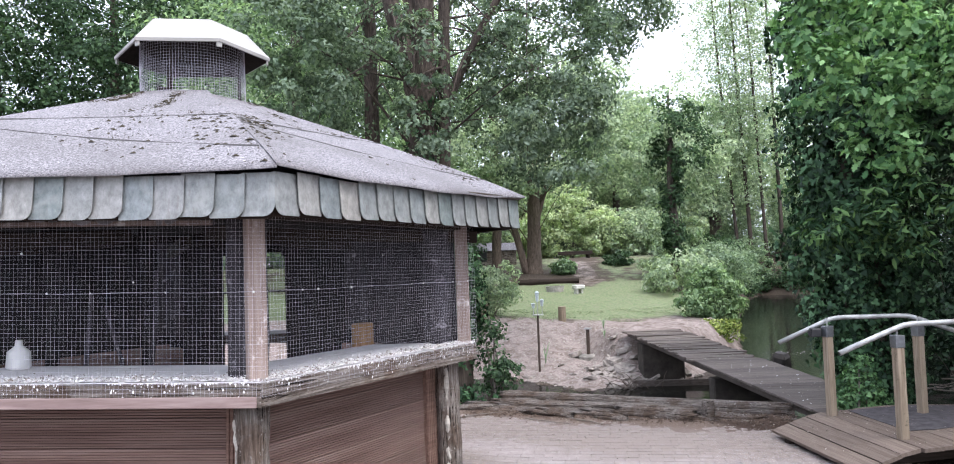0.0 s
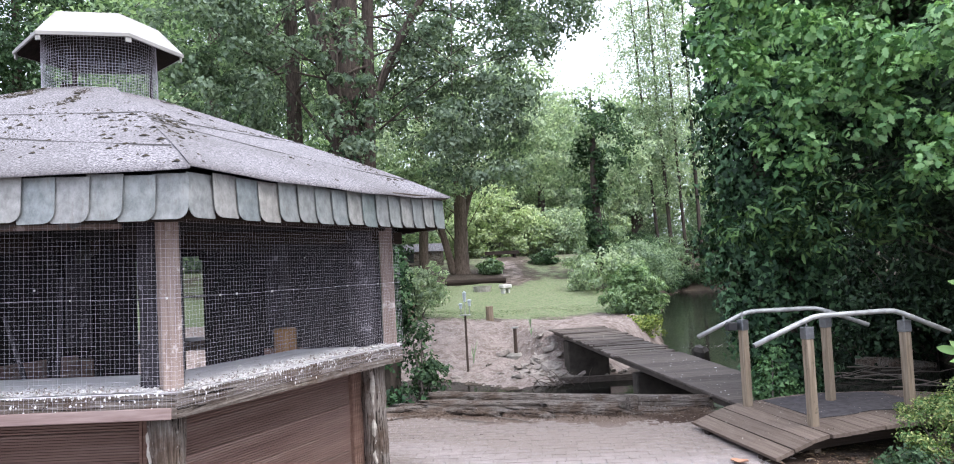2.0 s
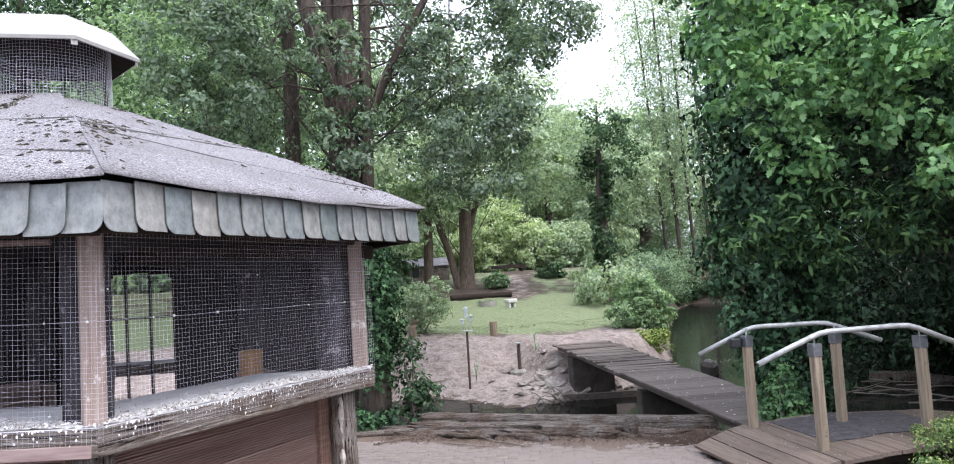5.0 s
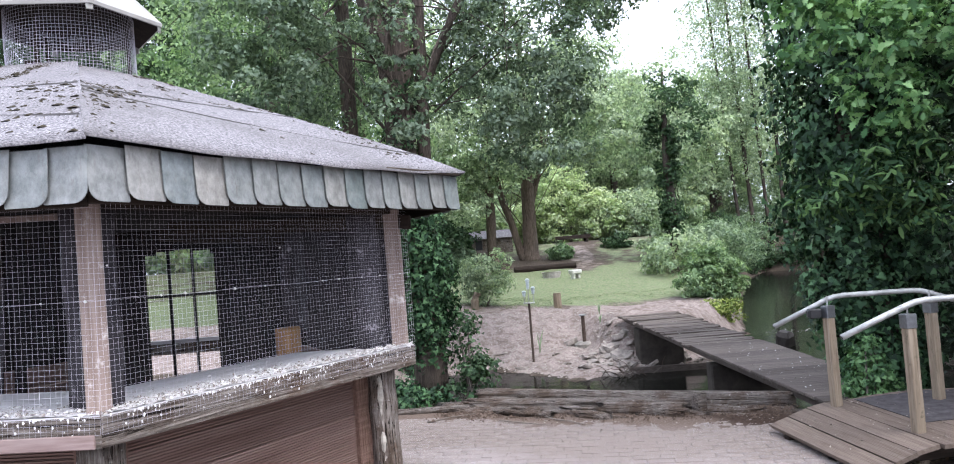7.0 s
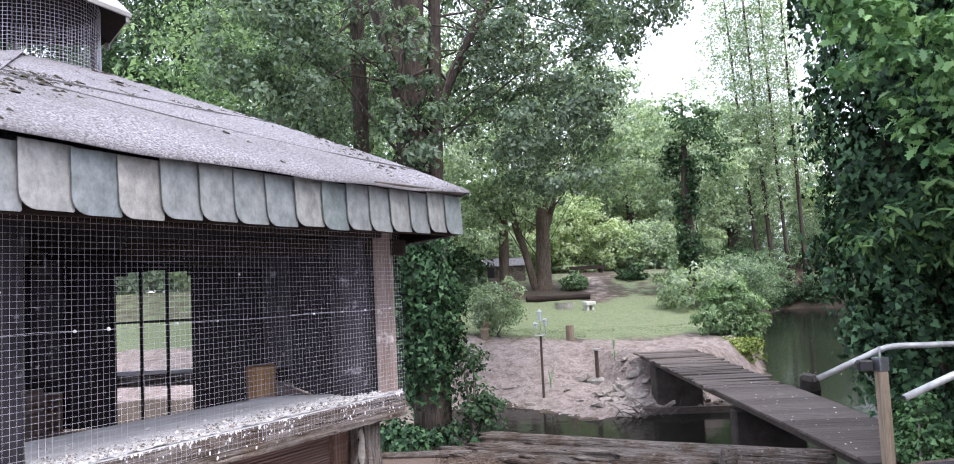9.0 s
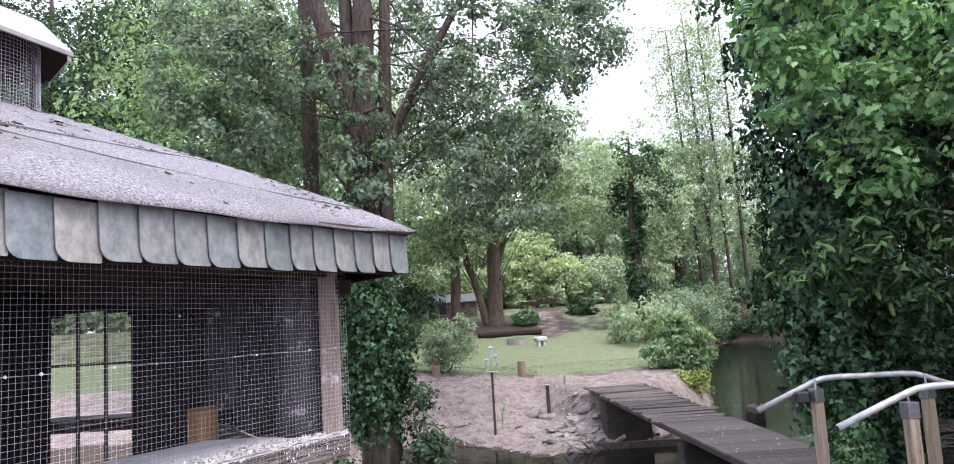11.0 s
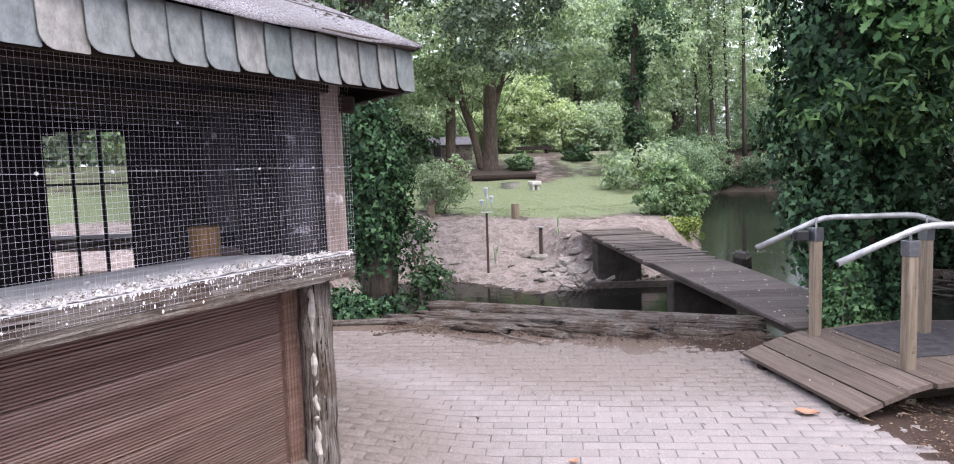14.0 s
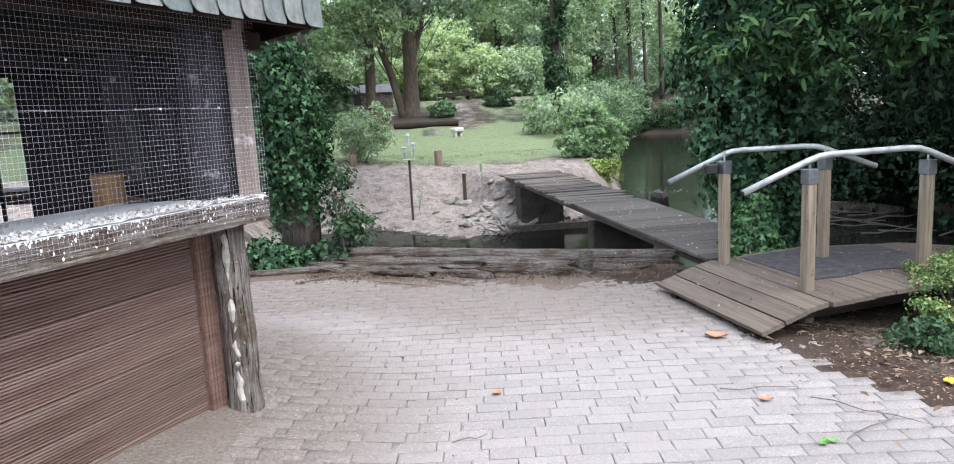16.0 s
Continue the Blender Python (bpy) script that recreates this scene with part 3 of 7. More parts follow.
def inside_poly(x, y, poly):
    c = False
    for i in range(len(poly)):
        (x0, y0), (x1, y1) = poly[i], poly[i - 1]
        if (y0 > y) != (y1 > y) and x < (x1 - x0) * (y - y0) / (y1 - y0) + x0:
            c = not c
    return c


AVIARY_C = (-1.34, 3.26)


def pave_height(x, y):
    """The paving rises a little towards the aviary's foot."""
    r = math.hypot(x - AVIARY_C[0], y - AVIARY_C[1])
    return 0.09 * max(0.0, min(1.0, (2.5 - r) / 0.9)) ** 1.3


def paver_shape(hw=0.0958, hd=0.0469, top=0.0, bev=0.0025, depth=0.03):
    v = [(-hw, -hd, -depth), (hw, -hd, -depth), (hw, hd, -depth), (-hw, hd, -depth),
         (-hw, -hd, top - bev), (hw, -hd, top - bev), (hw, hd, top - bev), (-hw, hd, top - bev),
         (-hw + bev, -hd + bev, top), (hw - bev, -hd + bev, top), (hw - bev, hd - bev, top), (-hw + bev, hd - bev, top)]
    f = [(0, 1, 5, 4), (1, 2, 6, 5), (2, 3, 7, 6), (3, 0, 4, 7), (4, 5, 9, 8), (5, 6, 10, 9), (6, 7, 11, 10), (7, 4, 8, 11), (8, 9, 10, 11)]
    return v, f


def build_paving():
    rng = random.Random(4)
    base = empty("paving", label="worn pinkish grey concrete brick paving in running bond", category="paving", kind="structure")
    v0, f0 = paver_shape()
    rot = Matrix.Rotation(PAVE_TURN, 3, "Z")
    near = []
    rest = []
    for j in range(-140, 60):
        shift = ROW_SHIFT.get(j, (0.5 * (j % 2) + rng.uniform(-0.13, 0.13)) * PAVE_PITCH)
        for i in range(-60, 60):
            lx, ly = (i + 0.5) * PAVE_PITCH + shift, 2.878 + j * PAVE_ROW
            p = rot @ Vector((lx, ly, 0))
            if p.y < -4 or p.x < -5 or not inside_poly(p.x, p.y, PAVE_EDGE):
                continue
            if math.hypot(p.x - AVIARY_C[0], p.y - AVIARY_C[1]) < 1.5:
                continue
            p.z = pave_height(p.x, p.y) + rng.uniform(-0.0015, 0.0015) + 0.006 * noise.noise(p * 1.3)
            hx, hy = pave_height(p.x + 0.03, p.y) - pave_height(p.x - 0.03, p.y), pave_height(p.x, p.y + 0.03) - pave_height(p.x, p.y - 0.03)
            lean = Vector((0, 0, 1)).rotation_difference(Vector((-hx, -hy, 0.06)).normalized()).to_matrix().to_4x4()
            m = Matrix.Translation(p) @ lean @ Matrix.Rotation(PAVE_TURN + rng.gauss(0, 0.008), 4, "Z") @ Matrix.Rotation(rng.gauss(0, 0.006), 4, "X") @ Matrix.Rotation(rng.gauss(0, 0.004), 4, "Y")
            (near if (0.75 < p.x < 2.75 and 1.75 < p.y < 4.7) else rest).append(m)
    mid = Vector((1.7, 2.5))
    near.sort(key=lambda m: (m.translation.xy - mid).length)
    rest += near[300:]
    me = bpy.data.meshes.new("paver")
    me.from_pydata(v0, [], f0)
    me.materials.append(paver_material(False))
    for m in near[:300]:
        ob = new("paver", me)
        ob.parent = base
        ob.matrix_world = m
    pts = np.array(v0)
    allv, allf = [], []
    for k, m in enumerate(rest):
        a = np.array(m)
        allv.append(pts @ a[:3, :3].T + a[:3, 3])
        allf.append(np.array(f0) + 12 * k)
    ob = from_arrays("pavers", np.concatenate(allv), np.concatenate(allf), paver_material(True), base)
    tagged(ob, kind="stuff")
    gx, gy = np.arange(-5.2, 3.9, 0.06), np.arange(-4.2, 7.3, 0.06)
    X, Y = np.meshgrid(gx, gy)
    Z = np.array([[pave_height(x, y) + 0.006 * noise.noise(Vector((x, y, 0)) * 1.3) - 0.004 for x in gx] for y in gy])
    verts = np.stack([X, Y, Z], -1).reshape(-1, 3)
    idx = np.arange(X.size).reshape(X.shape)
    faces = np.stack([idx[:-1, :-1], idx[:-1, 1:], idx[1:, 1:], idx[1:, :-1]], -1).reshape(-1, 4)
    ok = np.array([inside_poly(x, y, PAVE_EDGE) for x, y in verts[:, :2]])
    from_arrays("sand_bed", verts, faces[ok[faces].all(1)], plain("sandy_joint_fill", (0.135, 0.118, 0.109), 0.97, 0, 0.1, 0.8, 9), base, smooth_on=True)


# ---- foliage ----
def leaf_quads(pos, size, out_dir, rng, droop=0.0, spread=0.9, slim=0.62, crease=0.18):
    """Folded kite-shaped leaves at the points given, facing roughly along out_dir. Returns vertices and faces."""
    n = len(pos)
    nrm = out_dir + rng.normal(0, spread, (n, 3))
    nrm /= np.linalg.norm(nrm, axis=1, keepdims=True) + 1e-9
    axis = rng.normal(0, 1, (n, 3))
    axis[:, 2] -= droop
    axis -= nrm * np.sum(axis * nrm, axis=1, keepdims=True)
    axis /= np.linalg.norm(axis, axis=1, keepdims=True) + 1e-9
    side = np.cross(nrm, axis)
    s = (size * rng.uniform(0.65, 1.3, n))[:, None]
    fold = crease * s * nrm
    v = np.stack([pos - axis * s * 0.5, pos + side * s * slim * 0.5 + fold - axis * s * 0.05, pos + axis * s * 0.5 - fold * 0.4, pos - side * s * slim * 0.5 + fold - axis * s * 0.05], 1).reshape(-1, 3)
    k = np.arange(n)[:, None] * 4
    tri = np.concatenate([k + [0, 1, 2], k + [0, 2, 3]], 1).reshape(-1, 3)
    return v, tri


OAK = [(0, -0.5), (0.1, -0.3), (0.24, -0.26), (0.14, -0.1), (0.33, 0.0), (0.17, 0.1), (0.3, 0.27), (0.13, 0.3), (0.1, 0.46), (0, 0.5)]
OAK = OAK + [(-x, y) for x, y in OAK[-2:0:-1]]
IVY_LEAF = [(0, -0.26), (0.3, -0.4), (0.46, -0.12), (0.2, 0.12), (0, 0.55), (-0.2, 0.12), (-0.46, -0.12), (-0.3, -0.4)]
BLADE = [(0, -0.5), (0.1, -0.25), (0.15, 0.05), (0.11, 0.32), (0, 0.52), (-0.11, 0.32), (-0.15, 0.05), (-0.1, -0.25)]


def leaf_outlines(pos, size, out_dir, rng, outline, droop=0.6, spread=0.6, fold=0.3):
    """Leaves of a given outline, folded a little along the midrib and bent at the tip."""
    n, k = len(pos), len(outline)
    nrm = out_dir + rng.normal(0, spread, (n, 3))
    nrm /= np.linalg.norm(nrm, axis=1, keepdims=True) + 1e-9
    axis = rng.normal(0, 0.7, (n, 3))
    axis[:, 2] -= droop
    axis -= nrm * np.sum(axis * nrm, axis=1, keepdims=True)
    axis /= np.linalg.norm(axis, axis=1, keepdims=True) + 1e-9
    side = np.cross(nrm, axis)
    s = size * rng.uniform(0.6, 1.25, n)
    o = np.array(outline)
    v = (pos[:, None, :] + s[:, None, None] * (side[:, None, :] * o[None, :, :1] + axis[:, None, :] * o[None, :, 1:] + nrm[:, None, :] * (fold * np.abs(o[None, :, :1]) - 0.25 * o[None, :, 1:] ** 2))).reshape(-1, 3)
    f = np.arange(n)[:, None] * k + np.arange(k)[None, :]
    return v, f


def crown_points(rng, centre, radii, clumps, per, clump_r, hollow=0.45, flat=0.8):
    """Leaf places in clumps spread over an uneven ellipsoid. Returns points, outward directions, clump centres."""
    c = rng.normal(0, 1, (clumps, 3))
    c /= np.linalg.norm(c, axis=1, keepdims=True)
    c *= (hollow + (1 - hollow) * rng.rand(clumps, 1) ** 0.6) * rng.uniform(0.75, 1.12, (clumps, 1))
    c = c * np.array(radii) + np.array(centre)
    # the leaves of a clump sit mostly on its upper, outer shell
    n = clumps * per
    d = rng.normal(0, 1, (n, 3))
    d /= np.linalg.norm(d, axis=1, keepdims=True) + 1e-9
    d[:, 2] = np.where(rng.rand(n) < 0.6, np.abs(d[:, 2]), d[:, 2])
    reach = 1.65 * rng.uniform(0.15, 1.0, (n, 1)) ** 0.6 * np.repeat(rng.uniform(0.55, 1.3, (clumps, 1)), per, 0)
    p = np.repeat(c, per, 0) + d * reach * np.array([clump_r, clump_r, clump_r * flat])
    out = p - np.array(centre)
    out /= np.linalg.norm(out, axis=1, keepdims=True) + 1e-9
    out = 0.9 * d + 0.4 * out
    out[:, 2] += 0.4
    return p, out, c


def tree(name, base, height, trunk_r, crown, leaf, material, label, category="tree", outline=None, lean=(0, 0), stems=None, bark_mat=None, group="", seed=1, limbs=14, sides=9, paths=None):
    """A tree: tapered trunk with limbs, and a crown of clumped leaves. crown: list of (centre, radii, clumps, leaves per clump, clump radius)."""
    rng = np.random.RandomState(seed)
    bx, by = base
    bz = ground_z(bx, by) - 0.15
    root = empty(name, Matrix.Translation((bx, by, bz)), label=label, category=category, group=group)
    stems = stems or [((0, 0), lean, 1.0, 1.0)]
    tops = []
    if paths:
        stems = []
    for k, (way, radii) in enumerate(paths or ()):
        pts = [Vector(w) - Vector((bx, by, bz)) for w in way]
        fine, rad = [], []
        for i in range(len(pts) - 1):
            for j in range(4):
                fine.append(pts[i].lerp(pts[i + 1], j / 4) + Vector((0.02 * noise.noise(Vector((i + j / 4, k, 3))), 0, 0)))
                rad.append(radii[i] + (radii[i + 1] - radii[i]) * j / 4)
        bm = bmesh.new()
        rod(bm, fine + [pts[-1]], rad + [radii[-1]], 14, True, 0.14, seed + k)
        smooth(part("trunk", bm, bark_mat or M_BARK, root))
        tops.append(fine)
    far = math.hypot(bx, by) > 18 and not outline
    for (ox, oy), (lx, ly), hs, rs in stems:
        n = 9
        pts, rad = [], []
        ph = rng.rand() * 6
        for i in range(n):
            t = i / (n - 1)
            wob = 0.12 * trunk_r * 4 * math.sin(ph + t * 5)
            pts.append((ox + lx * t * height + wob * t, oy + ly * t * height + wob * 0.6 * t, t * height * hs))
            rad.append(trunk_r * rs * ((1 - t) ** 0.75 * 0.8 + 0.2) * (1.35 if i == 0 else 1))
        bm = bmesh.new()
        rod(bm, pts, rad, sides, True, 0.16, seed)
        smooth(part("trunk", bm, bark_mat or M_BARK, root))
        tops.append(pts)
    vs, fs, off = [], [], 0
    for centre, radii, clumps, per, cr in crown:
        p, out, c = crown_points(rng, np.array(centre) - (bx, by, bz), radii, clumps, int(per * 0.62) if far else per, cr)
        v, f = leaf_outlines(p, leaf, out, rng, outline) if outline else leaf_quads(p, leaf * (1.3 if far else 1), out, rng, 0.5, 0.5)
        vs.append(v)
        fs.append(f + off)
        off += len(v)
        for k in range(min(limbs, clumps)):
            pts = tops[k % len(tops)]
            a = Vector(pts[min(len(pts) - 1, max(2, int(rng.uniform(0.3, 0.95) * len(pts))))])
            e = Vector(c[rng.randint(clumps)])
            mid = a.lerp(e, 0.5) + Vector((0, 0, 0.12 * (e - a).length))
            r0 = min(0.045, trunk_r * rng.uniform(0.05, 0.13))
            lb = bmesh.new()
            rod(lb, [a, a.lerp(mid, 0.5) + Vector((0, 0, 0.03)), mid, e], [r0, r0 * 0.8, r0 * 0.55, r0 * 0.2], 5, True, 0.1, k)
            smooth(part("limb", lb, bark_mat or M_BARK, root))
    from_arrays("crown", np.concatenate(vs), np.concatenate(fs), material, root)
    return root


def shrub(name, base, crown, leaf, material, label, category="shrub", outline=None, group="", seed=1, stems=7, z=None, slim=0.62, spread=0.5):
    """A bush: thin stems from the ground and clumped leaves."""
    rng = np.random.RandomState(seed)
    bx, by = base
    bz = (ground_z(bx, by) if z is None else z) - 0.03
    root = empty(name, Matrix.Translation((bx, by, bz)), label=label, category=category, group=group)
    far = math.hypot(bx, by) > 11 and not outline and leaf > 0.09
    vs, fs, off, cs = [], [], 0, []
    for centre, radii, clumps, per, cr in crown:
        p, out, c = crown_points(rng, np.array(centre, float), radii, clumps, int(per * 0.5) if far else per, cr, 0.25)
        keep = p[:, 2] > 0.02
        v, f = leaf_outlines(p[keep], leaf, out[keep], rng, outline) if outline else leaf_quads(p[keep], leaf * (1.4 if far else 1), out[keep], rng, 0.3, spread, slim)
        vs.append(v)
        fs.append(f + off)
        off += len(v)
        cs.append(c)
    cs = np.concatenate(cs)
    for k in range(stems):
        bm = bmesh.new()
        e = Vector(cs[rng.randint(len(cs))])
        e.z = max(e.z, 0.1)
        s = Vector((rng.normal(0, 0.08), rng.normal(0, 0.08), 0))
        rod(bm, [s, s.lerp(e, 0.5) + Vector((0, 0, 0.1 * e.length)), e], [0.016, 0.011, 0.005], 5, True, 0.1, k)
        part("stem", bm, M_TWIG, root)
    from_arrays("leaves", np.concatenate(vs), np.concatenate(fs), material, root)
    return root


# ---- the aviary ----
AV_TURN = -9.6
S60 = math.sqrt(3) / 2
aviary = empty("aviary", pose(*AVIARY_C, 0, 0, 0, AV_TURN), label="six-sided wooden bird aviary with wire mesh sides and felt roof", category="aviary")


# the old frame is out of level: degrees by which a face rises to its left, and metres by which it is lifted
FACE_LEAN = {4: (1.5, 0.015), 5: (0.45, 0.0)}
ROOF_LEAN = {4: (1.6, -0.01)}


def face_m(k):
    """The frame of face k: x to the right as seen from outside, -y outward, z up, from the middle of the plan."""
    lean, lift = FACE_LEAN.get(k % 6, (0.0, 0.0))
    pivot = Matrix.Translation((0.93, 0, 1.05))
    return Matrix.Rotation(radians(60 * k + 30 + 90), 4, "Z") @ Matrix.Translation((0, 0, lift)) @ pivot @ Matrix.Rotation(radians(lean), 4, "Y") @ pivot.inverted()


def roof_m(k):
    """The same for the parts of the roof, which has settled otherwise than the walls."""
    lean, lift = ROOF_LEAN.get(k % 6, (0.0, 0.0))
    pivot = Matrix.Translation((1.09, 0, 1.95))
    return Matrix.Rotation(radians(60 * k + 30 + 90), 4, "Z") @ Matrix.Translation((0, 0, lift)) @ pivot @ Matrix.Rotation(radians(lean), 4, "Y") @ pivot.inverted()


def at_face(k, x, out, z):
    return face_m(k) @ Matrix.Translation((x, -out, z))


def put(name, bm, material, parent, m, label=""):
    ob = part(name, bm, material, parent, label)
    ob.matrix_local = m
    return ob


LEDGE_R = 1.865
LEDGE_A = LEDGE_R * S60
WALL_A = 1.335
OPEN = (-1, -2)
CLOSED = (0, 1, 2, 3)


def ribbed_board(length, height, ribs=9, depth=0.005, thick=0.022):
    """A grooved board lying along x, its ribs on the -y side."""
    bm = bmesh.new()
    prof = [(thick / 2, 0), (-thick / 2, 0)]
    step = height / ribs
    for i in range(ribs):
        z = i * step
        prof += [(-thick / 2, z + step * 0.2), (-thick / 2 - depth, z + step * 0.3), (-thick / 2 - depth, z + step * 0.78), (-thick / 2, z + step * 0.88)]
    prof += [(-thick / 2, height), (thick / 2, height)]
    a = [bm.verts.new((-length / 2, y, z)) for y, z in prof]
    b = [bm.verts.new((length / 2, y, z)) for y, z in prof]
    n = len(prof)
    for i in range(n):
        j = (i + 1) % n
        bm.faces.new((a[i], a[j], b[j], b[i]))
    bm.faces.new(a)
    bm.faces.new(b[::-1])
    return fix_normals(bm)


wall_len = 2 * WALL_A / math.sqrt(3)
board_mesh = bpy.data.meshes.new("board")
b_bm = ribbed_board(wall_len - 0.06, 0.143, 11, 0.009)
b_bm.to_mesh(board_mesh)
b_bm.free()
board_mesh.materials.append(M_PANEL)
for k in range(6):
    wall = empty("lower_wall")
    wall.parent = aviary
    wall.matrix_local = face_m(k)
    for i in range(5 if k == 1 else 7):
        ob = new("board", board_mesh)
        ob.parent = wall
        ob.matrix_local = pose(0, -WALL_A + (0.004 if i % 2 else 0), 0.02 + 0.147 * i)
    for s in (-1, 1):
        bm = ribbed_board(1.0, 0.125, 6, 0.006, 0.03)
        ob = part("pilaster", bm, M_PILASTER, wall)
        ob.matrix_local = pose(s * (wall_len / 2 - 0.02) + 0.0625, -WALL_A - 0.028, 0.5, 0, -90, 0)

for k in range(6):
    a = radians(60 * k)
    bm = bmesh.new()
    rr = 1.665
    pts = [(rr * math.cos(a), rr * math.sin(a), -0.1 + 0.11 * i) for i in range(11)]
    rod(bm, pts, [0.082 + 0.01 * noise.noise(Vector((k, i * 0.7, 0))) for i in range(11)], 14, True, 0.1, k)
    smooth(part("corner_log", bm, M_OLDLOG, aviary, "cracked round wooden corner post"))
    bm = bmesh.new()
    rod(bm, [(1.62 * math.cos(a), 1.62 * math.sin(a), 1.113 + 0.1 * i) for i in range(9)], [0.095 + 0.01 * noise.noise(Vector((k, i * 0.7, 5))) for i in range(9)], 14, True, 0.1, k + 20)
    smooth(part("inner_corner_log", bm, M_DUSTLOG, aviary, "dusty grey round post inside the mesh"))
    bm = bmesh.new()
    box(bm, (0.085, 0.085, 0.86), Matrix.Translation((1.79 * math.cos(a), 1.79 * math.sin(a), 1.11 + 0.42)) @ Matrix.Rotation(a, 4, "Z"), 0.006)
    part("corner_post", bm, M_POST, aviary, "pale weathered wooden corner post")

    bm = bmesh.new()
    u = Vector((math.cos(a), math.sin(a), 0))
    v = Vector((-math.sin(a), math.cos(a), 0))
    nr = 46
    pts = [u * (1.665 + 0.012 * noise.noise(Vector((i * 0.5, k, 2)))) - v * (0.07 + 0.012 * noise.noise(Vector((i * 0.35, k, 7))) + 0.008 * noise.noise(Vector((i * 1.1, k, 9)))) + Vector((0, 0, 0.022 * i)) for i in range(nr)]
    rod(bm, pts, [max(0.009, 0.015 + 0.006 * noise.noise(Vector((i * 0.17, k, 4))) + 0.006 * noise.noise(Vector((i * 0.9, k, 14)))) for i in range(nr)], 8, True, 0.3, k + 3)
    part("split_sapwood", bm, M_PEEL, aviary, "pale split sapwood on the corner post")

# shelf and its front board, one a side
for k in range(6):
    half = LEDGE_R / 2
    bm = bmesh.new()
    inner = 1.02 if k - 6 in OPEN else 1.56
    hi = inner / math.sqrt(3)
    top, low = 1.112, 1.085
    vs = [bm.verts.new(p) for p in ((-half + 0.004, -LEDGE_A, low), (half - 0.004, -LEDGE_A, low), (hi, -inner, low), (-hi, -inner, low),
                                    (-half + 0.004, -LEDGE_A, top), (half - 0.004, -LEDGE_A, top), (hi, -inner, top), (-hi, -inner, top))]
    for f in ((0, 3, 2, 1), (4, 5, 6, 7), (0, 1, 5, 4), (1, 2, 6, 5), (2, 3, 7, 6), (3, 0, 4, 7)):
        bm.faces.new([vs[i] for i in f])
    put("shelf", bm, M_SHELF, aviary, face_m(k), "shelf board crusted with droppings and seed")
    bm = bmesh.new()
    vs = []
    for (y, z) in ((-LEDGE_A - 0.003, 0.998), (-LEDGE_A - 0.003, 1.108), (-LEDGE_A + 0.03, 1.084), (-LEDGE_A + 0.03, 0.998)):
        vs.append([bm.verts.new((sx * (-y / math.sqrt(3)), y, z)) for sx in (-1, 1)])
    for i in range(4):
        j = (i + 1) % 4
        bm.faces.new((vs[i][0], vs[i][1], vs[j][1], vs[j][0]))
    bm.faces.new([v[0] for v in vs][::-1])
    bm.faces.new([v[1] for v in vs])
    put("front_board", fix_normals(bm), M_LEDGE, aviary, face_m(k), "weathered grey front board of the shelf")

# a reddish plank nailed along the foot of one front board
bm = bmesh.new()
box(bm, (1.84, 0.014, 0.05), Matrix.Translation((-0.005, -LEDGE_A - 0.012, 1.022)), 0.003)
put("foot_plank", bm, wood("reddish_plank", (0.17, 0.115, 0.105), (0.3, 0.22, 0.205), (0.43, 0.35, 0.33), "x", 0.85, 0.7), aviary, face_m(4), "reddish grey plank along the shelf front")
# torn pale sheets hanging under the eave, greyed to put its shade into them
for k, (x, z, w_, h_) in enumerate(((-0.12, 1.875, 0.13, 0.03), (0.12, 1.88, 0.2, 0.05), (0.46, 1.885, 0.1, 0.06))):
    bm = bmesh.new()
    top_ = [bm.verts.new((x - w_ / 2 + w_ * i / 6, -1.56 - 0.012 * math.sin(i * 1.9 + k), z + 0.008 * math.sin(i * 2.3 + k))) for i in range(7)]
    low_ = [bm.verts.new((x - w_ / 2 + w_ * i / 6 + 0.01, -1.56 - 0.02 * math.cos(i * 1.3 + k), z - h_ * (0.25 + 0.75 * abs(math.sin(i * 0.9 + 0.6 * k))))) for i in range(7)]
    for i in range(6):
        bm.faces.new((top_[i], low_[i], low_[i + 1], top_[i + 1]))
    put("torn_sheet", bm, plain("eave_shaded_sheet", (0.2, 0.195, 0.2), 0.8), aviary, face_m(4), "torn pale sheet hanging under the eave")

# ceiling boards, header beams and beam ends, in timber coloured for the roof's shade
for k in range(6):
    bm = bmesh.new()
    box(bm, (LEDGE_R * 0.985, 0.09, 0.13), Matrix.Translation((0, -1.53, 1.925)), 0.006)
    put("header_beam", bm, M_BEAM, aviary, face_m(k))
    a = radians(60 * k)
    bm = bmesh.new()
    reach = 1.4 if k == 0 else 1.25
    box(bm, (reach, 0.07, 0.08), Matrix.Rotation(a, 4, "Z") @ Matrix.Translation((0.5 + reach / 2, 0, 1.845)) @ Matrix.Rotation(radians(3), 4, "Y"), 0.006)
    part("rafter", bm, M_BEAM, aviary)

# inner floor and the boarded back with its arched window, coloured with the gloom inside
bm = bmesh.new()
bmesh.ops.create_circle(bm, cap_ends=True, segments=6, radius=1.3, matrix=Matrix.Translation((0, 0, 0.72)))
part("inner_floor", bm, M_GLOOM_WOOD, aviary)
back_a = 1.5
WIN = (-0.17, 0.378, 0.72, 1.818)


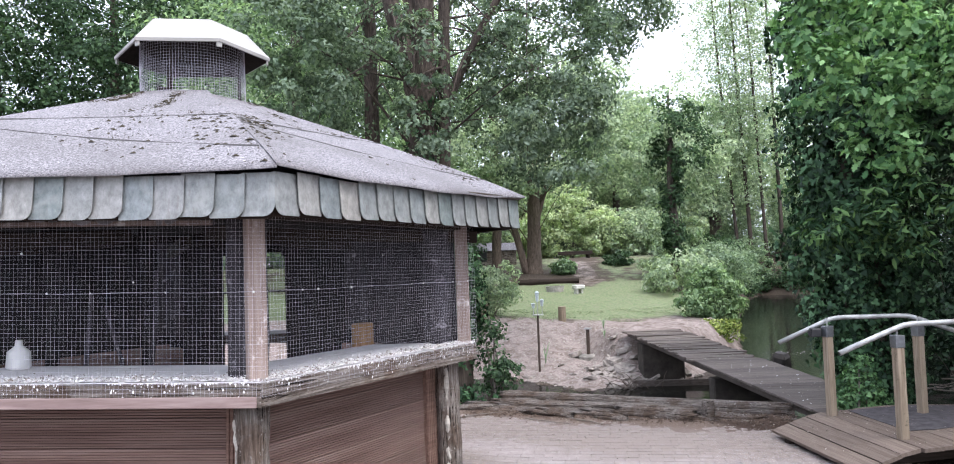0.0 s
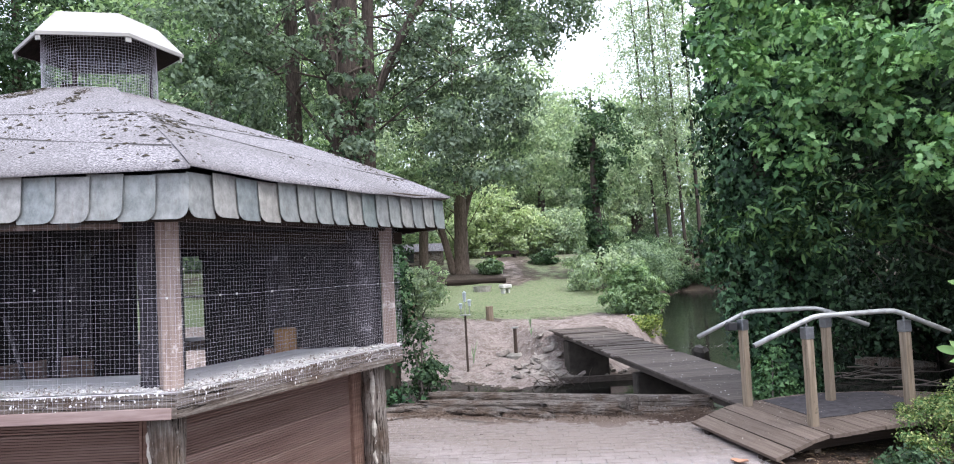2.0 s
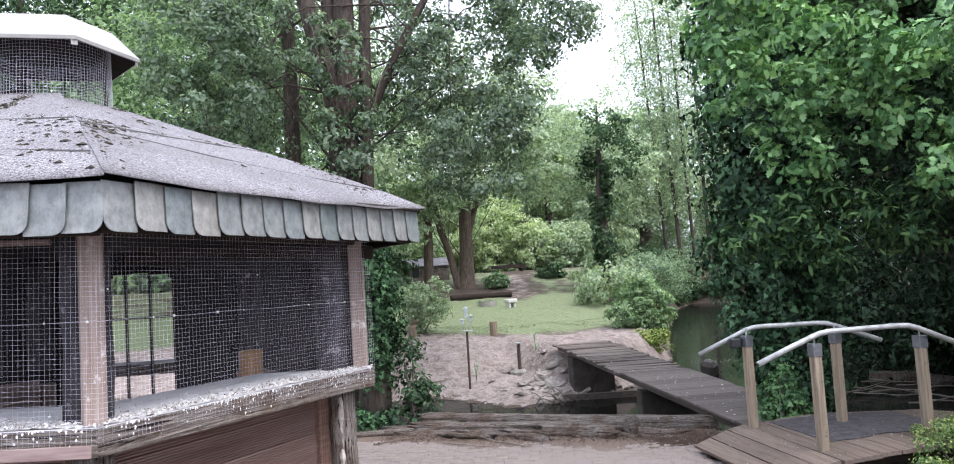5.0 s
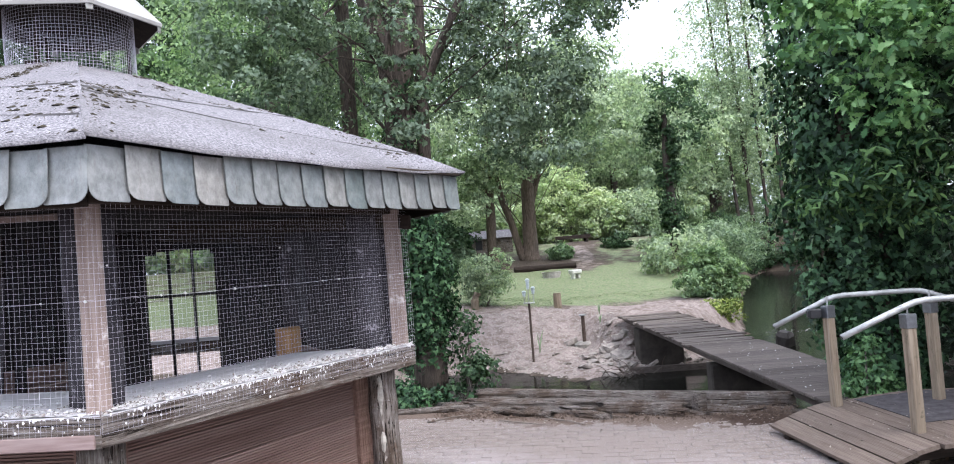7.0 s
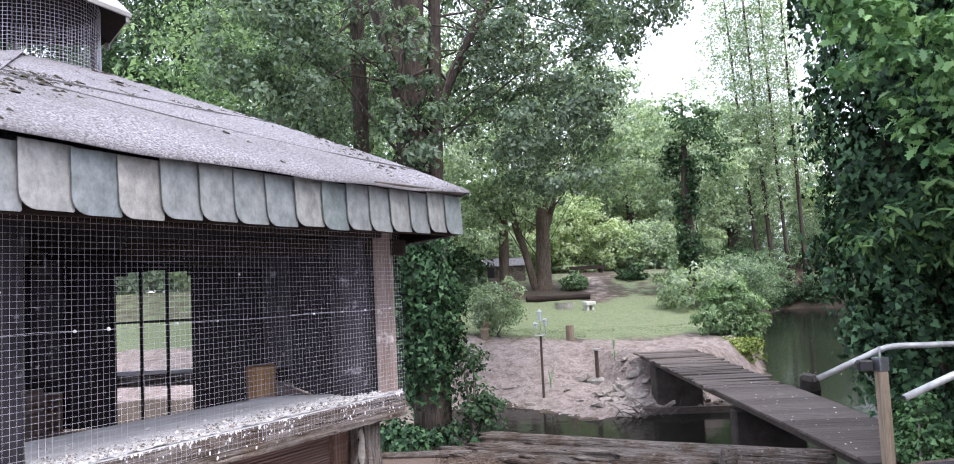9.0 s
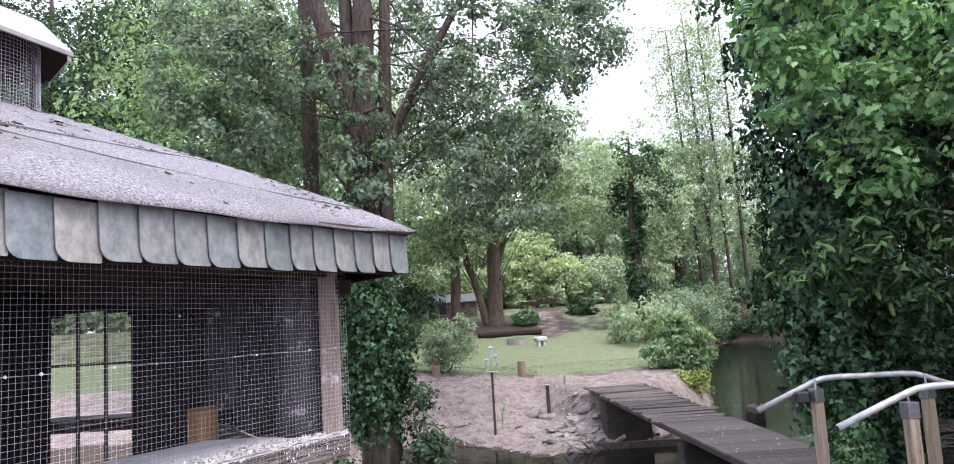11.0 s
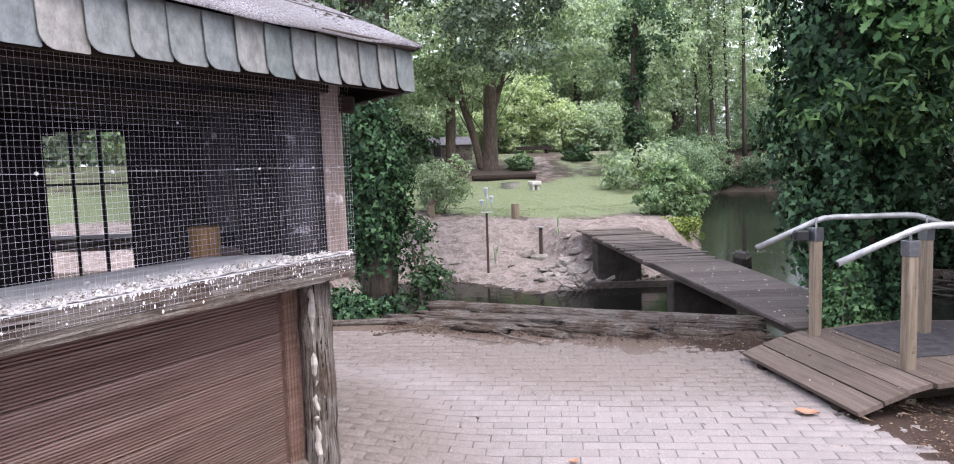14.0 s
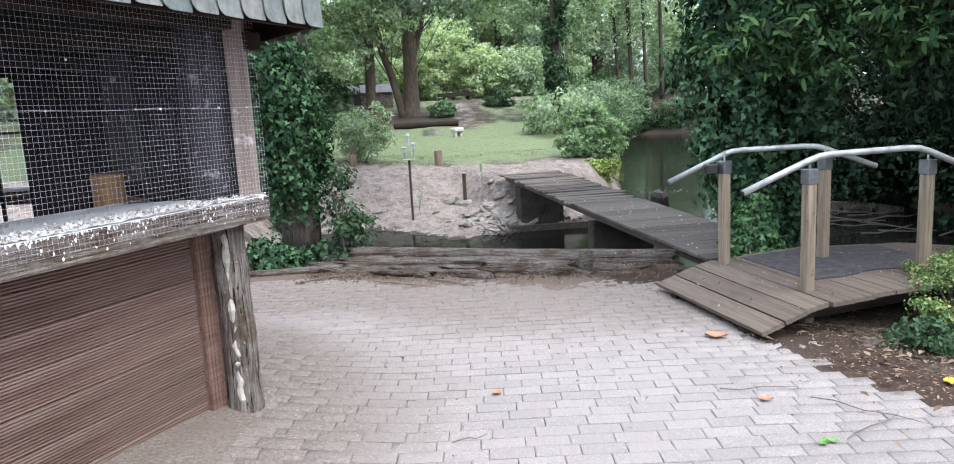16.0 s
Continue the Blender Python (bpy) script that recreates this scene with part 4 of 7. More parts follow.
def plank_piece(bm, x0, x1, z0, z1, y, thick=0.03):
    box(bm, (x1 - x0 - 0.004, thick, z1 - z0), Matrix.Translation(((x0 + x1) / 2, y, (z0 + z1) / 2)), 0.003)


for k in CLOSED:
    wall = empty("back_wall")
    wall.parent = aviary
    wall.matrix_local = face_m(k)
    half = back_a / math.sqrt(3)
    n = 12
    for i in range(n):
        x0, x1 = -half + 2 * half * i / n, -half + 2 * half * (i + 1) / n
        # the window's edges cut the planks of face 1
        spans = [(0.74 if k == 1 else 0.98, 1.98)]
        pieces = [(x0, x1, spans)]
        if k == 1:
            a, b = WIN[0], WIN[1]
            pieces = []
            cuts = [x0] + [c for c in (a, b) if x0 < c < x1] + [x1]
            for p, q in zip(cuts, cuts[1:]):
                m_ = (p + q) / 2
                if a < m_ < b:
                    t = (m_ - (a + b) / 2) / ((b - a) / 2)
                    pieces.append((p, q, [(WIN[3] - 0.07 + 0.07 * math.sqrt(max(0, 1 - t * t)), 1.98)]))
                else:
                    pieces.append((p, q, spans))
        for p, q, sp in pieces:
            for z0, z1 in sp:
                bm = bmesh.new()
                plank_piece(bm, p, q, z0, z1, -back_a)
                part("plank", bm, M_DUSTY_DIM if k == 0 else M_GLOOM_WOOD, wall)
    if k == 1:
        frame_ob = empty("window_frame")
        frame_ob.parent = wall
        for x in (0.004, 0.192):
            bm = bmesh.new()
            box(bm, (0.02, 0.02, WIN[3] - 0.74), Matrix.Translation((x, -back_a, (WIN[3] + 0.74) / 2)), 0.002)
            part("bar", bm, M_BLACK, frame_ob)
        for z in (1.46,):
            bm = bmesh.new()
            box(bm, (WIN[1] - WIN[0], 0.02, 0.018), Matrix.Translation(((WIN[0] + WIN[1]) / 2, -back_a - 0.004, z)), 0.002)
            part("bar", bm, M_BLACK, frame_ob)

# inner partition posts, dimmed by their near-black colour, and perches behind the mesh
for x, y, r in ((-0.55, -0.75, 0.035), (-0.2, -0.35, 0.03), (-0.9, -0.2, 0.035)):
    bm = bmesh.new()
    rod(bm, [(x, y, 0.72), (x + 0.02, y, 1.4), (x, y, 2.0)], [r, r * 0.9, r], 8, True, 0.1)
    part("inner_post", bm, M_GLOOM_WOOD, aviary)

for (x0, z0), (x1, z1) in (((-0.22, 1.0), (-0.2, 1.5)), ((0.14, 1.0), (0.16, 1.62)), ((0.02, 1.0), (-0.12, 1.42))):
    bm = bmesh.new()
    rod(bm, [(x0, -1.0, z0), ((x0 + x1) / 2 + 0.01, -1.0, (z0 + z1) / 2), (x1, -0.98, z1)], [0.014, 0.012, 0.01], 7, True, 0.15)
    put("perch_post", bm, M_DUSTLOG, aviary, face_m(-2), "dusty pale perch post")
bm = bmesh.new()
box(bm, (1.25, 0.03, 0.028), Matrix.Translation((-0.1, -1.15, 1.865)), 0.004)
put("inner_rail", bm, M_POST, aviary, face_m(-2), "pale rail under the roof inside")

# wire mesh: every wire a thin four-sided bar
def mesh_panel(k, a, z0, z1, step, r, bulge=0.006, seed=0, half=None):
    rng = random.Random(seed)
    half = half or (a / math.sqrt(3) - 0.004)
    verts, faces = [], []

    def wire(p, q, n):
        d = (q - p).normalized()
        u = d.cross(Vector((0, 1, 0))).normalized() * r
        w = Vector((0, 1, 0)) * r
        ph = rng.random() * 6
        start = len(verts)
        for i in range(n + 1):
            c = p.lerp(q, i / n) + Vector((0, bulge * noise.noise(Vector((p.lerp(q, i / n).x * 2, p.lerp(q, i / n).z * 2, seed))), 0))
            c += u * (0.5 * math.sin(ph + i)) * 1.2
            verts.extend([c + u, c + w, c - u, c - w])
        for i in range(n):
            for j in range(4):
                e = (j + 1) % 4
                faces.append((start + 4 * i + j, start + 4 * i + e, start + 4 * i + 4 + e, start + 4 * i + 4 + j))

    nx = int(2 * half / step)
    for i in range(nx + 1):
        x = -half + 2 * half * i / nx
        wire(Vector((x, -a, z0)), Vector((x, -a, z1)), 5)
    nz = int((z1 - z0) / step)
    for i in range(nz + 1):
        z = z0 + (z1 - z0) * i / nz
        wire(Vector((-half, -a - r, z)), Vector((half, -a - r, z)), 8)
    return verts, faces


for k in OPEN:
    v, f = mesh_panel(k, LEDGE_A + 0.007, 1.045, 1.93, 0.0196, 0.00041, seed=k + 9)
    ob = from_arrays("mesh_panel", v, f, M_WIRE, aviary, "galvanised welded wire mesh panel")
    tagged(ob, kind="stuff")
    ob.matrix_local = face_m(k)
    bm = bmesh.new()
    rng = random.Random(k)
    half = LEDGE_R / 2
    rod(bm, [(-half + 2 * half * i / 12, -LEDGE_A - 0.009, 1.518 + 0.004 * math.sin(i * 1.7)) for i in range(13)], [0.0007] * 13, 5)
    wire_ob = put("tie_wire", bm, M_WIRE, aviary, face_m(k))
    for i in range(11):
        bm = bmesh.new()
        bmesh.ops.create_icosphere(bm, subdivisions=1, radius=rng.uniform(0.004, 0.0075))
        ob = part("clip", bm, M_WHITE, wire_ob)
        z = 1.518 if rng.random() < 0.65 else 1.518 + rng.uniform(-0.12, 0.2)
        ob.matrix_local = pose(-half * 0.92 + half * 1.84 * (i + rng.uniform(-0.3, 0.3)) / 10, -LEDGE_A - 0.011, z)


# roof: felt sheets on six slopes with a sagging, wavy edge
def roof_profile(t):
    """Radius and height from the eave to the cupola."""
    r = 2.235 + (0.40 - 2.235) * t
    return r, 2.082 + 0.70 * t + 0.03 * math.sin(t * math.pi * 0.9) * (1 - t) - 0.012 * (1 - t) ** 8


M_LAP = plain("dark_felt_edge", (0.05, 0.047, 0.047), 0.95)
roof = empty("roof", label="grey mineral felt roof with dark moss")
roof.parent = aviary
for k in range(6):
    bm = bmesh.new()
    nu, nt_ = 28, 18
    grid = []
    for j in range(nt_ + 1):
        t = j / nt_
        r, z = roof_profile(t)
        row = []
        for i in range(nu + 1):
            u = -1 + 2 * i / nu
            half = r / 2
            ap = r * S60
            wav = 0.007 * noise.noise(Vector((u * 2.6 + k * 7, t * 3, 0))) * (1 - t * 0.5) + 0.004 * noise.noise(Vector((u * 4 + k * 5, 0, 3))) * max(0, 1 - t * 8)
            mid = 0.03 * (1 - u * u) * (1 - t) ** 3
            row.append(bm.verts.new((u * half, -ap, z + wav * (1 - u ** 6) - mid)))
        grid.append(row)
    for j in range(nt_):
        for i in range(nu):
            bm.faces.new((grid[j][i], grid[j][i + 1], grid[j + 1][i + 1], grid[j + 1][i]))
    edge = grid[0]
    low = [bm.verts.new(v.co + Vector((0, 0.003, -0.009))) for v in edge]
    for i in range(nu):
        bm.faces.new((edge[i + 1], edge[i], low[i], low[i + 1]))
    ob = put("felt_slope", bm, M_FELT, roof, roof_m(k))
    smooth(ob)
    # lapped felt strips
    for t0, slant in ((0.5, 0.02), (0.28, -0.14)):
        bm = bmesh.new()
        a, b = [], []
        for i in range(17):
            u = -0.985 + 1.97 * i / 16
            for lst, dt, dz in ((a, 0.0, 0.004), (b, 0.005, 0.009)):
                r, z = roof_profile(t0 + slant * u + dt)
                lst.append(bm.verts.new((u * r / 2, -r * S60, z + dz - 0.003 - 0.04 * (1 - u * u) * (1 - t0 - slant * u) ** 3)))
        for i in range(16):
            bm.faces.new((a[i], a[i + 1], b[i + 1], b[i]))
        put("felt_lap", bm, M_LAP, roof, roof_m(k))
    bm = bmesh.new()
    box(bm, (2.13, 0.02, 0.15), Matrix.Translation((0, -1.845, 1.93)), 0.003)
    put("fascia_board", bm, M_BEAM, roof, roof_m(k))
    if k - 6 == OPEN[0]:
        bm = bmesh.new()
        box(bm, (0.66, 0.05, 0.016), Matrix.Translation((0.74, -1.905, 2.052)) @ Matrix.Rotation(radians(-0.6), 4, "Y"), 0.003)
        put("eave_batten", bm, M_BATTEN, roof, roof_m(k), "brown weathered batten under the felt edge")

# underside, near black so that the roof's shade is in its colour
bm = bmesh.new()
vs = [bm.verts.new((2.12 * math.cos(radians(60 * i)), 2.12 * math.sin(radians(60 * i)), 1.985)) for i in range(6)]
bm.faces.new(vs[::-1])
part("soffit", bm, M_GLOOM_WOOD, roof)

# fascia of overlapping shingles with one rounded corner
SW, SH = 0.15, 0.185


def shingle(side):
    """A shingle whose lower corner on one side (-1 left, 1 right) is rounded and stands proud over its neighbour."""
    bm = bmesh.new()
    rc = 0.048
    arc = [(-SW / 2 + rc - rc * math.sin(radians(a)), rc - rc * math.cos(radians(a))) for a in (90, 72, 54, 36, 18, 0)]
    outline = [(-SW / 2, SH)] + arc + [(SW / 2 - 0.004, 0.0), (SW / 2, 0.004), (SW / 2, SH)]
    front = []
    for x, z in outline:
        proud = 0.004 + 0.013 * (0.5 - x / SW) + 0.007 * (1 - z / SH)
        front.append(bm.verts.new((x * -side, -proud, z)))
    back = [bm.verts.new((v.co.x, v.co.y + 0.004, v.co.z)) for v in front]
    bm.faces.new(front)
    bm.faces.new(back[::-1])
    for i in range(len(front)):
        j = (i + 1) % len(front)
        bm.faces.new((front[j], front[i], back[i], back[j]))
    fix_normals(bm)
    me = bpy.data.meshes.new("shingle")
    bm.to_mesh(me)
    bm.free()
    me.materials.append(M_SLATE)
    return me


left_round, right_round = shingle(-1), shingle(1)
nail_bm = bmesh.new()
bmesh.ops.create_icosphere(nail_bm, subdivisions=1, radius=0.004)
nail_mesh = bpy.data.meshes.new("nail")
nail_bm.to_mesh(nail_mesh)
nail_bm.free()
nail_mesh.materials.append(M_RUST)
rng = random.Random(12)
for k in range(6):
    row = empty("shingle_fascia", label="row of overlapping green-grey metal shingles")
    row.parent = roof
    row.matrix_local = roof_m(k)
    side = 2.18
    n = 17 if k == 4 else 16
    flip = k % 2 == 0
    for i in range(n):
        ob = new("shingle", right_round if flip else left_round)
        ob.parent = row
        x = -side / 2 + side * (i + 0.5) / n
        ob.matrix_local = pose(x, -1.884, 1.858 + rng.uniform(-0.006, 0.004) - 0.004 * math.cos(x * 2), rng.uniform(-1.2, 0.6) - 1, rng.uniform(-1.0, 1.0), rng.uniform(-0.8, 0.8))

# moss on the slopes
mv, mf = [], []
rng = random.Random(5)


def blob(x, y, z, s, h):
    st = len(mv)
    ring = 6
    for j in range(ring):
        a = 6.283 * j / ring
        rr = s * rng.uniform(0.6, 1.2)
        mv.append((x + rr * math.cos(a), y + rr * math.sin(a), z - 0.004))
    mv.append((x, y, z + h))
    for j in range(ring):
        mf.append((st + j, st + (j + 1) % ring, st + ring))


for k in range(6):
    count = 0
    fm = roof_m(k)
    for tries in range(5600):
        u, t = rng.uniform(-0.98, 0.98), rng.uniform(0.03, 0.98)
        dens = noise.noise(Vector((u * 2.2 + k * 3, t * 5.0, 1.7))) + 0.35 * noise.noise(Vector((u * 9 + k * 3, t * 18.0, 4.7)))
        dens += 0.34 * (abs(u) > 0.6 and t < 0.5) - 0.1 + (0.26 if 0.53 < t < 0.6 else 0) + 0.12 * (t > 0.85) + 0.3 * (k == 4 and u > 0.2 and t < 0.34)
        if dens < 0.22:
            continue
        r, z = roof_profile(t)
        p = fm @ Vector((u * r / 2, -r * S60, z - 0.04 * (1 - u * u) * (1 - t) ** 3))
        s = rng.uniform(0.003, 0.011) * (1 + 1.3 * (rng.random() < 0.1))
        blob(p.x, p.y, p.z, s, s * rng.uniform(0.2, 0.45))
ob = from_arrays("moss", mv, mf, M_MOSS, roof)
tagged(ob, kind="stuff")

# cupola
cup = empty("cupola", label="small wire cage cupola under a cream metal cap")
cup.parent = aviary
CUP_TURN = 10.5
CUP_R = 0.338


def round_cage():
    """Wire netting bent to a drum, a little dented."""
    verts, faces = [], []
    r = 0.0009

    def ring(points, closed):
        start, n = len(verts), len(points)
        for i, p in enumerate(points):
            o = Vector((p[0], p[1], 0)).normalized()
            d = (Vector(points[(i + 1) % n]) - Vector(points[i - 1])) if closed or 0 < i < n - 1 else Vector((0, 0, 1))
            w = d.normalized().cross(o).normalized()
            for e in (o * r, w * r, -o * r, -w * r):
                verts.append(Vector(p) + e)
        for i in range(n if closed else n - 1):
            for j in range(4):
                a, b = start + 4 * i, start + 4 * ((i + 1) % n)
                faces.append((a + j, a + (j + 1) % 4, b + (j + 1) % 4, b + j))

    def at(th, z):
        q = CUP_R * (1 + 0.035 * noise.noise(Vector((math.cos(th) * 1.3, math.sin(th) * 1.3, z * 2.5))))
        return (q * math.cos(th), q * math.sin(th), z)

    for i in range(108):
        ring([at(2 * math.pi * i / 108, 2.76 + 0.05 * j) for j in range(9)], False)
    for i in range(20):
        ring([at(2 * math.pi * j / 48, 2.77 + 0.0193 * i) for j in range(48)], True)
    return verts, faces


v, f = round_cage()
tagged(from_arrays("cage", v, f, M_WIRE, cup, "round drum of galvanised wire netting"), kind="stuff")


def hexagon(bm, r, z):
    return [bm.verts.new((r * math.cos(radians(60 * i + CUP_TURN)), r * math.sin(radians(60 * i + CUP_TURN)), z)) for i in range(6)]


for k in range(6):
    a = radians(60 * k + CUP_TURN)
    bm = bmesh.new()
    box(bm, (0.012, 0.035, 0.05), Matrix.Translation((0.49 * math.cos(a), 0.49 * math.sin(a), 3.085)) @ Matrix.Rotation(a, 4, "Z"), 0.003)
    part("corner_clip", bm, M_CAP, cup)
for a in (25, 145, 265):
    bm = bmesh.new()
    q = radians(a)
    rod(bm, [(0.3 * math.cos(q), 0.3 * math.sin(q), 2.75), (0.3 * math.cos(q), 0.3 * math.sin(q), 3.12)], [0.012, 0.012], 8)
    part("inner_stay", bm, M_BEAM, cup)
bm = bmesh.new()
rings = [hexagon(bm, r, z) for r, z in ((0.498, 3.09), (0.508, 3.092), (0.51, 3.112), (0.355, 3.275), (0.34, 3.281), (0.05, 3.297))]
for a, b in zip(rings, rings[1:]):
    for i in range(6):
        j = (i + 1) % 6
        bm.faces.new((a[i], a[j], b[j], b[i]))
bm.faces.new(rings[-1])
part("cap", bm, M_CAP, cup, "faceted cream sheet metal cap")
# the shade beneath the cap is painted as a dark inner face
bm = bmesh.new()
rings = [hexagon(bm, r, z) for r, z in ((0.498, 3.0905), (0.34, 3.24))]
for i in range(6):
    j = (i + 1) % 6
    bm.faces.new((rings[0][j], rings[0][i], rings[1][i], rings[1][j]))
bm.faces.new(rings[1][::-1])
part("cap_lining", bm, M_BEAM, cup, "underside of the cap, its shade put into a dark colour")
# feed dish and a dark nest box standing inside the drum
bm = bmesh.new()
box(bm, (0.1, 0.09, 0.075), Matrix.Translation((-0.12, -0.16, 2.83)) @ Matrix.Rotation(radians(12), 4, "Y"), 0.01)
part("nest_box", bm, M_BEAM, cup, "small dark box inside the wire drum")

# ---- things on the aviary shelf ----
fm = Matrix.Translation((*AVIARY_C, 0)) @ Matrix.Rotation(radians(AV_TURN), 4, "Z")
bm = bmesh.new()
rod(bm, [(0, 0, 0), (0, 0, 0.2), (0, 0, 0.4), (0, 0, 0.507), (0, 0, 0.515)], [0.078, 0.076, 0.077, 0.077, 0.07], 22, True, 0.04)
ob = part("wood_block", bm, M_BLOCK)
ob.matrix_world = pose(-0.25, 3.42, 0.72)
tagged(ob, "round honey-coloured wooden block standing inside the aviary", "wooden block")
bm = bmesh.new()
rings = [(0.0, 0.05), (0.012, 0.06), (0.09, 0.055), (0.12, 0.02), (0.15, 0.016)]
rod(bm, [(0, 0, z) for z, r in rings], [r for z, r in rings], 14)
ob = smooth(part("water_bottle", bm, M_WHITE))
ob.matrix_world = fm @ at_face(-2, -0.5, 1.12, 1.112)
tagged(ob, "white plastic bird drinker on the aviary shelf", "bird drinker")

# crusted droppings and seed along the shelf: a broken crust, thick at the front edge, and loose flakes on it
def crust_material():
    m, nt, b = shader("crusted_droppings", 0.97, 0, 0.1)
    co = n_coord(nt)
    a, c = n_noise(nt, co, 70, 5, 0.75), n_noise(nt, co, 16, 4, 0.7)
    col = n_ramp(nt, a, [(0.3, (0.2, 0.185, 0.18)), (0.42, (0.56, 0.54, 0.545)), (0.58, (0.82, 0.81, 0.815))])
    col = n_mix(nt, n_ramp(nt, c, [(0.5, (0, 0, 0)), (0.68, (0.7, 0.7, 0.7))]), col, n_mix(nt, 1.0, col, (0.62, 0.56, 0.52), "MULTIPLY"))
    nt.links.new(col, b.inputs["Base Color"])
    n_bump(nt, b, a, 0.8, 0.006)
    return m


M_CRUST = crust_material()
rngn = np.random.RandomState(21)
flakes = []
for k in OPEN:
    m = fm @ face_m(k)
    nu, nd, depth = 300, 64, 0.36
    pts = []
    for j in range(nd + 1):
        out = LEDGE_A + 0.004 - depth * j / nd
        for i in range(nu + 1):
            x = (-1 + 2 * i / nu) * (out / math.sqrt(3) - 0.006)
            q = Vector((x * 22, out * 22, k))
            lump = noise.noise(q) * 0.5 + noise.noise(q * 2.7) * 0.4 + noise.noise(q * 6.5) * 0.25
            near = max(0.0, 1 - j / nd * 1.15)
            h = max(0.0, min(1.0, (lump - 0.12 + 0.75 * near) * 2.2)) * (0.004 + 0.007 * near * near) * (0.55 + 0.9 * max(-0.4, lump))
            pts.append(m @ Vector((x, -out, 1.1105 + h + 0.0035 * max(0.0, noise.noise(q * 11)) * (h > 0))))
            if h > 0.0025 and rngn.rand() < 0.16:
                flakes.append(tuple(m @ Vector((x, -out + rngn.normal(0, 0.003), 1.116 + h))))
    idx = np.arange((nu + 1) * (nd + 1)).reshape(nd + 1, nu + 1)
    faces = np.stack([idx[:-1, :-1], idx[:-1, 1:], idx[1:, 1:], idx[1:, :-1]], -1).reshape(-1, 4)
    tagged(from_arrays("droppings", [tuple(p) for p in pts], faces, M_CRUST), "pale broken crust of bird droppings on the shelf", "droppings", kind="stuff")
flakes = np.array(flakes)
half_n = len(flakes) // 2
for name, sel, size, mat, label in (("dropping_flakes", flakes[:half_n * 2:2], 0.014, M_DROPPINGS, "pale loose flakes of droppings on the shelf"), ("seed_husks", flakes[1::2], 0.012, M_SEED, "brown seed husks strewn over the shelf")):
    v, f = leaf_quads(sel, size * rngn.uniform(0.5, 1.4, len(sel)), np.tile([0.0, 0, 1.0], (len(sel), 1)), rngn, 0, 0.45, 0.75)
    tagged(from_arrays(name, v, f, mat), label, "droppings", kind="stuff")
rng = random.Random(21)
mv, mf = [], []
for k in OPEN:
    m = fm @ face_m(k)
    for i in range(260):
        x = rng.uniform(-1, 1) * (LEDGE_R / 2 - 0.03)
        if noise.noise(Vector((x * 4, k, 0))) < -0.1:
            continue
        z = 1.108 - 0.085 * rng.random() ** 3.2
        p = m @ Vector((x, -LEDGE_A - 0.004, z))
        s = rng.uniform(0.002, 0.006)
        n = m.to_3x3() @ Vector((0, -1, 0))
        t = m.to_3x3() @ Vector((1, 0, 0))
        st = len(mv)
        for j in range(5):
            a = 6.283 * j / 5
            mv.append(p + t * (s * math.cos(a) * rng.uniform(0.6, 1.2)) + Vector((0, 0, s * math.sin(a) * rng.uniform(0.8, 1.8))))
        mv.append(p + n * 0.003)
        for j in range(5):
            mf.append((st + j, st + (j + 1) % 5, st + 5))
ob = from_arrays("splashes", mv, mf, M_DROPPINGS)
tagged(ob, "pale splashes of droppings on the shelf front", "droppings", kind="stuff")

# ---- footbridge with handrails ----
deck = empty("footbridge", pose(3.26, 3.56, 0, 0, 0, -4.3), label="low arched footbridge of grooved boards over the channel", category="footbridge")
DECK_INV = deck.matrix_world.inverted()


def deck_z(x):
    """Height of the boards along the little bridge."""
    return float(np.interp(x, [0, 0.4, 1.2, 2.2, 3.0], [0.05, 0.18, 0.215, 0.16, 0.05]))


def deck_board(length, width):
    bm = ribbed_board(length, width, 12, 0.0012, 0.028)
    bmesh.ops.transform(bm, matrix=Matrix.Rotation(radians(-90), 4, "X"), verts=bm.verts)
    bmesh.ops.transform(bm, matrix=Matrix.Rotation(radians(90), 4, "Z"), verts=bm.verts)
    return bm


db = deck_board(1.34, 0.152)
deck_mesh = bpy.data.meshes.new("board")
db.to_mesh(deck_mesh)
db.free()
deck_mesh.materials.append(M_DECK)
rng = random.Random(3)
for i in range(18):
    x = 0.0 + i * 0.158
    ob = new("board", deck_mesh)
    ob.parent = deck
    slope = math.degrees(math.atan2(deck_z(x + 0.15) - deck_z(x), 0.15))
    ob.matrix_local = pose(x + 0.152, rng.uniform(-0.015, 0.015), deck_z(x + 0.152), 0, -slope, rng.uniform(-0.5, 0.5))
# joists in the darkest timber: the shade below the boards is their colour
for y in (-0.44, 0.44):
    bm = bmesh.new()
    rings = []
    for i in range(16):
        x = 0.02 + i * 0.19
        z = deck_z(x) - 0.03
        rings.append([bm.verts.new((x, y + dy, z + dz)) for dy, dz in ((-0.035, -0.11), (0.035, -0.11), (0.035, 0), (-0.035, 0))])
    for a, b in zip(rings, rings[1:]):
        for i in range(4):
            bm.faces.new((a[i], a[(i + 1) % 4], b[(i + 1) % 4], b[i]))
    bm.faces.new(rings[0][::-1])
    bm.faces.new(rings[-1])
    part("joist", fix_normals(bm), M_BEAM, deck)
bm = bmesh.new()
rows = []
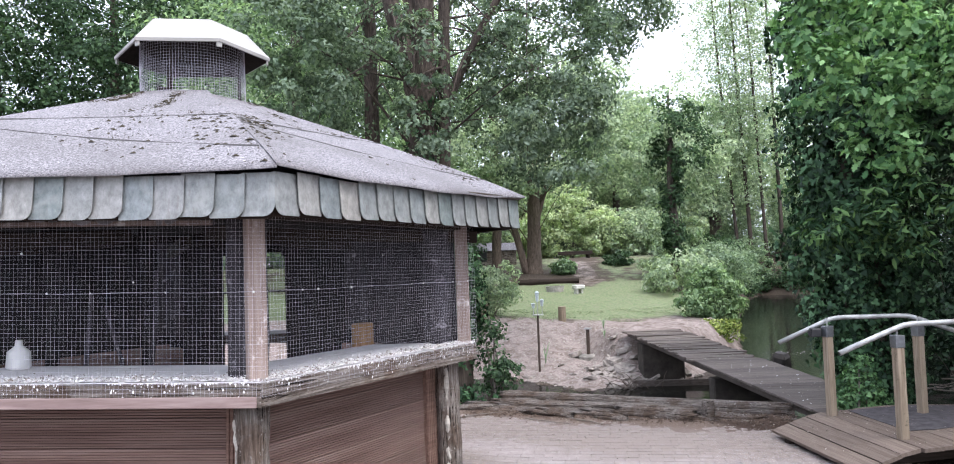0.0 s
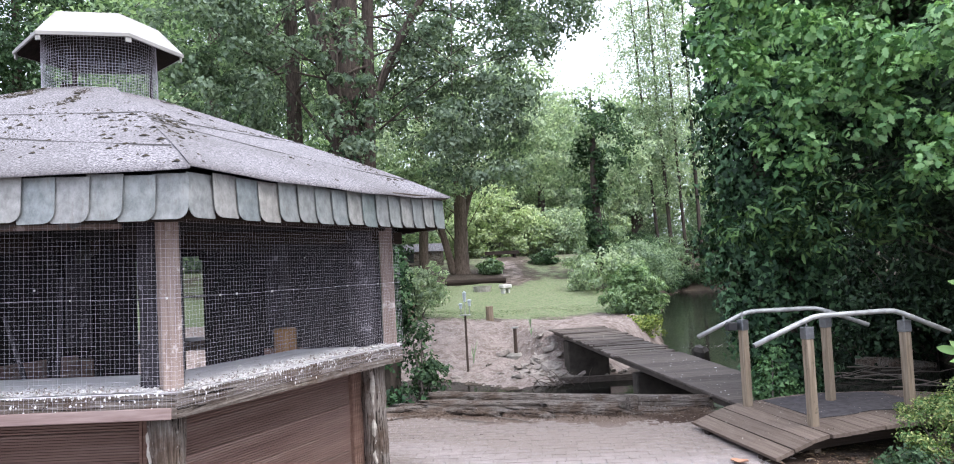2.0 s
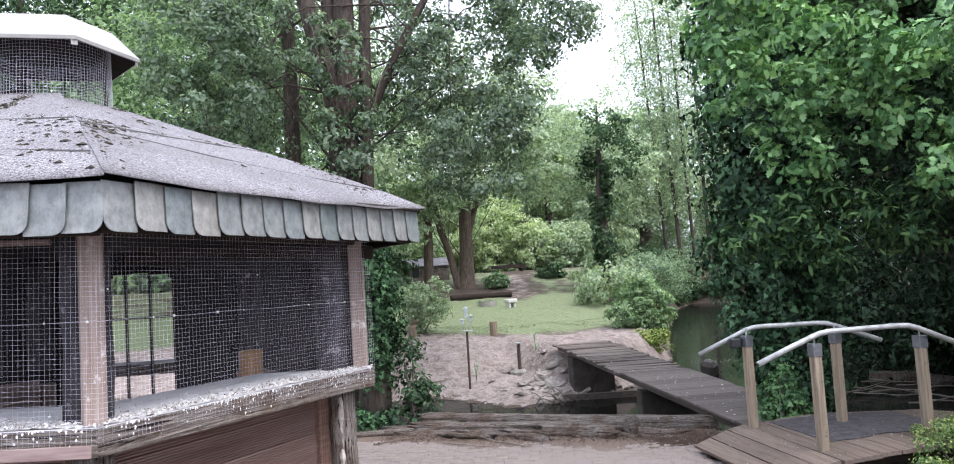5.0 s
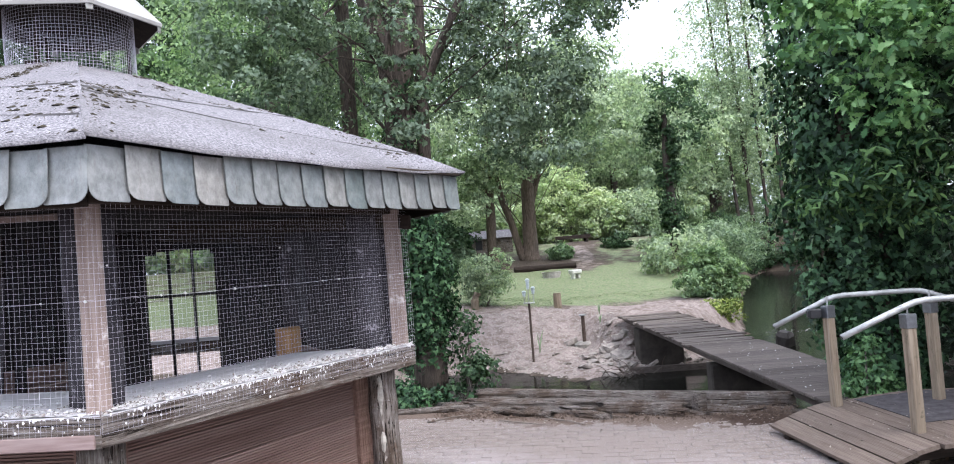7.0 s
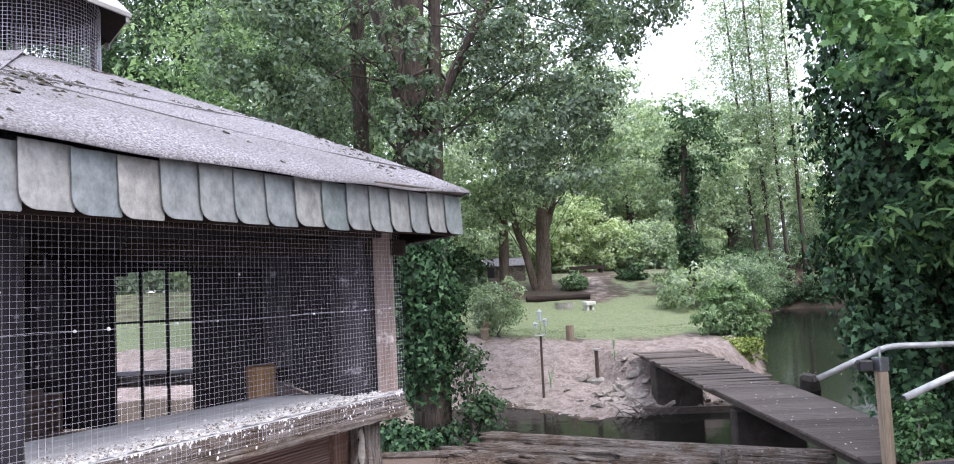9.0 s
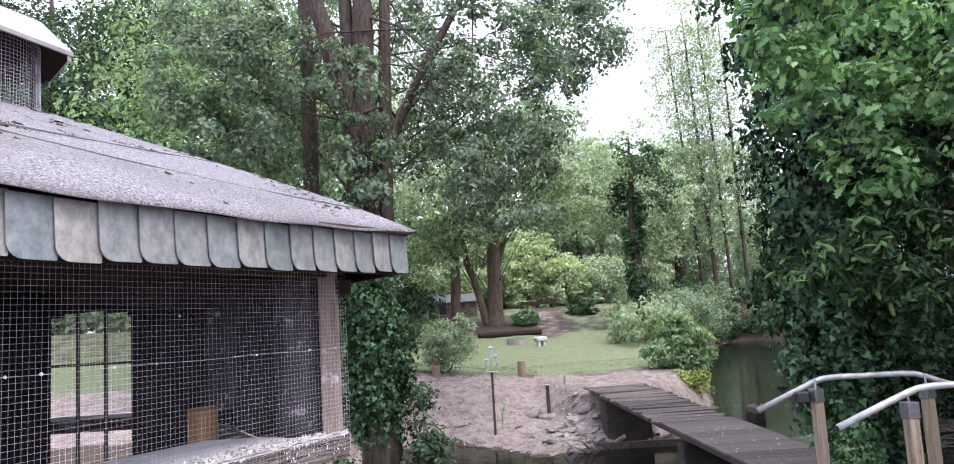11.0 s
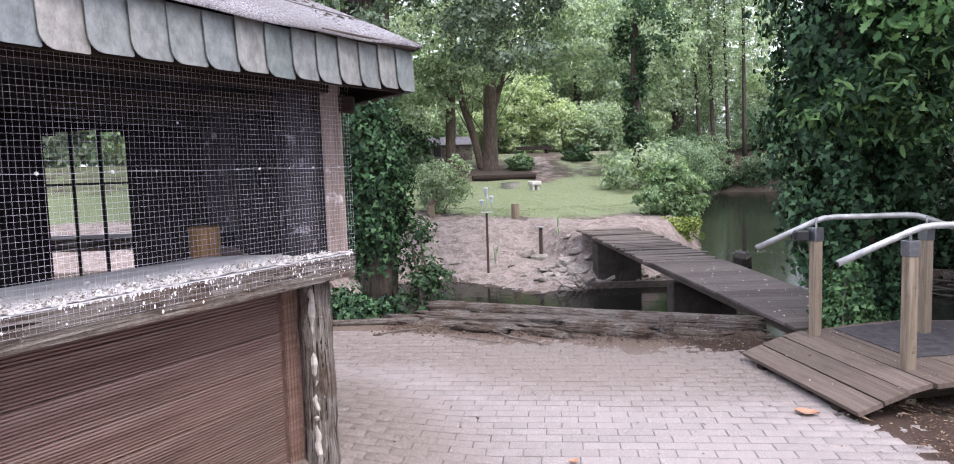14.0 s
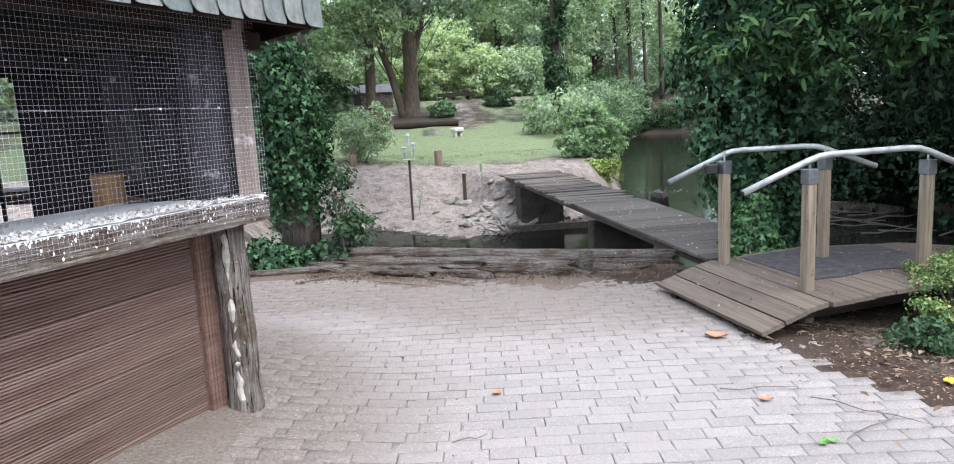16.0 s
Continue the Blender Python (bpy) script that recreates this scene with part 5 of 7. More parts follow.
for i in range(25):
    x = 0.68 + i * 0.0496
    rows.append([bm.verts.new((x, yy + 0.035 * noise.noise(Vector((x * 4, yy * 3, 1))) + 0.015 * noise.noise(Vector((x * 15, yy * 3, 2))), deck_z(x) + 0.017)) for yy in (-0.22, 0.2, 0.6)])
for a, b in zip(rows, rows[1:]):
    for i in range(2):
        bm.faces.new((a[i], b[i], b[i + 1], a[i + 1]))
g = bmesh.ops.extrude_face_region(bm, geom=list(bm.faces))
bmesh.ops.translate(bm, verts=[v for v in g["geom"] if isinstance(v, bmesh.types.BMVert)], vec=(0, 0, 0.004))
part("grip_mat", fix_normals(bm), plain("dark_grey_grip_felt", (0.062, 0.057, 0.06), 0.97, 0, 0.1, 0.35, 14), deck, "dark grey felt grip mat")
for wx, wy, turn in ((3.78, 4.04, 12), (3.75, 3.135, 4), (4.43, 3.755, 10), (4.61, 3.06, 6)):
    x, y, _ = DECK_INV @ Vector((wx, wy, 0))
    top = 0.965
    bm = bmesh.new()
    box(bm, (0.066, 0.066, top + 0.4), pose(x, y, (top - 0.4) / 2, 0, 0, turn), 0.005)
    post = part("post", bm, M_RAILPOST, deck, "square weathered handrail post")
    bm = bmesh.new()
    box(bm, (0.076, 0.076, 0.095), pose(x, y, top - 0.035, 0, 0, turn), 0.004)
    part("sleeve", bm, M_SLEEVE, post, "steel post sleeve")
    bm = bmesh.new()
    rod(bm, [(x, y, top), (x, y, 1.05)], [0.007, 0.007], 8)
    part("rail_pin", bm, M_STEEL, post)
for (ox, oy), (dx, dy), marks in (((3.80, 4.08), (0.918, -0.396), ((-0.40, 0.828), (0.06, 1.046), (0.68, 1.053), (1.085, 0.886))), ((3.73, 3.11), (0.988, -0.151), ((-0.44, 0.859), (0.06, 1.06), (0.76, 1.067), (1.2, 0.871)))):
    def on(s, z):
        return DECK_INV @ Vector((ox + dx * s, oy + dy * s, z))
    (s0, z0), (s1, z1), (s2, z2), (s3, z3) = marks
    pts = [on(s0, z0), on(s0 + 0.3, z0 + (z1 - z0) * 0.3 / (s1 - s0)), on(s1 - 0.06, z1 - 0.027), on(s1, z1 - 0.007), on(s1 + 0.07, z1 + 0.001), on(s1 + 0.25, z1 + 0.003), on(s2 - 0.1, z2 + 0.001), on(s2 - 0.02, z2 - 0.004), on(s2 + 0.05, z2 - 0.026), on(s3, z3)]
    bm = bmesh.new()
    rod(bm, pts, [0.0205] * len(pts), 14)
    rail = smooth(part("handrail", bm, M_STEEL, deck, "bent galvanised steel handrail"))
    bm = bmesh.new()
    e = (pts[0] - pts[1]).normalized()
    rod(bm, [pts[0] + e * 0.001, pts[0] + e * 0.004], [0.0155, 0.0155], 12)
    part("tube_end", bm, M_BLACK, rail)
bm = bmesh.new()
box(bm, (0.09, 0.075, 0.075), pose(0, 0, 0), 0.008)
box(bm, (0.012, 0.05, 0.05), pose(-0.05, 0, 0), 0.004)
lamp = part("solar_lamp", bm, M_BLACK)
lamp.matrix_world = pose(3.69, 4.08, 0.92, 0, 0, -15)
tagged(lamp, "small black box lamp fixed to a handrail post", "lamp")

# ---- plank bridge ----
BR_A, BR_B = Vector((4.26, 4.95, 0.0)), Vector((5.76, 14.9, -0.06))
br_len = (BR_B - BR_A).length
br_yaw = math.degrees(math.atan2(-(BR_B.x - BR_A.x), BR_B.y - BR_A.y))
bridge = empty("plank_bridge", pose(*BR_A, 0, 0, br_yaw), label="long narrow bridge of dark weathered planks over the channel", category="plank bridge")
rng = random.Random(9)
pk = []
for v in range(3):
    bm = bmesh.new()
    box(bm, (0.86, 0.25, 0.035), Matrix(), 0.005)
    for vert in bm.verts:
        vert.co.z += 0.006 * noise.noise(Vector((vert.co.x * 2, vert.co.y * 5, v * 7)))
    me = bpy.data.meshes.new("plank")
    bm.to_mesh(me)
    bm.free()
    me.materials.append(M_BRIDGE)
    pk.append(me)
ys, y = [], 0.1
while y < br_len - 0.1:
    w = 0.2 if y < 4.3 else rng.uniform(0.11, 0.165)
    ys.append((y, w))
    y += w + (0.006 if y < 4.3 else rng.uniform(0.012, 0.03))
for y, w in ys:
    ob = new("plank", rng.choice(pk))
    ob.parent = bridge
    rough = 1.0 if y > 4.3 else 0.15
    wide = 0.9 + 0.42 * y / br_len
    wide += rng.uniform(-0.04, 0.06) * rough
    ob.matrix_local = pose(wide / 2 - 0.02 * rough + rng.uniform(-0.04, 0.03) * rough, y, (BR_B.z - BR_A.z) * y / br_len + rng.uniform(-0.01, 0.01) * rough, rng.uniform(-2, 2) * rough, rng.uniform(-1, 1) * rough, rng.uniform(-1.2, 1.2) * rough) @ Matrix.Diagonal((wide / 0.86, w / 0.25, 1, 1))
for x in (0.12, 0.78):
    bm = bmesh.new()
    box(bm, (0.09, br_len - 0.1, 0.12), Matrix.Translation((x, br_len / 2, -0.085)) @ Matrix.Rotation(math.atan2(BR_B.z - BR_A.z, br_len), 4, "X"), 0.006)
    part("beam", bm, M_BRIDGE, bridge)
# piers coloured dark to hold the shade beneath the deck
for y, w in ((3.75, 0.25), (8.7, 0.5)):
    bm = bmesh.new()
    box(bm, (0.9, w, 1.4), Matrix.Translation((0.52, y, -0.9)), 0.02)
    part("pier", bm, plain("under_bridge_shade_timber", (0.05, 0.043, 0.037), 0.9, 0, 0.2, 0.4, 6), bridge, "pier with the shade under the bridge in its colour")

# ---- logs along the terrace edge ----
def old_beam(name, a, b, w, h, seed, label, ragged=0.06, tilt=0.0, sink=0.03, rough=1.0, n=130, sides=46, kind="log", group=""):
    """A weathered timber lying on the ground: a rounded square section, cracked lengthways, with ragged ends."""
    a, b = Vector(a), Vector(b)
    d = b - a
    L = d.length
    verts, faces = [], []
    for i in range(n):
        t = i / (n - 1)
        for j in range(sides):
            th = 2 * math.pi * j / sides
            c, s_ = math.cos(th), math.sin(th)
            q = (abs(c) ** 3.2 + abs(s_) ** 3.2) ** (-1 / 3.2)
            y, z = c * q * w / 2, s_ * q * h / 2
            x = t * L
            lump = noise.noise(Vector((x * 1.1, c * 1.2 + seed, s_ * 1.2)))
            crack = noise.noise(Vector((x * 0.7, c * 6 + seed, s_ * 6)))
            fine = noise.noise(Vector((x * 2.6, c * 19, s_ * 19 + seed)))
            f = 1 + rough * (0.15 * lump + 0.3 * min(0, crack + 0.1) + 0.06 * fine)
            bite = max(0.0, noise.noise(Vector((x * 2.2, seed * 1.7, c))) - 0.25) * 0.5 * rough
            y, z = y * f, z * (f - bite * (s_ > 0))
            end = 0.0
            if i < 3 or i > n - 4:
                end = ragged * noise.noise(Vector((c * 2.5, s_ * 2.5, seed + (0 if i < 3 else 9)))) * 2
                if i in (0, n - 1):
                    y, z = y * 0.86, z * 0.82
            verts.append((x + end, y + 0.04 * math.sin(t * 3.0 + seed) * rough, z + d.z * t))
    for i in range(n - 1):
        for j in range(sides):
            k = (j + 1) % sides
            faces.append((i * sides + j, i * sides + k, (i + 1) * sides + k, (i + 1) * sides + j))
    bm = bmesh.new()
    bv = [bm.verts.new(v) for v in verts]
    for f in faces:
        bm.faces.new([bv[i] for i in f])
    bm.faces.new(bv[:sides][::-1])
    bm.faces.new(bv[-sides:])
    ob = part(name, fix_normals(bm), M_LOG)
    ob.matrix_world = Matrix.Translation(a + Vector((0, 0, h / 2 - sink))) @ Matrix.Rotation(math.atan2(d.y, d.x), 4, "Z") @ Matrix.Rotation(radians(tilt), 4, "X")
    return tagged(smooth(ob), label, kind, group)


old_beam("log", (1.35, 6.78, -0.02), (3.98, 5.08, -0.02), 0.2, 0.17, 2, "long weathered grey timber edging the paved terrace")
old_beam("log", (1.25, 6.55, -0.02), (3.1, 5.38, -0.02), 0.34, 0.13, 5, "rotten flattened log lying along the terrace edge", 0.12, -8, rough=1.3)
old_beam("log", (1.0, 6.38, -0.02), (2.3, 5.62, -0.02), 0.24, 0.09, 25, "low crumbling slab of old timber", 0.2, -6, rough=1.6)
old_beam("log", (2.3, 5.5, 0.0), (2.98, 5.08, 0.0), 0.17, 0.15, 7, "broken decayed log with pale split wood", 0.06, 5, rough=1.1)
for k, (ax, ay, bx_, by_, w_) in enumerate(((2.95, 5.5, 3.95, 5.0, 0.11), (3.0, 5.37, 3.93, 4.9, 0.1), (3.1, 5.22, 3.9, 4.8, 0.1), (3.02, 5.12, 3.72, 4.72, 0.08))):
    old_beam("split_plank", (ax, ay, 0.01), (bx_, by_, -0.03), w_, 0.06, 13 + k, "split grey plank of old wood beside the footbridge", 0.12, -8 + 5 * k, rough=0.9, n=60, sides=24, kind="plank", group="split planks")
old_beam("log", (0.95, 6.52, 0.0), (1.6, 6.3, 0.0), 0.22, 0.1, 17, "crumbling end piece of an old timber", 0.16, 10, rough=1.8)
old_beam("log", (-0.4, 6.75, -0.01), (1.15, 6.25, 0.0), 0.1, 0.07, 11, "thin weathered pole edging the terrace", 0.03, 0, 0.01)
# broken pieces of rotten wood between the logs and the paving
rng = random.Random(44)
for i in range(16):
    t = rng.random()
    x, y = 1.35 + 2.3 * t + rng.uniform(-0.1, 0.1), 6.05 - 1.2 * t + rng.uniform(-0.16, 0.1)
    L, a = rng.uniform(0.16, 0.5), rng.uniform(-0.9, -0.1)
    old_beam("wood_chunk", (x, y, 0.0), (x + L * math.cos(a), y + L * math.sin(a), 0.0), rng.uniform(0.05, 0.13), rng.uniform(0.04, 0.08), 60 + i, "broken piece of rotten wood on the dirt", 0.1, rng.uniform(-12, 12), 0.012, 1.8, 14, 10, "wood piece", "broken wood")
bm = bmesh.new()
rod(bm, [(0, 0, -0.1), (0, 0, 0.08), (0.01, 0, 0.17)], [0.07, 0.065, 0.055], 12, True, 0.15)
ob = part("stump", bm, M_LOG)
ob.matrix_world = pose(3.13, 5.1, 0.02)
tagged(ob, "short weathered stump post beside the logs", "stump")

# ---- things on the sandy bank ----
def stake(name, x, y, h, r, mat, label, cat, lean=0.0, sides=10, wob=0.08):
    z = ground_z(x, y)
    bm = bmesh.new()
    rod(bm, [(0, 0, -0.15), (0, 0, h * 0.5), (lean * h, 0, h)], [r, r * 0.98, r * 0.95], sides, True, wob, int(x * 10))
    ob = part(name, bm, mat)
    ob.matrix_world = pose(x, y, z)
    return tagged(ob, label, cat)


stake("stump", 5.38, 19.07, 0.42, 0.12, M_RAILPOST, "short brown wooden stake in the sand", "stump")
stake("stump", 3.0, 18.85, 0.4, 0.11, M_RAILPOST, "short leaning brown wooden stake in the sand", "stump", 0.25)

def solar_pole():
    x, y = 3.69, 14.92
    z = ground_z(x, y) - 0.02
    root = empty("garden_light_pole", pose(x, y, z), label="thin rusty pole carrying three small garden lights", category="garden light")
    bm = bmesh.new()
    rod(bm, [(0, 0, -0.1), (0, 0, 1.32)], [0.028, 0.026], 10)
    part("pole", bm, M_RUST, root)
    bm = bmesh.new()
    rod(bm, [(0, 0, 1.32), (0, 0, 1.335)], [0.14, 0.14], 16)
    part("plate", bm, M_STEEL, root)
    for dx, h in ((-0.1, 0.28), (0.0, 0.55), (0.11, 0.36)):
        bm = bmesh.new()
        rod(bm, [(dx, 0, 1.33), (dx, 0, 1.33 + h * 0.6)], [0.009, 0.009], 6)
        light = part("stem", bm, M_STEEL, root)
        bm = bmesh.new()
        rod(bm, [(dx, 0, 1.33 + h * 0.55), (dx, 0, 1.33 + h * 0.9), (dx, 0, 1.33 + h * 0.92), (dx, 0, 1.33 + h)], [0.03, 0.045, 0.06, 0.02], 10)
        part("lamp_head", bm, plain("pale_lamp_plastic", (0.4, 0.45, 0.47), 0.4), light)


solar_pole()


def pipe_stand():
    x, y = 5.16, 15.85
    z = ground_z(x, y)
    root = empty("pipe_stand", pose(x, y, z), label="dark iron pipe standing in a round concrete foot", category="pipe stand")
    bm = bmesh.new()
    rod(bm, [(0, 0, 0.05), (0, 0, 0.72)], [0.045, 0.045], 12)
    part("pipe", bm, M_RUST, root)
    bm = bmesh.new()
    rod(bm, [(0, 0, 0.72), (0, 0, 0.75)], [0.09, 0.09], 14)
    part("flange", bm, M_STEEL, root)
    bm = bmesh.new()
    rod(bm, [(0, 0, -0.15), (0, 0, 0.05), (0, 0, 0.1)], [0.24, 0.25, 0.16], 16, True, 0.08)
    part("foot", bm, M_CONCRETE, root)


pipe_stand()


def rock(x, y, s, seed, z=None, mat=None, label="angular pale rubble stone lying on the sandy bank", group="rubble on the bank"):
    bm = bmesh.new()
    bmesh.ops.create_icosphere(bm, subdivisions=1, radius=1.0)
    rng = random.Random(seed)
    st = Vector((rng.uniform(0.8, 1.5), rng.uniform(0.7, 1.1), rng.uniform(0.35, 0.65)))
    for v in bm.verts:
        q = v.co.copy()
        f = 1 + 0.35 * noise.cell(q * 1.6 + Vector((seed, 0, 0))) * 0.5 + 0.3 * noise.noise(q * 1.2 + Vector((0, seed, 0)))
        v.co = Vector((q.x * st.x, q.y * st.y, max(-0.4, min(0.55, q.z * 1.2)) * st.z)) * f * s
    ob = part("rock", bm, mat or M_STONE)
    ob.matrix_world = pose(x, y, (ground_z(x, y) if z is None else z) + s * 0.06, rng.uniform(-22, 22), rng.uniform(-22, 22), rng.uniform(0, 360))
    return tagged(ob, label, "rock", group)


rng = random.Random(31)
for i in range(90):
    x, y = rng.gauss(5.3, 0.36), rng.gauss(13.9, 0.6)
    rock(x, y, 0.06 + 0.15 * rng.random() ** 2.0, i)
for i in range(16):
    rock(rng.uniform(6.5, 7.3), rng.uniform(13.0, 13.9), 0.08 + 0.14 * rng.random(), 130 + i)
for i, (x, y, s) in enumerate(((5.62, 14.55, 0.24), (4.9, 16.1, 0.22), (3.35, 14.75, 0.2), (6.25, 13.9, 0.26), (6.6, 13.7, 0.2), (6.4, 13.4, 0.22), (2.6, 15.4, 0.14), (4.3, 14.3, 0.12), (4.75, 14.0, 0.13))):
    rock(x, y, s, 100 + i)
bm = bmesh.new()
box(bm, (0.42, 0.34, 0.5), Matrix(), 0.07)
for v in bm.verts:
    v.co += Vector((noise.noise(v.co * 3.1), noise.noise(v.co * 3.1 + Vector((5, 0, 0))), noise.noise(v.co * 3.1 + Vector((0, 5, 0))))) * 0.1
ob = part("rock", bm, plain("dark_wet_stone", (0.035, 0.031, 0.028), 0.8, 0, 0.3, 0.4, 8))
ob.matrix_world = pose(9.4, 14.3, WATER_LEVEL + 0.1, 8, -12, 30)
tagged(ob, "dark block of stone standing in the water beside the bridge", "rock")

# small pebbles and litter on the sand
rngn = np.random.RandomState(2)
mv, mf = [], []
rng = random.Random(77)
for i in range(2600):
    x, y = rngn.uniform(1.0, 6.0), rngn.uniform(13.2, 18.5)
    if signed_shore(np.array([x]), np.array([y]))[0] < 0.03:
        continue
    s = rng.uniform(0.012, 0.04)
    blob(x, y, ground_z(x, y), s, s * 0.7)
tagged(from_arrays("pebbles", mv, mf, M_STONE), "small stones and crumbs scattered on the sand", "pebbles", kind="stuff")

# dark sticks lying on the sand
for x, y, L, a in ((3.0, 16.0, 0.7, 0.15), (2.2, 16.9, 0.5, -0.4), (4.3, 15.2, 0.35, 0.8)):
    bm = bmesh.new()
    rod(bm, [(L * (t - 0.5), 0.03 * math.sin(t * 7), 0.01 + 0.02 * t) for t in (0, 0.25, 0.5, 0.75, 1)], [0.022, 0.024, 0.02, 0.016, 0.008], 7, True, 0.15)
    ob = part("stick", bm, M_TWIG)
    ob.matrix_world = pose(x, y, ground_z(x, y) + 0.01, 0, 0, math.degrees(a))
    tagged(ob, "dark stick lying on the sandy bank", "stick", "sticks on the sand")
# tufts of green blades on the sand
for k, (x0, y0, hh, cnt) in enumerate(((4.0, 15.6, 0.5, 9), (5.75, 16.4, 0.3, 12), (5.6, 15.9, 0.25, 8))):
    root = empty("grass_tuft", pose(x0, y0, ground_z(x0, y0)), label="tuft of long green blades in the sand", category="grass tuft", group="grass tufts")
    rng = random.Random(70 + k)
    for i in range(cnt):
        a, lean_ = rng.uniform(0, 6.28), rng.uniform(0.1, 0.5)
        L = hh * rng.uniform(0.6, 1.1)
        side = Vector((-math.sin(a), math.cos(a), 0)) * 0.012
        d = Vector((math.cos(a), math.sin(a), 0))
        rows = [d * (lean_ * L * t * t) + Vector((0, 0, L * t)) for t in (0, 0.4, 0.75, 1)]
        bm = bmesh.new()
        vs = [(bm.verts.new(q - side * w), bm.verts.new(q + side * w)) for q, w in zip(rows, (1, 1, 0.7, 0.1))]
        for p_, q_ in zip(vs, vs[1:]):
            bm.faces.new((p_[0], p_[1], q_[1], q_[0]))
        part("blade", bm, M_LEAF_MID, root)
# dry stalks lying at the water's edge below the rubble
rng = random.Random(61)
for i in range(26):
    L, a = rng.uniform(0.25, 0.6), rng.uniform(0, 6.28)
    bm = bmesh.new()
    lift = rng.uniform(0.0, 0.3)
    rod(bm, [(0, 0, 0), (L * 0.5 * math.cos(a), L * 0.5 * math.sin(a), 0.05 + lift * 0.6), (L * math.cos(a), L * math.sin(a), 0.02 + lift)], [0.009, 0.007, 0.004], 5)
    ob = part("stick", bm, M_TWIG if i % 3 else M_RUST)
    x, y = rng.gauss(5.2, 0.3), rng.gauss(12.75, 0.12)
    ob.matrix_world = pose(x, y, max(ground_z(x, y), WATER_LEVEL) + 0.01)
    tagged(ob, "dry grey stalk lying at the water's edge", "stick", "dry stalks by the water")
# pale scum drifting on the water
mv, mf = [], []
rng = random.Random(91)
for i in range(26):
    t = rng.random()
    s = rng.uniform(0.01, 0.03)
    blob(10.3 + 1.5 * t + rng.gauss(0, 0.15), 16.9 - 0.8 * t + rng.gauss(0, 0.2), WATER_LEVEL + 0.004, s, 0.006)
tagged(from_arrays("floating_scum", mv, mf, plain("grey_scum", (0.33, 0.32, 0.3), 0.8)), "grey scum and feathers floating on the dark water", "scum", kind="stuff")
# board edging of the bank under the bridge
bm = bmesh.new()
box(bm, (1.9, 0.06, 0.16), pose(6.15, 12.75, WATER_LEVEL + 0.05, 0, 0, -12), 0.01)
tagged(part("edging_board", bm, M_BRIDGE), "dark wet edging board at the water under the bridge", "edging board")
# low log edging across the lawn
bm = bmesh.new()
n = 12
rod(bm, [(i * 0.225, 0.03 * math.sin(i), 0) for i in range(n)], [0.125] * n, 10, True, 0.12, 3)
ob = part("log", bm, M_BEAM)
ob.matrix_world = pose(5.8, 27.3, ground_z(6.5, 27.2) + 0.1, 0, 0, -3)
tagged(ob, "long dark log lying across the far edge of the lawn", "log")


def bench(x, y, yaw, sunk):
    z = ground_z(x, y) - sunk
    root = empty("bench", pose(x, y, z, 0, 0, yaw), label="low dark wooden park bench with a backrest", category="bench")
    for i, (yy, zz, t) in enumerate(((-0.12, 0.44, 0), (0.02, 0.44, 0), (0.16, 0.44, 0))):
        bm = bmesh.new()
        box(bm, (1.8, 0.12, 0.05), pose(0, yy, zz), 0.006)
        part("seat_plank", bm, M_BEAM, root)
    for zz in (0.52,):
        bm = bmesh.new()
        box(bm, (1.8, 0.04, 0.15), pose(0, 0.27, zz, -10), 0.006)
        part("back_plank", bm, M_BEAM, root)
    for xx in (-0.6, 0.6):
        bm = bmesh.new()
        box(bm, (0.09, 0.5, 0.44), pose(xx, 0.03, 0.2), 0.006)
        part("leg", bm, M_BEAM, root)
        bm = bmesh.new()
        box(bm, (0.06, 0.05, 0.3), pose(xx, 0.3, 0.45, -10), 0.006)
        part("back_support", bm, M_BRIDGE, root)


bench(10.3, 34.3, -4, 0.24)


def tub(x, y, s, label):
    z = ground_z(x, y)
    bm = bmesh.new()
    rod(bm, [(0, 0, -0.05), (0, 0, 0.12 * s), (0, 0, 0.2 * s), (0, 0, 0.2 * s), (0, 0, 0.1 * s)], [0.34 * s, 0.38 * s, 0.4 * s, 0.34 * s, 0.32 * s], 18)
    ob = part("feeding_bowl", bm, plain("pale_bowl_stone", (0.36, 0.34, 0.315), 0.9, 0, 0.2, 0.3, 8))
    ob.matrix_world = pose(x, y, z)
    tagged(ob, label, "bowl")


def bird_bath(x, y):
    root = empty("bird_bath", pose(x, y, ground_z(x, y) - 0.03, 0, 0, 12), label="small pale stone bird bath on two feet", category="bird bath")
    mat = plain("pale_cast_stone", (0.5, 0.49, 0.46), 0.9, 0, 0.2, 0.2, 10)
    bm = bmesh.new()
    box(bm, (0.4, 0.34, 0.15), pose(0, 0, 0.27), 0.03)
    part("basin", bm, mat, root)
    for fx in (-0.1, 0.1):
        bm = bmesh.new()
        box(bm, (0.09, 0.22, 0.22), pose(fx, 0, 0.1), 0.015)
        part("foot", bm, mat, root)


bird_bath(7.48, 24.5)
tub(6.77, 25.2, 0.9, "flat grey stone trough sunk in the lawn")


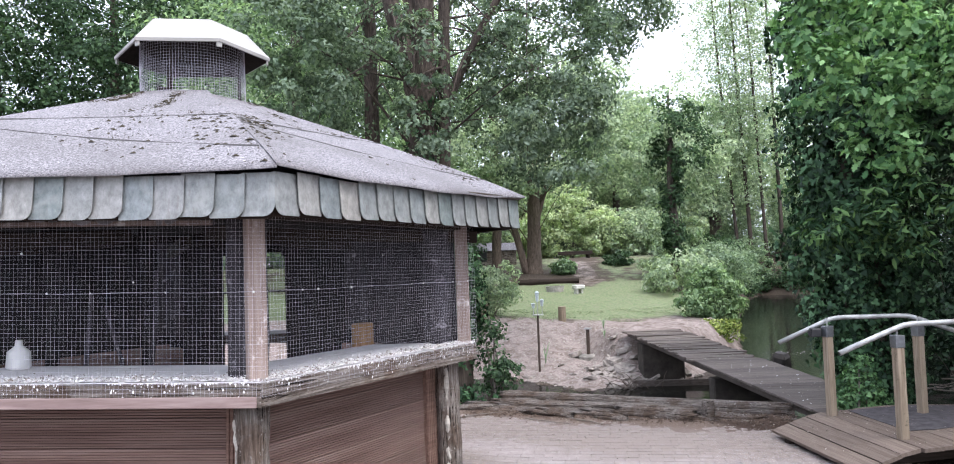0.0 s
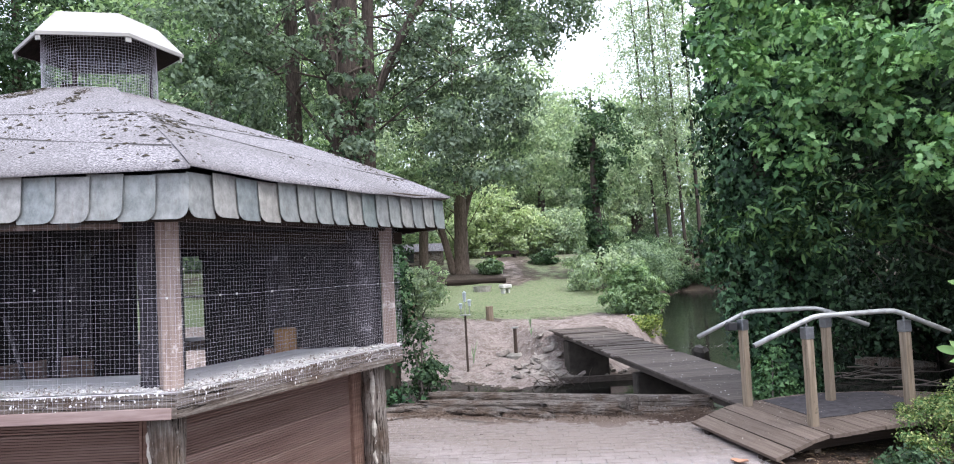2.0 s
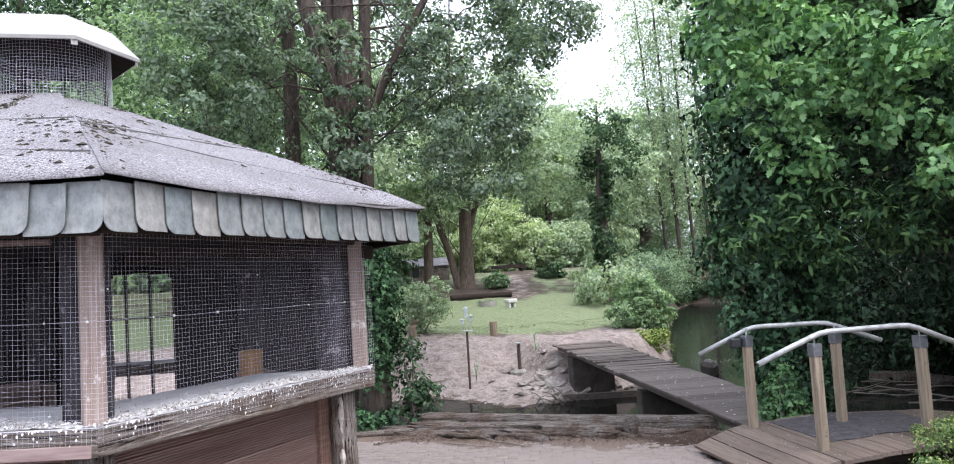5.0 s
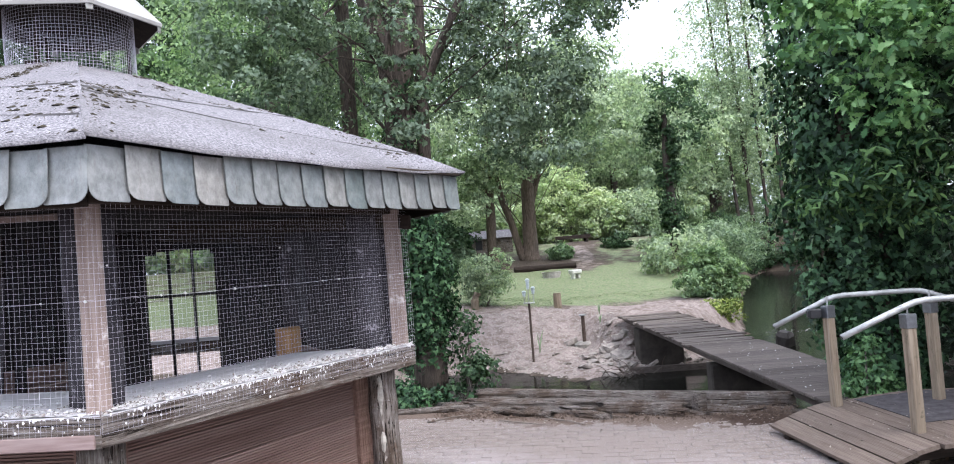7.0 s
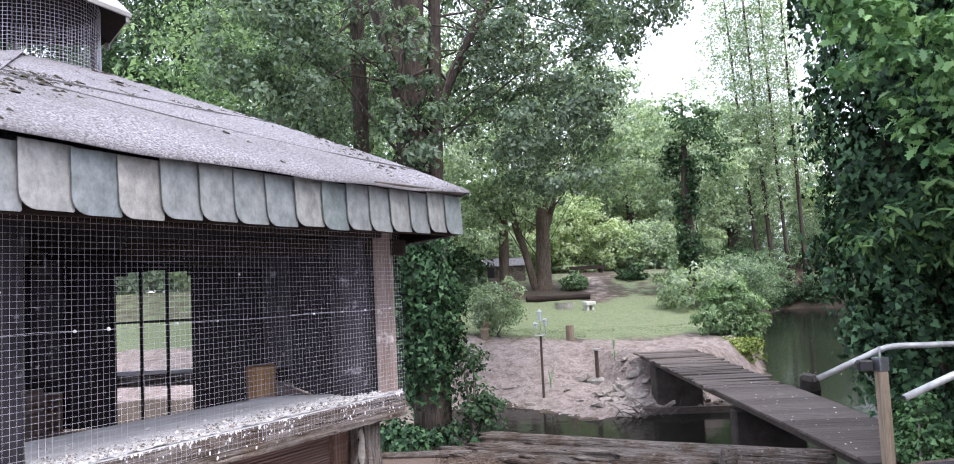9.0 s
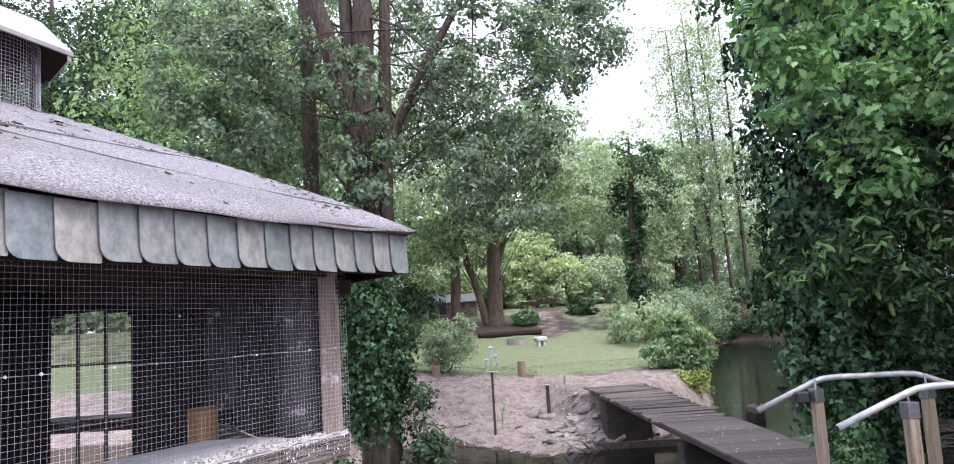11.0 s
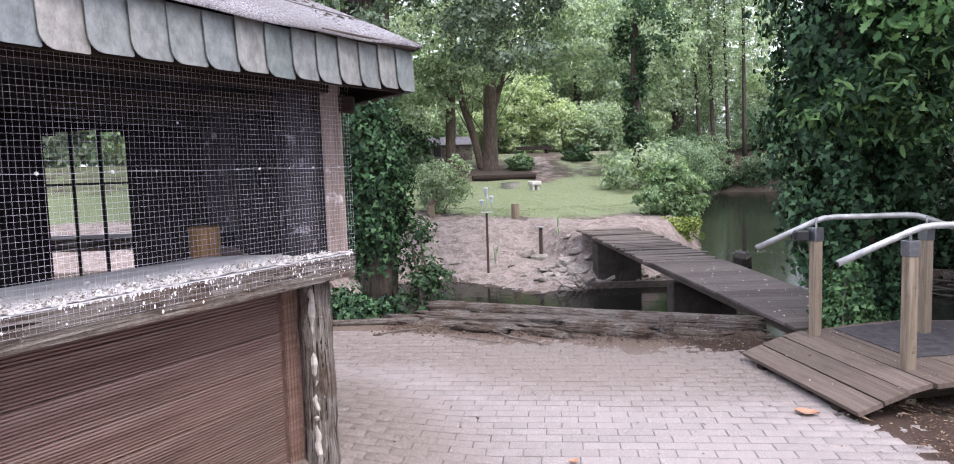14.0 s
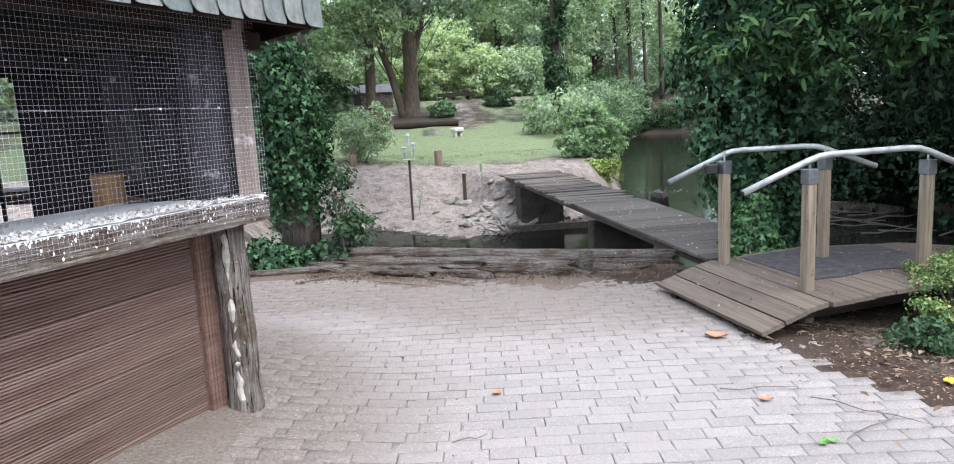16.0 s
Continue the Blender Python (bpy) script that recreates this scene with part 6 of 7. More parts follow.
def hut(x, y, yaw):
    z = ground_z(x, y)
    root = empty("duck_house", pose(x, y, z, 0, 0, yaw), label="small grey wooden duck house with a pitched roof", category="duck house")
    bm = bmesh.new()
    box(bm, (2.1, 0.95, 0.7), pose(0, 0, 0.3), 0.01)
    for x in (-1.05, 1.05):
        a, b, c = (bm.verts.new((x, y, z)) for y, z in ((-0.475, 0.65), (0.475, 0.65), (0, 0.98)))
        bm.faces.new((a, b, c))
    part("body", bm, M_LEDGE, root)
    for s in (-1, 1):
        bm = bmesh.new()
        box(bm, (2.4, 0.68, 0.03), pose(0, s * 0.28, 0.83, s * -34, 0, 0), 0.004)
        part("roof_panel", bm, M_FELT, root)
    # solid black panel whose colour stands for the dark inside the doorway
    bm = bmesh.new()
    box(bm, (0.32, 0.03, 0.45), pose(-0.6, -0.478, 0.36), 0.01)
    part("opening_dark_panel", bm, M_BLACK, root)


hut(5.75, 33.0, 8)

# twigs and a grey branch lying on the terrace edge, and leaves fallen on the ground
rng = random.Random(8)
for i, (x, y, L) in enumerate(((1.55, 5.45, 0.55), (1.95, 5.3, 0.6), (0.95, 6.0, 0.5), (2.35, 5.35, 0.35), (3.0, 1.9, 0.5), (1.25, 2.35, 0.16), (2.75, 2.3, 0.4), (2.9, 1.75, 0.45))):
    bm = bmesh.new()
    a = rng.uniform(-1.1, 0.4)
    pts = [(L * (t - 0.5) * math.cos(a) + rng.uniform(-0.02, 0.02), L * (t - 0.5) * math.sin(a) + rng.uniform(-0.02, 0.02), 0.012 + rng.uniform(0, 0.012)) for t in (0, 0.25, 0.5, 0.75, 1)]
    r = 0.007 if y > 4 else 0.003
    rod(bm, pts, [r, r, r * 0.9, r * 0.8, r * 0.4], 6)
    ob = part("twig", bm, M_TWIG)
    ob.matrix_world = pose(x, y, pave_height(x, y))
    tagged(ob, "thin dry twig lying on the paving", "twig", "twigs")


def curled_leaf(x, y, s, mat, label, yaw):
    bm = bmesh.new()
    grid = []
    for i in range(7):
        t = i / 6
        w = math.sin(math.pi * min(0.98, 0.06 + t * 0.92)) ** 0.8 * 0.36
        row = []
        for j in range(5):
            u = -1 + j / 2
            row.append(bm.verts.new(((t - 0.5) * s, u * w * s, s * (0.10 * u * u + 0.12 * (t - 0.5) ** 2 + 0.03 * math.sin(t * 9)) + 0.004)))
        grid.append(row)
    for i in range(6):
        for j in range(4):
            bm.faces.new((grid[i][j], grid[i + 1][j], grid[i + 1][j + 1], grid[i][j + 1]))
    ob = smooth(part("fallen_leaf", bm, mat))
    ob.matrix_world = pose(x, y, pave_height(x, y) + 0.004, 0, 0, yaw)
    return tagged(ob, label, "leaf", "fallen leaves")


M_DRYLEAF = plain("dry_orange_leaf", (0.34, 0.18, 0.115), 0.7, 0, 0.3, 0.3, 30)
M_YELLOWLEAF = plain("yellow_fallen_leaf", (0.6, 0.42, 0.05), 0.6, 0, 0.3, 0.2, 30)
M_GREENLEAF = plain("fresh_green_leaf", (0.13, 0.26, 0.06), 0.5, 0, 0.4, 0.2, 30)
curled_leaf(1.535, 2.812, 0.06, M_DRYLEAF, "dry curled orange-brown leaf on the paving", 20)
curled_leaf(2.687, 2.188, 0.065, M_DRYLEAF, "dry reddish leaf on the paving", -30)
curled_leaf(3.05, 3.1, 0.13, M_DRYLEAF, "pale dry leaf beside the footbridge", -40)
curled_leaf(3.62, 2.0, 0.085, M_YELLOWLEAF, "yellow fallen leaf on the dark soil", 50)
for i in range(3):
    curled_leaf(2.6 + 0.025 * i, 1.72 + 0.015 * (i % 2), 0.045, M_GREENLEAF, "torn fresh green leaf on the paving", 60 * i + 20)

old_drift = bmesh.new()
rod(old_drift, [(0, 0, 0), (0.7, 0.02, 0.02), (1.5, -0.02, 0.0)], [0.11, 0.12, 0.09], 12, True, 0.2, 4)
ob = smooth(part("driftwood", old_drift, M_OLDLOG))
ob.matrix_world = pose(11.5, 11.6, WATER_LEVEL + 0.1, 0, 4, -35)
tagged(ob, "grey log lying in the water behind the footbridge", "driftwood")
rng = random.Random(18)
for i in range(16):
    bm = bmesh.new()
    L = rng.uniform(0.5, 1.5)
    a = rng.uniform(-1.1, 0.3)
    pts = [(L * (t - 0.5) * math.cos(a), L * (t - 0.5) * math.sin(a), rng.uniform(-0.02, 0.05)) for t in (0, 0.33, 0.66, 1)]
    rod(bm, pts, [0.016, 0.013, 0.01, 0.006], 5)
    ob = part("stick", bm, M_TWIG)
    ob.matrix_world = pose(rng.uniform(9.6, 11.8), rng.uniform(8.4, 11.2), WATER_LEVEL + 0.03 + rng.uniform(0, 0.1), rng.uniform(-12, 12), rng.uniform(-12, 12), 0)
    tagged(ob, "thin grey stick drifting in the water", "stick", "sticks in the water")
for i, (x, y, s_) in enumerate(((4.55, 2.5, 0.08), (4.8, 2.55, 0.11))):
    rock(x, y, s_, 210 + i, 0.0, label="brown rounded stone on the soil by the shrub", group="stones by the shrub")


def jug(x, y):
    root = empty("plastic_jug", pose(x, y, -0.02, 0, 0, 30), label="white plastic jug with a handle standing on the ground", category="jug")
    bm = bmesh.new()
    prof = [(0.0, 0.07), (0.01, 0.078), (0.12, 0.078), (0.17, 0.06), (0.2, 0.03), (0.225, 0.026)]
    rod(bm, [(0, 0, z) for z, q in prof], [q for z, q in prof], 18)
    smooth(part("body", bm, M_WHITE, root))
    bm = bmesh.new()
    rod(bm, [(0.03, 0, 0.215), (0.075, 0, 0.21), (0.09, 0, 0.165), (0.07, 0, 0.12)], [0.011] * 4, 8)
    smooth(part("handle", bm, M_WHITE, root))


jug(3.93, 1.74)
# leaf litter on the dark soil beside the footbridge
rngn = np.random.RandomState(6)
n = 11000
p = np.stack([rngn.uniform(2.8, 5.4, n), rngn.uniform(0.2, 3.3, n), np.zeros(n)], -1)
keep = np.array([not inside_poly(a, b, PAVE_EDGE) or rngn.rand() < 0.03 for a, b in p[:, :2]])
p = p[keep]
p[:, 2] = np.where([inside_poly(a, b, PAVE_EDGE) or a < 3.8 for a, b in p[:, :2]], 0.022, land_height(p[:, 0], p[:, 1])) + rngn.uniform(0.002, 0.02, len(p))
size = np.where(rngn.rand(len(p)) < 0.1, 0.07, 0.024)
v, f = leaf_quads(p, size, np.tile([0.0, 0, 1.0], (len(p), 1)), rngn, 0, 0.16, 0.36, 0.07)
tagged(from_arrays("leaf_litter", v, f, M_LITTER), "brown leaf litter on the dark soil", "leaf litter", kind="stuff")
n = 2200
p = np.stack([rngn.uniform(-0.5, 3.6, n), rngn.uniform(0.5, 6.3, n), np.zeros(n)], -1)
keep = np.array([inside_poly(a, b, PAVE_EDGE) and math.hypot(a - AVIARY_C[0], b - AVIARY_C[1]) > 1.5 and (rngn.rand() < 0.25 or b > 4.6 or a > 2.9) for a, b in p[:, :2]])
p = p[keep]
p[:, 2] = [pave_height(a, b) + 0.008 for a, b in p[:, :2]]
extra = []
for i in range(260):
    y = rngn.uniform(0.1, 9.5)
    extra.append(bridge.matrix_world @ Vector((rngn.uniform(0.05, 0.85), y, (BR_B.z - BR_A.z) * y / br_len + 0.024)))
for i in range(150):
    x = rngn.uniform(0.05, 2.6)
    extra.append(deck.matrix_world @ Vector((x, rngn.uniform(-0.62, 0.62), deck_z(x) + 0.02)))
p = np.concatenate([p, np.array([tuple(q) for q in extra])])
v, f = leaf_quads(p, 0.02, np.tile([0.0, 0, 1.0], (len(p), 1)), rngn, 0, 0.3, 0.5)
tagged(from_arrays("crumbs", v, f, M_SEED), "small husks and crumbs on the paving and bridges", "litter", kind="stuff")


mv, mf = [], []
rng = random.Random(83)
for i in range(150):
    s = rng.uniform(0.004, 0.013)
    if i < 70:
        x = rng.uniform(0.05, 1.9)
        q = deck.matrix_world @ Vector((x, rng.uniform(-0.62, 0.62), deck_z(x) + 0.004))
    else:
        y = rng.uniform(0.1, 8.0)
        q = bridge.matrix_world @ Vector((rng.uniform(0.05, 0.85), y, (BR_B.z - BR_A.z) * y / br_len + 0.021))
    blob(q.x, q.y, q.z, s, 0.002)
tagged(from_arrays("droppings", mv, mf, M_DROPPINGS), "white bird droppings and flecks on the bridge boards", "droppings", kind="stuff")


# grass of the lawn
rngn = np.random.RandomState(12)
n = 7000
p = np.stack([rngn.uniform(2.2, 9.5, n), 18.6 + 2.4 * rngn.rand(n) ** 1.3, np.zeros(n)], -1)
d = signed_shore(p[:, 0], p[:, 1])
p = p[(d > 0.6) & (cloud_field(p[:, 0], p[:, 1], 0.9, 21) + 0.5 * cloud_field(p[:, 0], p[:, 1], 2.7, 22) > 0.6 - 0.5 * (p[:, 1] - 18.6))]
p[:, 2] = land_height(p[:, 0], p[:, 1]) + 0.015
v, f = leaf_quads(p, 0.036, rngn.normal(0, 1, (len(p), 3)) * [0.4, 0.4, 0.1] + [0, 0, 0.9], rngn, -2.5, 0.2, 0.35)
tagged(from_arrays("grass", v, f, leaf_material("short_lawn_grass", [(0.11, 0.16, 0.072), (0.17, 0.225, 0.112), (0.25, 0.3, 0.17)], 0.4, 0.7, 0.2)), "short sparse green grass on the lawn", "grass", kind="stuff")
# crumbs of bark and rotten wood on the dirt in front of the logs
mv, mf = [], []
rng = random.Random(52)
for i in range(3200):
    t = rng.random()
    off = rng.gauss(0.05, 0.16)
    x, y = 0.9 + 2.9 * t + 0.52 * off + rng.uniform(-0.1, 0.1), 6.25 - 1.5 * t + 0.854 * off
    s = rng.uniform(0.004, 0.014) * (2.0 if rng.random() < 0.05 else 1)
    blob(x, y, pave_height(x, y) + 0.016, s, s * 0.8)
tagged(from_arrays("bark_crumbs", mv, mf, plain("brown_bark_crumbs", (0.07, 0.05, 0.038), 0.97, 0, 0.1, 0.6, 15)), "brown crumbs of bark and rotten wood by the logs", "bark crumbs", kind="stuff")


# ---- ivy ----
def ivy_column(name, base, axis_pts, radius, leaf, count, label, trunk_r, seed, trunk_show=0.0, lumps=0.35, material=None):
    """A trunk wrapped in ivy: leaves over an uneven sleeve round it."""
    rng = np.random.RandomState(seed)
    bx, by = base
    bz = ground_z(bx, by) - 0.1
    root = empty(name, Matrix.Translation((bx, by, bz)), label=label, category="ivy tree")
    pts = np.array(axis_pts, float)
    bm = bmesh.new()
    rod(bm, axis_pts, [trunk_r * (1.25 - 0.5 * i / (len(axis_pts) - 1)) for i in range(len(axis_pts))], 12, True, 0.2, seed)
    smooth(part("trunk", bm, M_BARK, root))
    seg = np.linspace(0, len(pts) - 1.001, 400)
    long = float(np.sum(np.linalg.norm(pts[1:] - pts[:-1], axis=1)))
    clumps = max(12, count // 70)
    which = rng.randint(0, clumps, count)
    g = rng.normal(0, 1, (count, 2))
    loose = rng.rand(count) < 0.15
    t = trunk_show + (1 - trunk_show) * rng.rand(clumps)[which] + g[:, 0] * 0.13 / long
    t = np.clip(np.where(loose, trunk_show + (1 - trunk_show) * rng.rand(count), t), 0, 0.999)
    s = t * (len(pts) - 1.001)
    i = s.astype(int)
    fr = (s - i)[:, None]
    c = pts[i] * (1 - fr) + pts[i + 1] * fr
    rad = np.interp(t, np.linspace(0, 1, len(radius)), radius)
    th = (rng.rand(clumps) * 2 * np.pi)[which] + g[:, 1] * 0.13 / np.maximum(rad, 0.15)
    th = np.where(loose, rng.rand(count) * 2 * np.pi, th)
    lump = np.zeros(count)
    for k in range(14):
        a, b, ph = rng.randint(1, 4 + k), rng.uniform(2, 14 + 4 * k), rng.rand() * 6.28
        lump += np.sin(a * th + b * t * 2.0 + ph) / 4
    bulge = np.where(loose, -0.1, 0.17 * np.exp(-0.5 * np.sum(g * g, 1)) - 0.07) * np.minimum(1, rad / 0.4)
    rr = np.maximum(rad * (1 + lumps * lump) * (1 - 0.3 * rng.rand(count) ** 2.2) + bulge, trunk_r * 0.7)
    rr = np.where(rng.rand(count) < 0.26, rr * rng.uniform(0.45, 0.85, count), rr)
    p = c + np.stack([rr * np.cos(th), rr * np.sin(th), rng.normal(0, 0.06, count)], -1)
    out = np.stack([np.cos(th), np.sin(th), np.full(count, 0.45)], -1)
    v, f = leaf_outlines(p, leaf, out, rng, IVY_LEAF, 1.2, 0.55)
    from_arrays("ivy_leaves", v, f, material or M_IVY, root, "dark green ivy leaves")
    return root


ivy_column("ivy_covered_tree", (0.86, 7.15), [(0, 0, 0), (0.02, 0.02, 0.6), (-0.02, 0.05, 1.3), (-0.12, 0.1, 2.0), (-0.25, 0.15, 2.5)], [0.16, 0.2, 0.3, 0.33, 0.36, 0.3], 0.06, 11000, "short thick leaning trunk wrapped in ivy beside the aviary", 0.18, 3, 0.26, material=M_IVY_DARK)
ivy_column("ivy_tree", (5.05, 5.3), [(0, 0, 0), (0.05, 0, 1.2), (0.1, 0.1, 2.5), (0.1, 0.1, 4.0), (0.15, 0.1, 5.5), (0.2, 0, 7.5)], [0.2, 0.2, 0.4, 0.62, 0.7, 0.7, 0.7], 0.078, 42000, "tall tree thickly wrapped in dark ivy at the water's edge", 0.2, 4, lumps=0.36)
shrub("ground_ivy", (0.6, 6.8), [((0, 0.1, 0.08), (0.6, 0.34, 0.14), 30, 60, 0.11)], 0.058, M_IVY, "dark ivy spreading over the ground by the trunk", "ivy", outline=IVY_LEAF, seed=5, z=0.0)
shrub("ground_ivy", (1.35, 7.05), [((0, 0, 0.35), (0.3, 0.3, 0.5), 34, 30, 0.1), ((-0.05, 0, 0.85), (0.16, 0.16, 0.3), 10, 22, 0.09)], 0.062, M_LEAF_DEEP, "dark ivy and privet shoots beside the trunk", "ivy", seed=6, z=-0.1)
shrub("ground_ivy", (4.5, 4.62), [((0.05, 0.1, 0.25), (0.24, 0.22, 0.42), 44, 46, 0.09)], 0.05, M_IVY_FRESH, "ivy hanging over the bank beside the footbridge", "ivy", outline=IVY_LEAF, seed=7, z=-0.1)

# ---- trees ----
# overhanging maple with fresh leaves by the footbridge; its high lobes are added, unseen, to shade the bank
tree("maple", (7.9, 3.0), 8.0, 0.2, [((7.0, 4.4, 4.6), (1.7, 1.8, 2.0), 120, 90, 0.28), ((8.6, 5.4, 3.2), (1.9, 1.8, 2.4), 120, 90, 0.3), ((7.9, 3.4, 6.8), (2.2, 2.2, 1.6), 70, 90, 0.3), ((10.2, 6.6, 5.2), (3.4, 3.8, 1.6), 230, 100, 0.36), ((7.4, 7.8, 6.6), (1.8, 2.0, 1.3), 60, 90, 0.32)], 0.13, M_LEAF_DEEP,
     "broad-leaved tree leaning over the water with fresh green leaves, upper crown added for shade", seed=11)
OAK_SPRAYS = [(c, (0.38, 0.34, 0.24), 9, 40, 0.095) for c in ((3.7, 3.85, 3.28), (3.6, 3.75, 3.76), (3.5, 3.8, 4.0), (3.9, 3.55, 3.83), (4.1, 3.5, 3.48), (3.95, 3.9, 2.95), (4.1, 4.1, 3.4), (4.3, 3.9, 3.15), (4.5, 3.85, 2.82), (4.45, 3.95, 2.5), (4.8, 3.7, 3.0), (5.1, 3.5, 2.7), (4.9, 2.3, 2.5), (5.0, 2.4, 2.15), (4.8, 2.5, 3.2), (5.2, 2.8, 2.6), (5.0, 3.0, 2.2), (4.9, 3.0, 3.1))]
tree("oak", (7.4, 2.6), 6.0, 0.06, [((4.75, 5.0, 4.5), (0.55, 0.5, 0.8), 20, 56, 0.13), ((4.9, 4.2, 4.0), (0.65, 0.65, 1.2), 34, 56, 0.13), ((5.3, 3.5, 3.3), (0.8, 0.7, 0.9), 30, 56, 0.13), ((6.0, 4.0, 4.8), (1.3, 1.2, 1.5), 60, 62, 0.22)] + OAK_SPRAYS, 0.092, M_OAK,
     "young oak leaning over the footbridge with fresh lobed leaves", outline=OAK, lean=(-0.25, 0.12), seed=14, limbs=1)
# this laurel's leaves are coloured as dark as the shade they hang in
tree("cherry_laurel", (7.8, 2.6), 4.5, 0.05, [((6.6, 4.3, 2.5), (1.5, 1.3, 1.4), 120, 110, 0.24), ((5.9, 3.4, 2.7), (0.9, 0.8, 0.8), 44, 90, 0.2), ((8.3, 5.4, 2.0), (1.5, 1.4, 1.5), 100, 110, 0.26), ((6.3, 2.3, 1.5), (0.8, 0.6, 0.9), 60, 100, 0.22)], 0.1, M_SHADE_LEAF,
     "evergreen laurel hanging over the water, shade put into its leaf colour", outline=BLADE, lean=(-0.1, 0.15), seed=15, limbs=3)

tree("laurel_tree", (6.6, 2.7), 3.0, 0.05, [(c, (0.32, 0.28, 0.18), 14, 34, 0.1) for c in ((4.35, 4.1, 1.95), (4.5, 4.0, 2.12), (4.15, 4.25, 1.78), (4.55, 3.98, 1.7), (4.9, 3.75, 1.95), (5.25, 3.45, 2.1), (5.2, 3.6, 1.75), (5.6, 3.3, 2.4))], 0.1, M_LONGLEAF,
     "laurel bough with long leaves and yellow-green tips", outline=BLADE, lean=(-0.3, 0.2), seed=16, limbs=2, sides=7)

# group of tall stems behind the aviary
tree("tall_tree", (1.0, 14.6), 13.0, 0.36, [((0.8, 17.0, 7.6), (4.2, 1.8, 3.2), 130, 115, 0.34), ((4.1, 14.4, 5.8), (2.0, 1.9, 3.0), 120, 115, 0.28), ((-1.5, 13.6, 6.2), (1.5, 1.5, 2.3), 80, 115, 0.28), ((1.0, 13.2, 4.6), (0.9, 0.5, 1.0), 14, 80, 0.2), ((0.9, 13.5, 6.0), (1.2, 0.5, 1.2), 18, 80, 0.2), ((6.2, 15.5, 8.2), (1.6, 1.6, 1.6), 74, 105, 0.3)], 0.112, M_LEAF_BLUE,
     "tall tree of several grey-brown stems wrapped in some ivy", seed=21, limbs=7, paths=[
         ([(1.0, 14.6, -1.0), (1.1, 14.6, 2.5), (1.17, 14.6, 4.4), (1.2, 14.6, 6.2), (1.25, 14.6, 8.2), (1.3, 14.6, 13)], [0.42, 0.33, 0.27, 0.25, 0.22, 0.12]),
         ([(0.98, 14.7, -1.0), (1.02, 14.65, 3.0), (1.03, 14.6, 4.9), (0.88, 14.6, 6.2), (0.55, 14.6, 7.4), (0.3, 14.6, 8.4), (-0.3, 14.6, 12)], [0.36, 0.27, 0.23, 0.21, 0.2, 0.17, 0.09]),
         ([(1.06, 14.75, 4.9), (1.04, 14.8, 6.6), (0.91, 14.8, 8.2), (0.8, 14.8, 12.5)], [0.17, 0.16, 0.15, 0.08]),
         ([(1.5, 14.65, -1.0), (1.58, 14.6, 4.0), (1.66, 14.6, 6.2), (1.73, 14.6, 8.2), (1.8, 14.6, 12.5)], [0.19, 0.145, 0.135, 0.125, 0.07]),
         ([(1.66, 14.6, 5.1), (1.84, 14.6, 5.65), (2.42, 14.55, 6.87), (3.21, 14.5, 8.25), (4.2, 14.4, 10)], [0.1, 0.1, 0.095, 0.08, 0.04]),
         ([(0.0, 16.6, -0.5), (0.02, 16.6, 4), (0.0, 16.6, 8), (-0.05, 16.6, 13)], [0.26, 0.2, 0.17, 0.1])])
ivy_column("ivy_covered_tree", (1.1, 14.3), [(0, 0, 0), (0, 0.1, 2), (0.05, 0.2, 4.2), (0.05, 0.25, 6.6)], [0.55, 0.5, 0.42, 0.34], 0.1, 3600, "ivy climbing round the foot of the tall tree", 0.2, 23)
tree("lime_tree", (7.1, 30.2), 11.5, 0.27, [((6.4, 28.9, 5.2), (3.0, 1.2, 1.2), 36, 100, 0.32), ((9.6, 29.0, 5.0), (1.6, 1.2, 1.1), 14, 100, 0.3), ((4.2, 29.2, 4.2), (1.6, 1.2, 1.4), 34, 110, 0.32), ((7.4, 28.4, 8.8), (3.9, 2.8, 2.9), 115, 120, 0.45), ((10.4, 27.4, 6.4), (2.0, 2.0, 1.7), 46, 120, 0.38), ((4.6, 28.4, 6.4), (2.1, 1.8, 1.8), 50, 120, 0.38), ((8.2, 27.5, 5.6), (1.6, 1.2, 0.8), 12, 100, 0.3)], 0.125, M_LEAF_LIGHT,
     "leafy tree at the edge of the lawn with drooping branches", bark_mat=bark("brown_lime_bark", (0.055, 0.042, 0.033), (0.18, 0.138, 0.11), 1.2), paths=[
         ([(7.1, 30.2, 0.9), (7.13, 30.2, 1.35), (7.17, 30.2, 2.0), (7.2, 30.2, 3.0), (7.25, 30.2, 6.0), (7.4, 30.2, 11.5)], [0.55, 0.4, 0.33, 0.3, 0.24, 0.1]),
         ([(6.85, 30.15, 1.1), (6.67, 30.15, 1.7), (6.36, 30.15, 3.0), (6.05, 30.15, 3.9), (5.6, 30.1, 6.5)], [0.2, 0.17, 0.155, 0.15, 0.08]),
         ([(5.42, 30.0, 0.9), (5.43, 30.0, 1.7), (5.48, 30.0, 3.1), (5.5, 30.0, 6.0), (5.4, 30.0, 11)], [0.27, 0.215, 0.2, 0.17, 0.08]),
         ([(7.3, 30.3, 3.4), (7.8, 30.3, 5.0), (8.3, 30.2, 8.5)], [0.14, 0.12, 0.06])], seed=31, limbs=4)
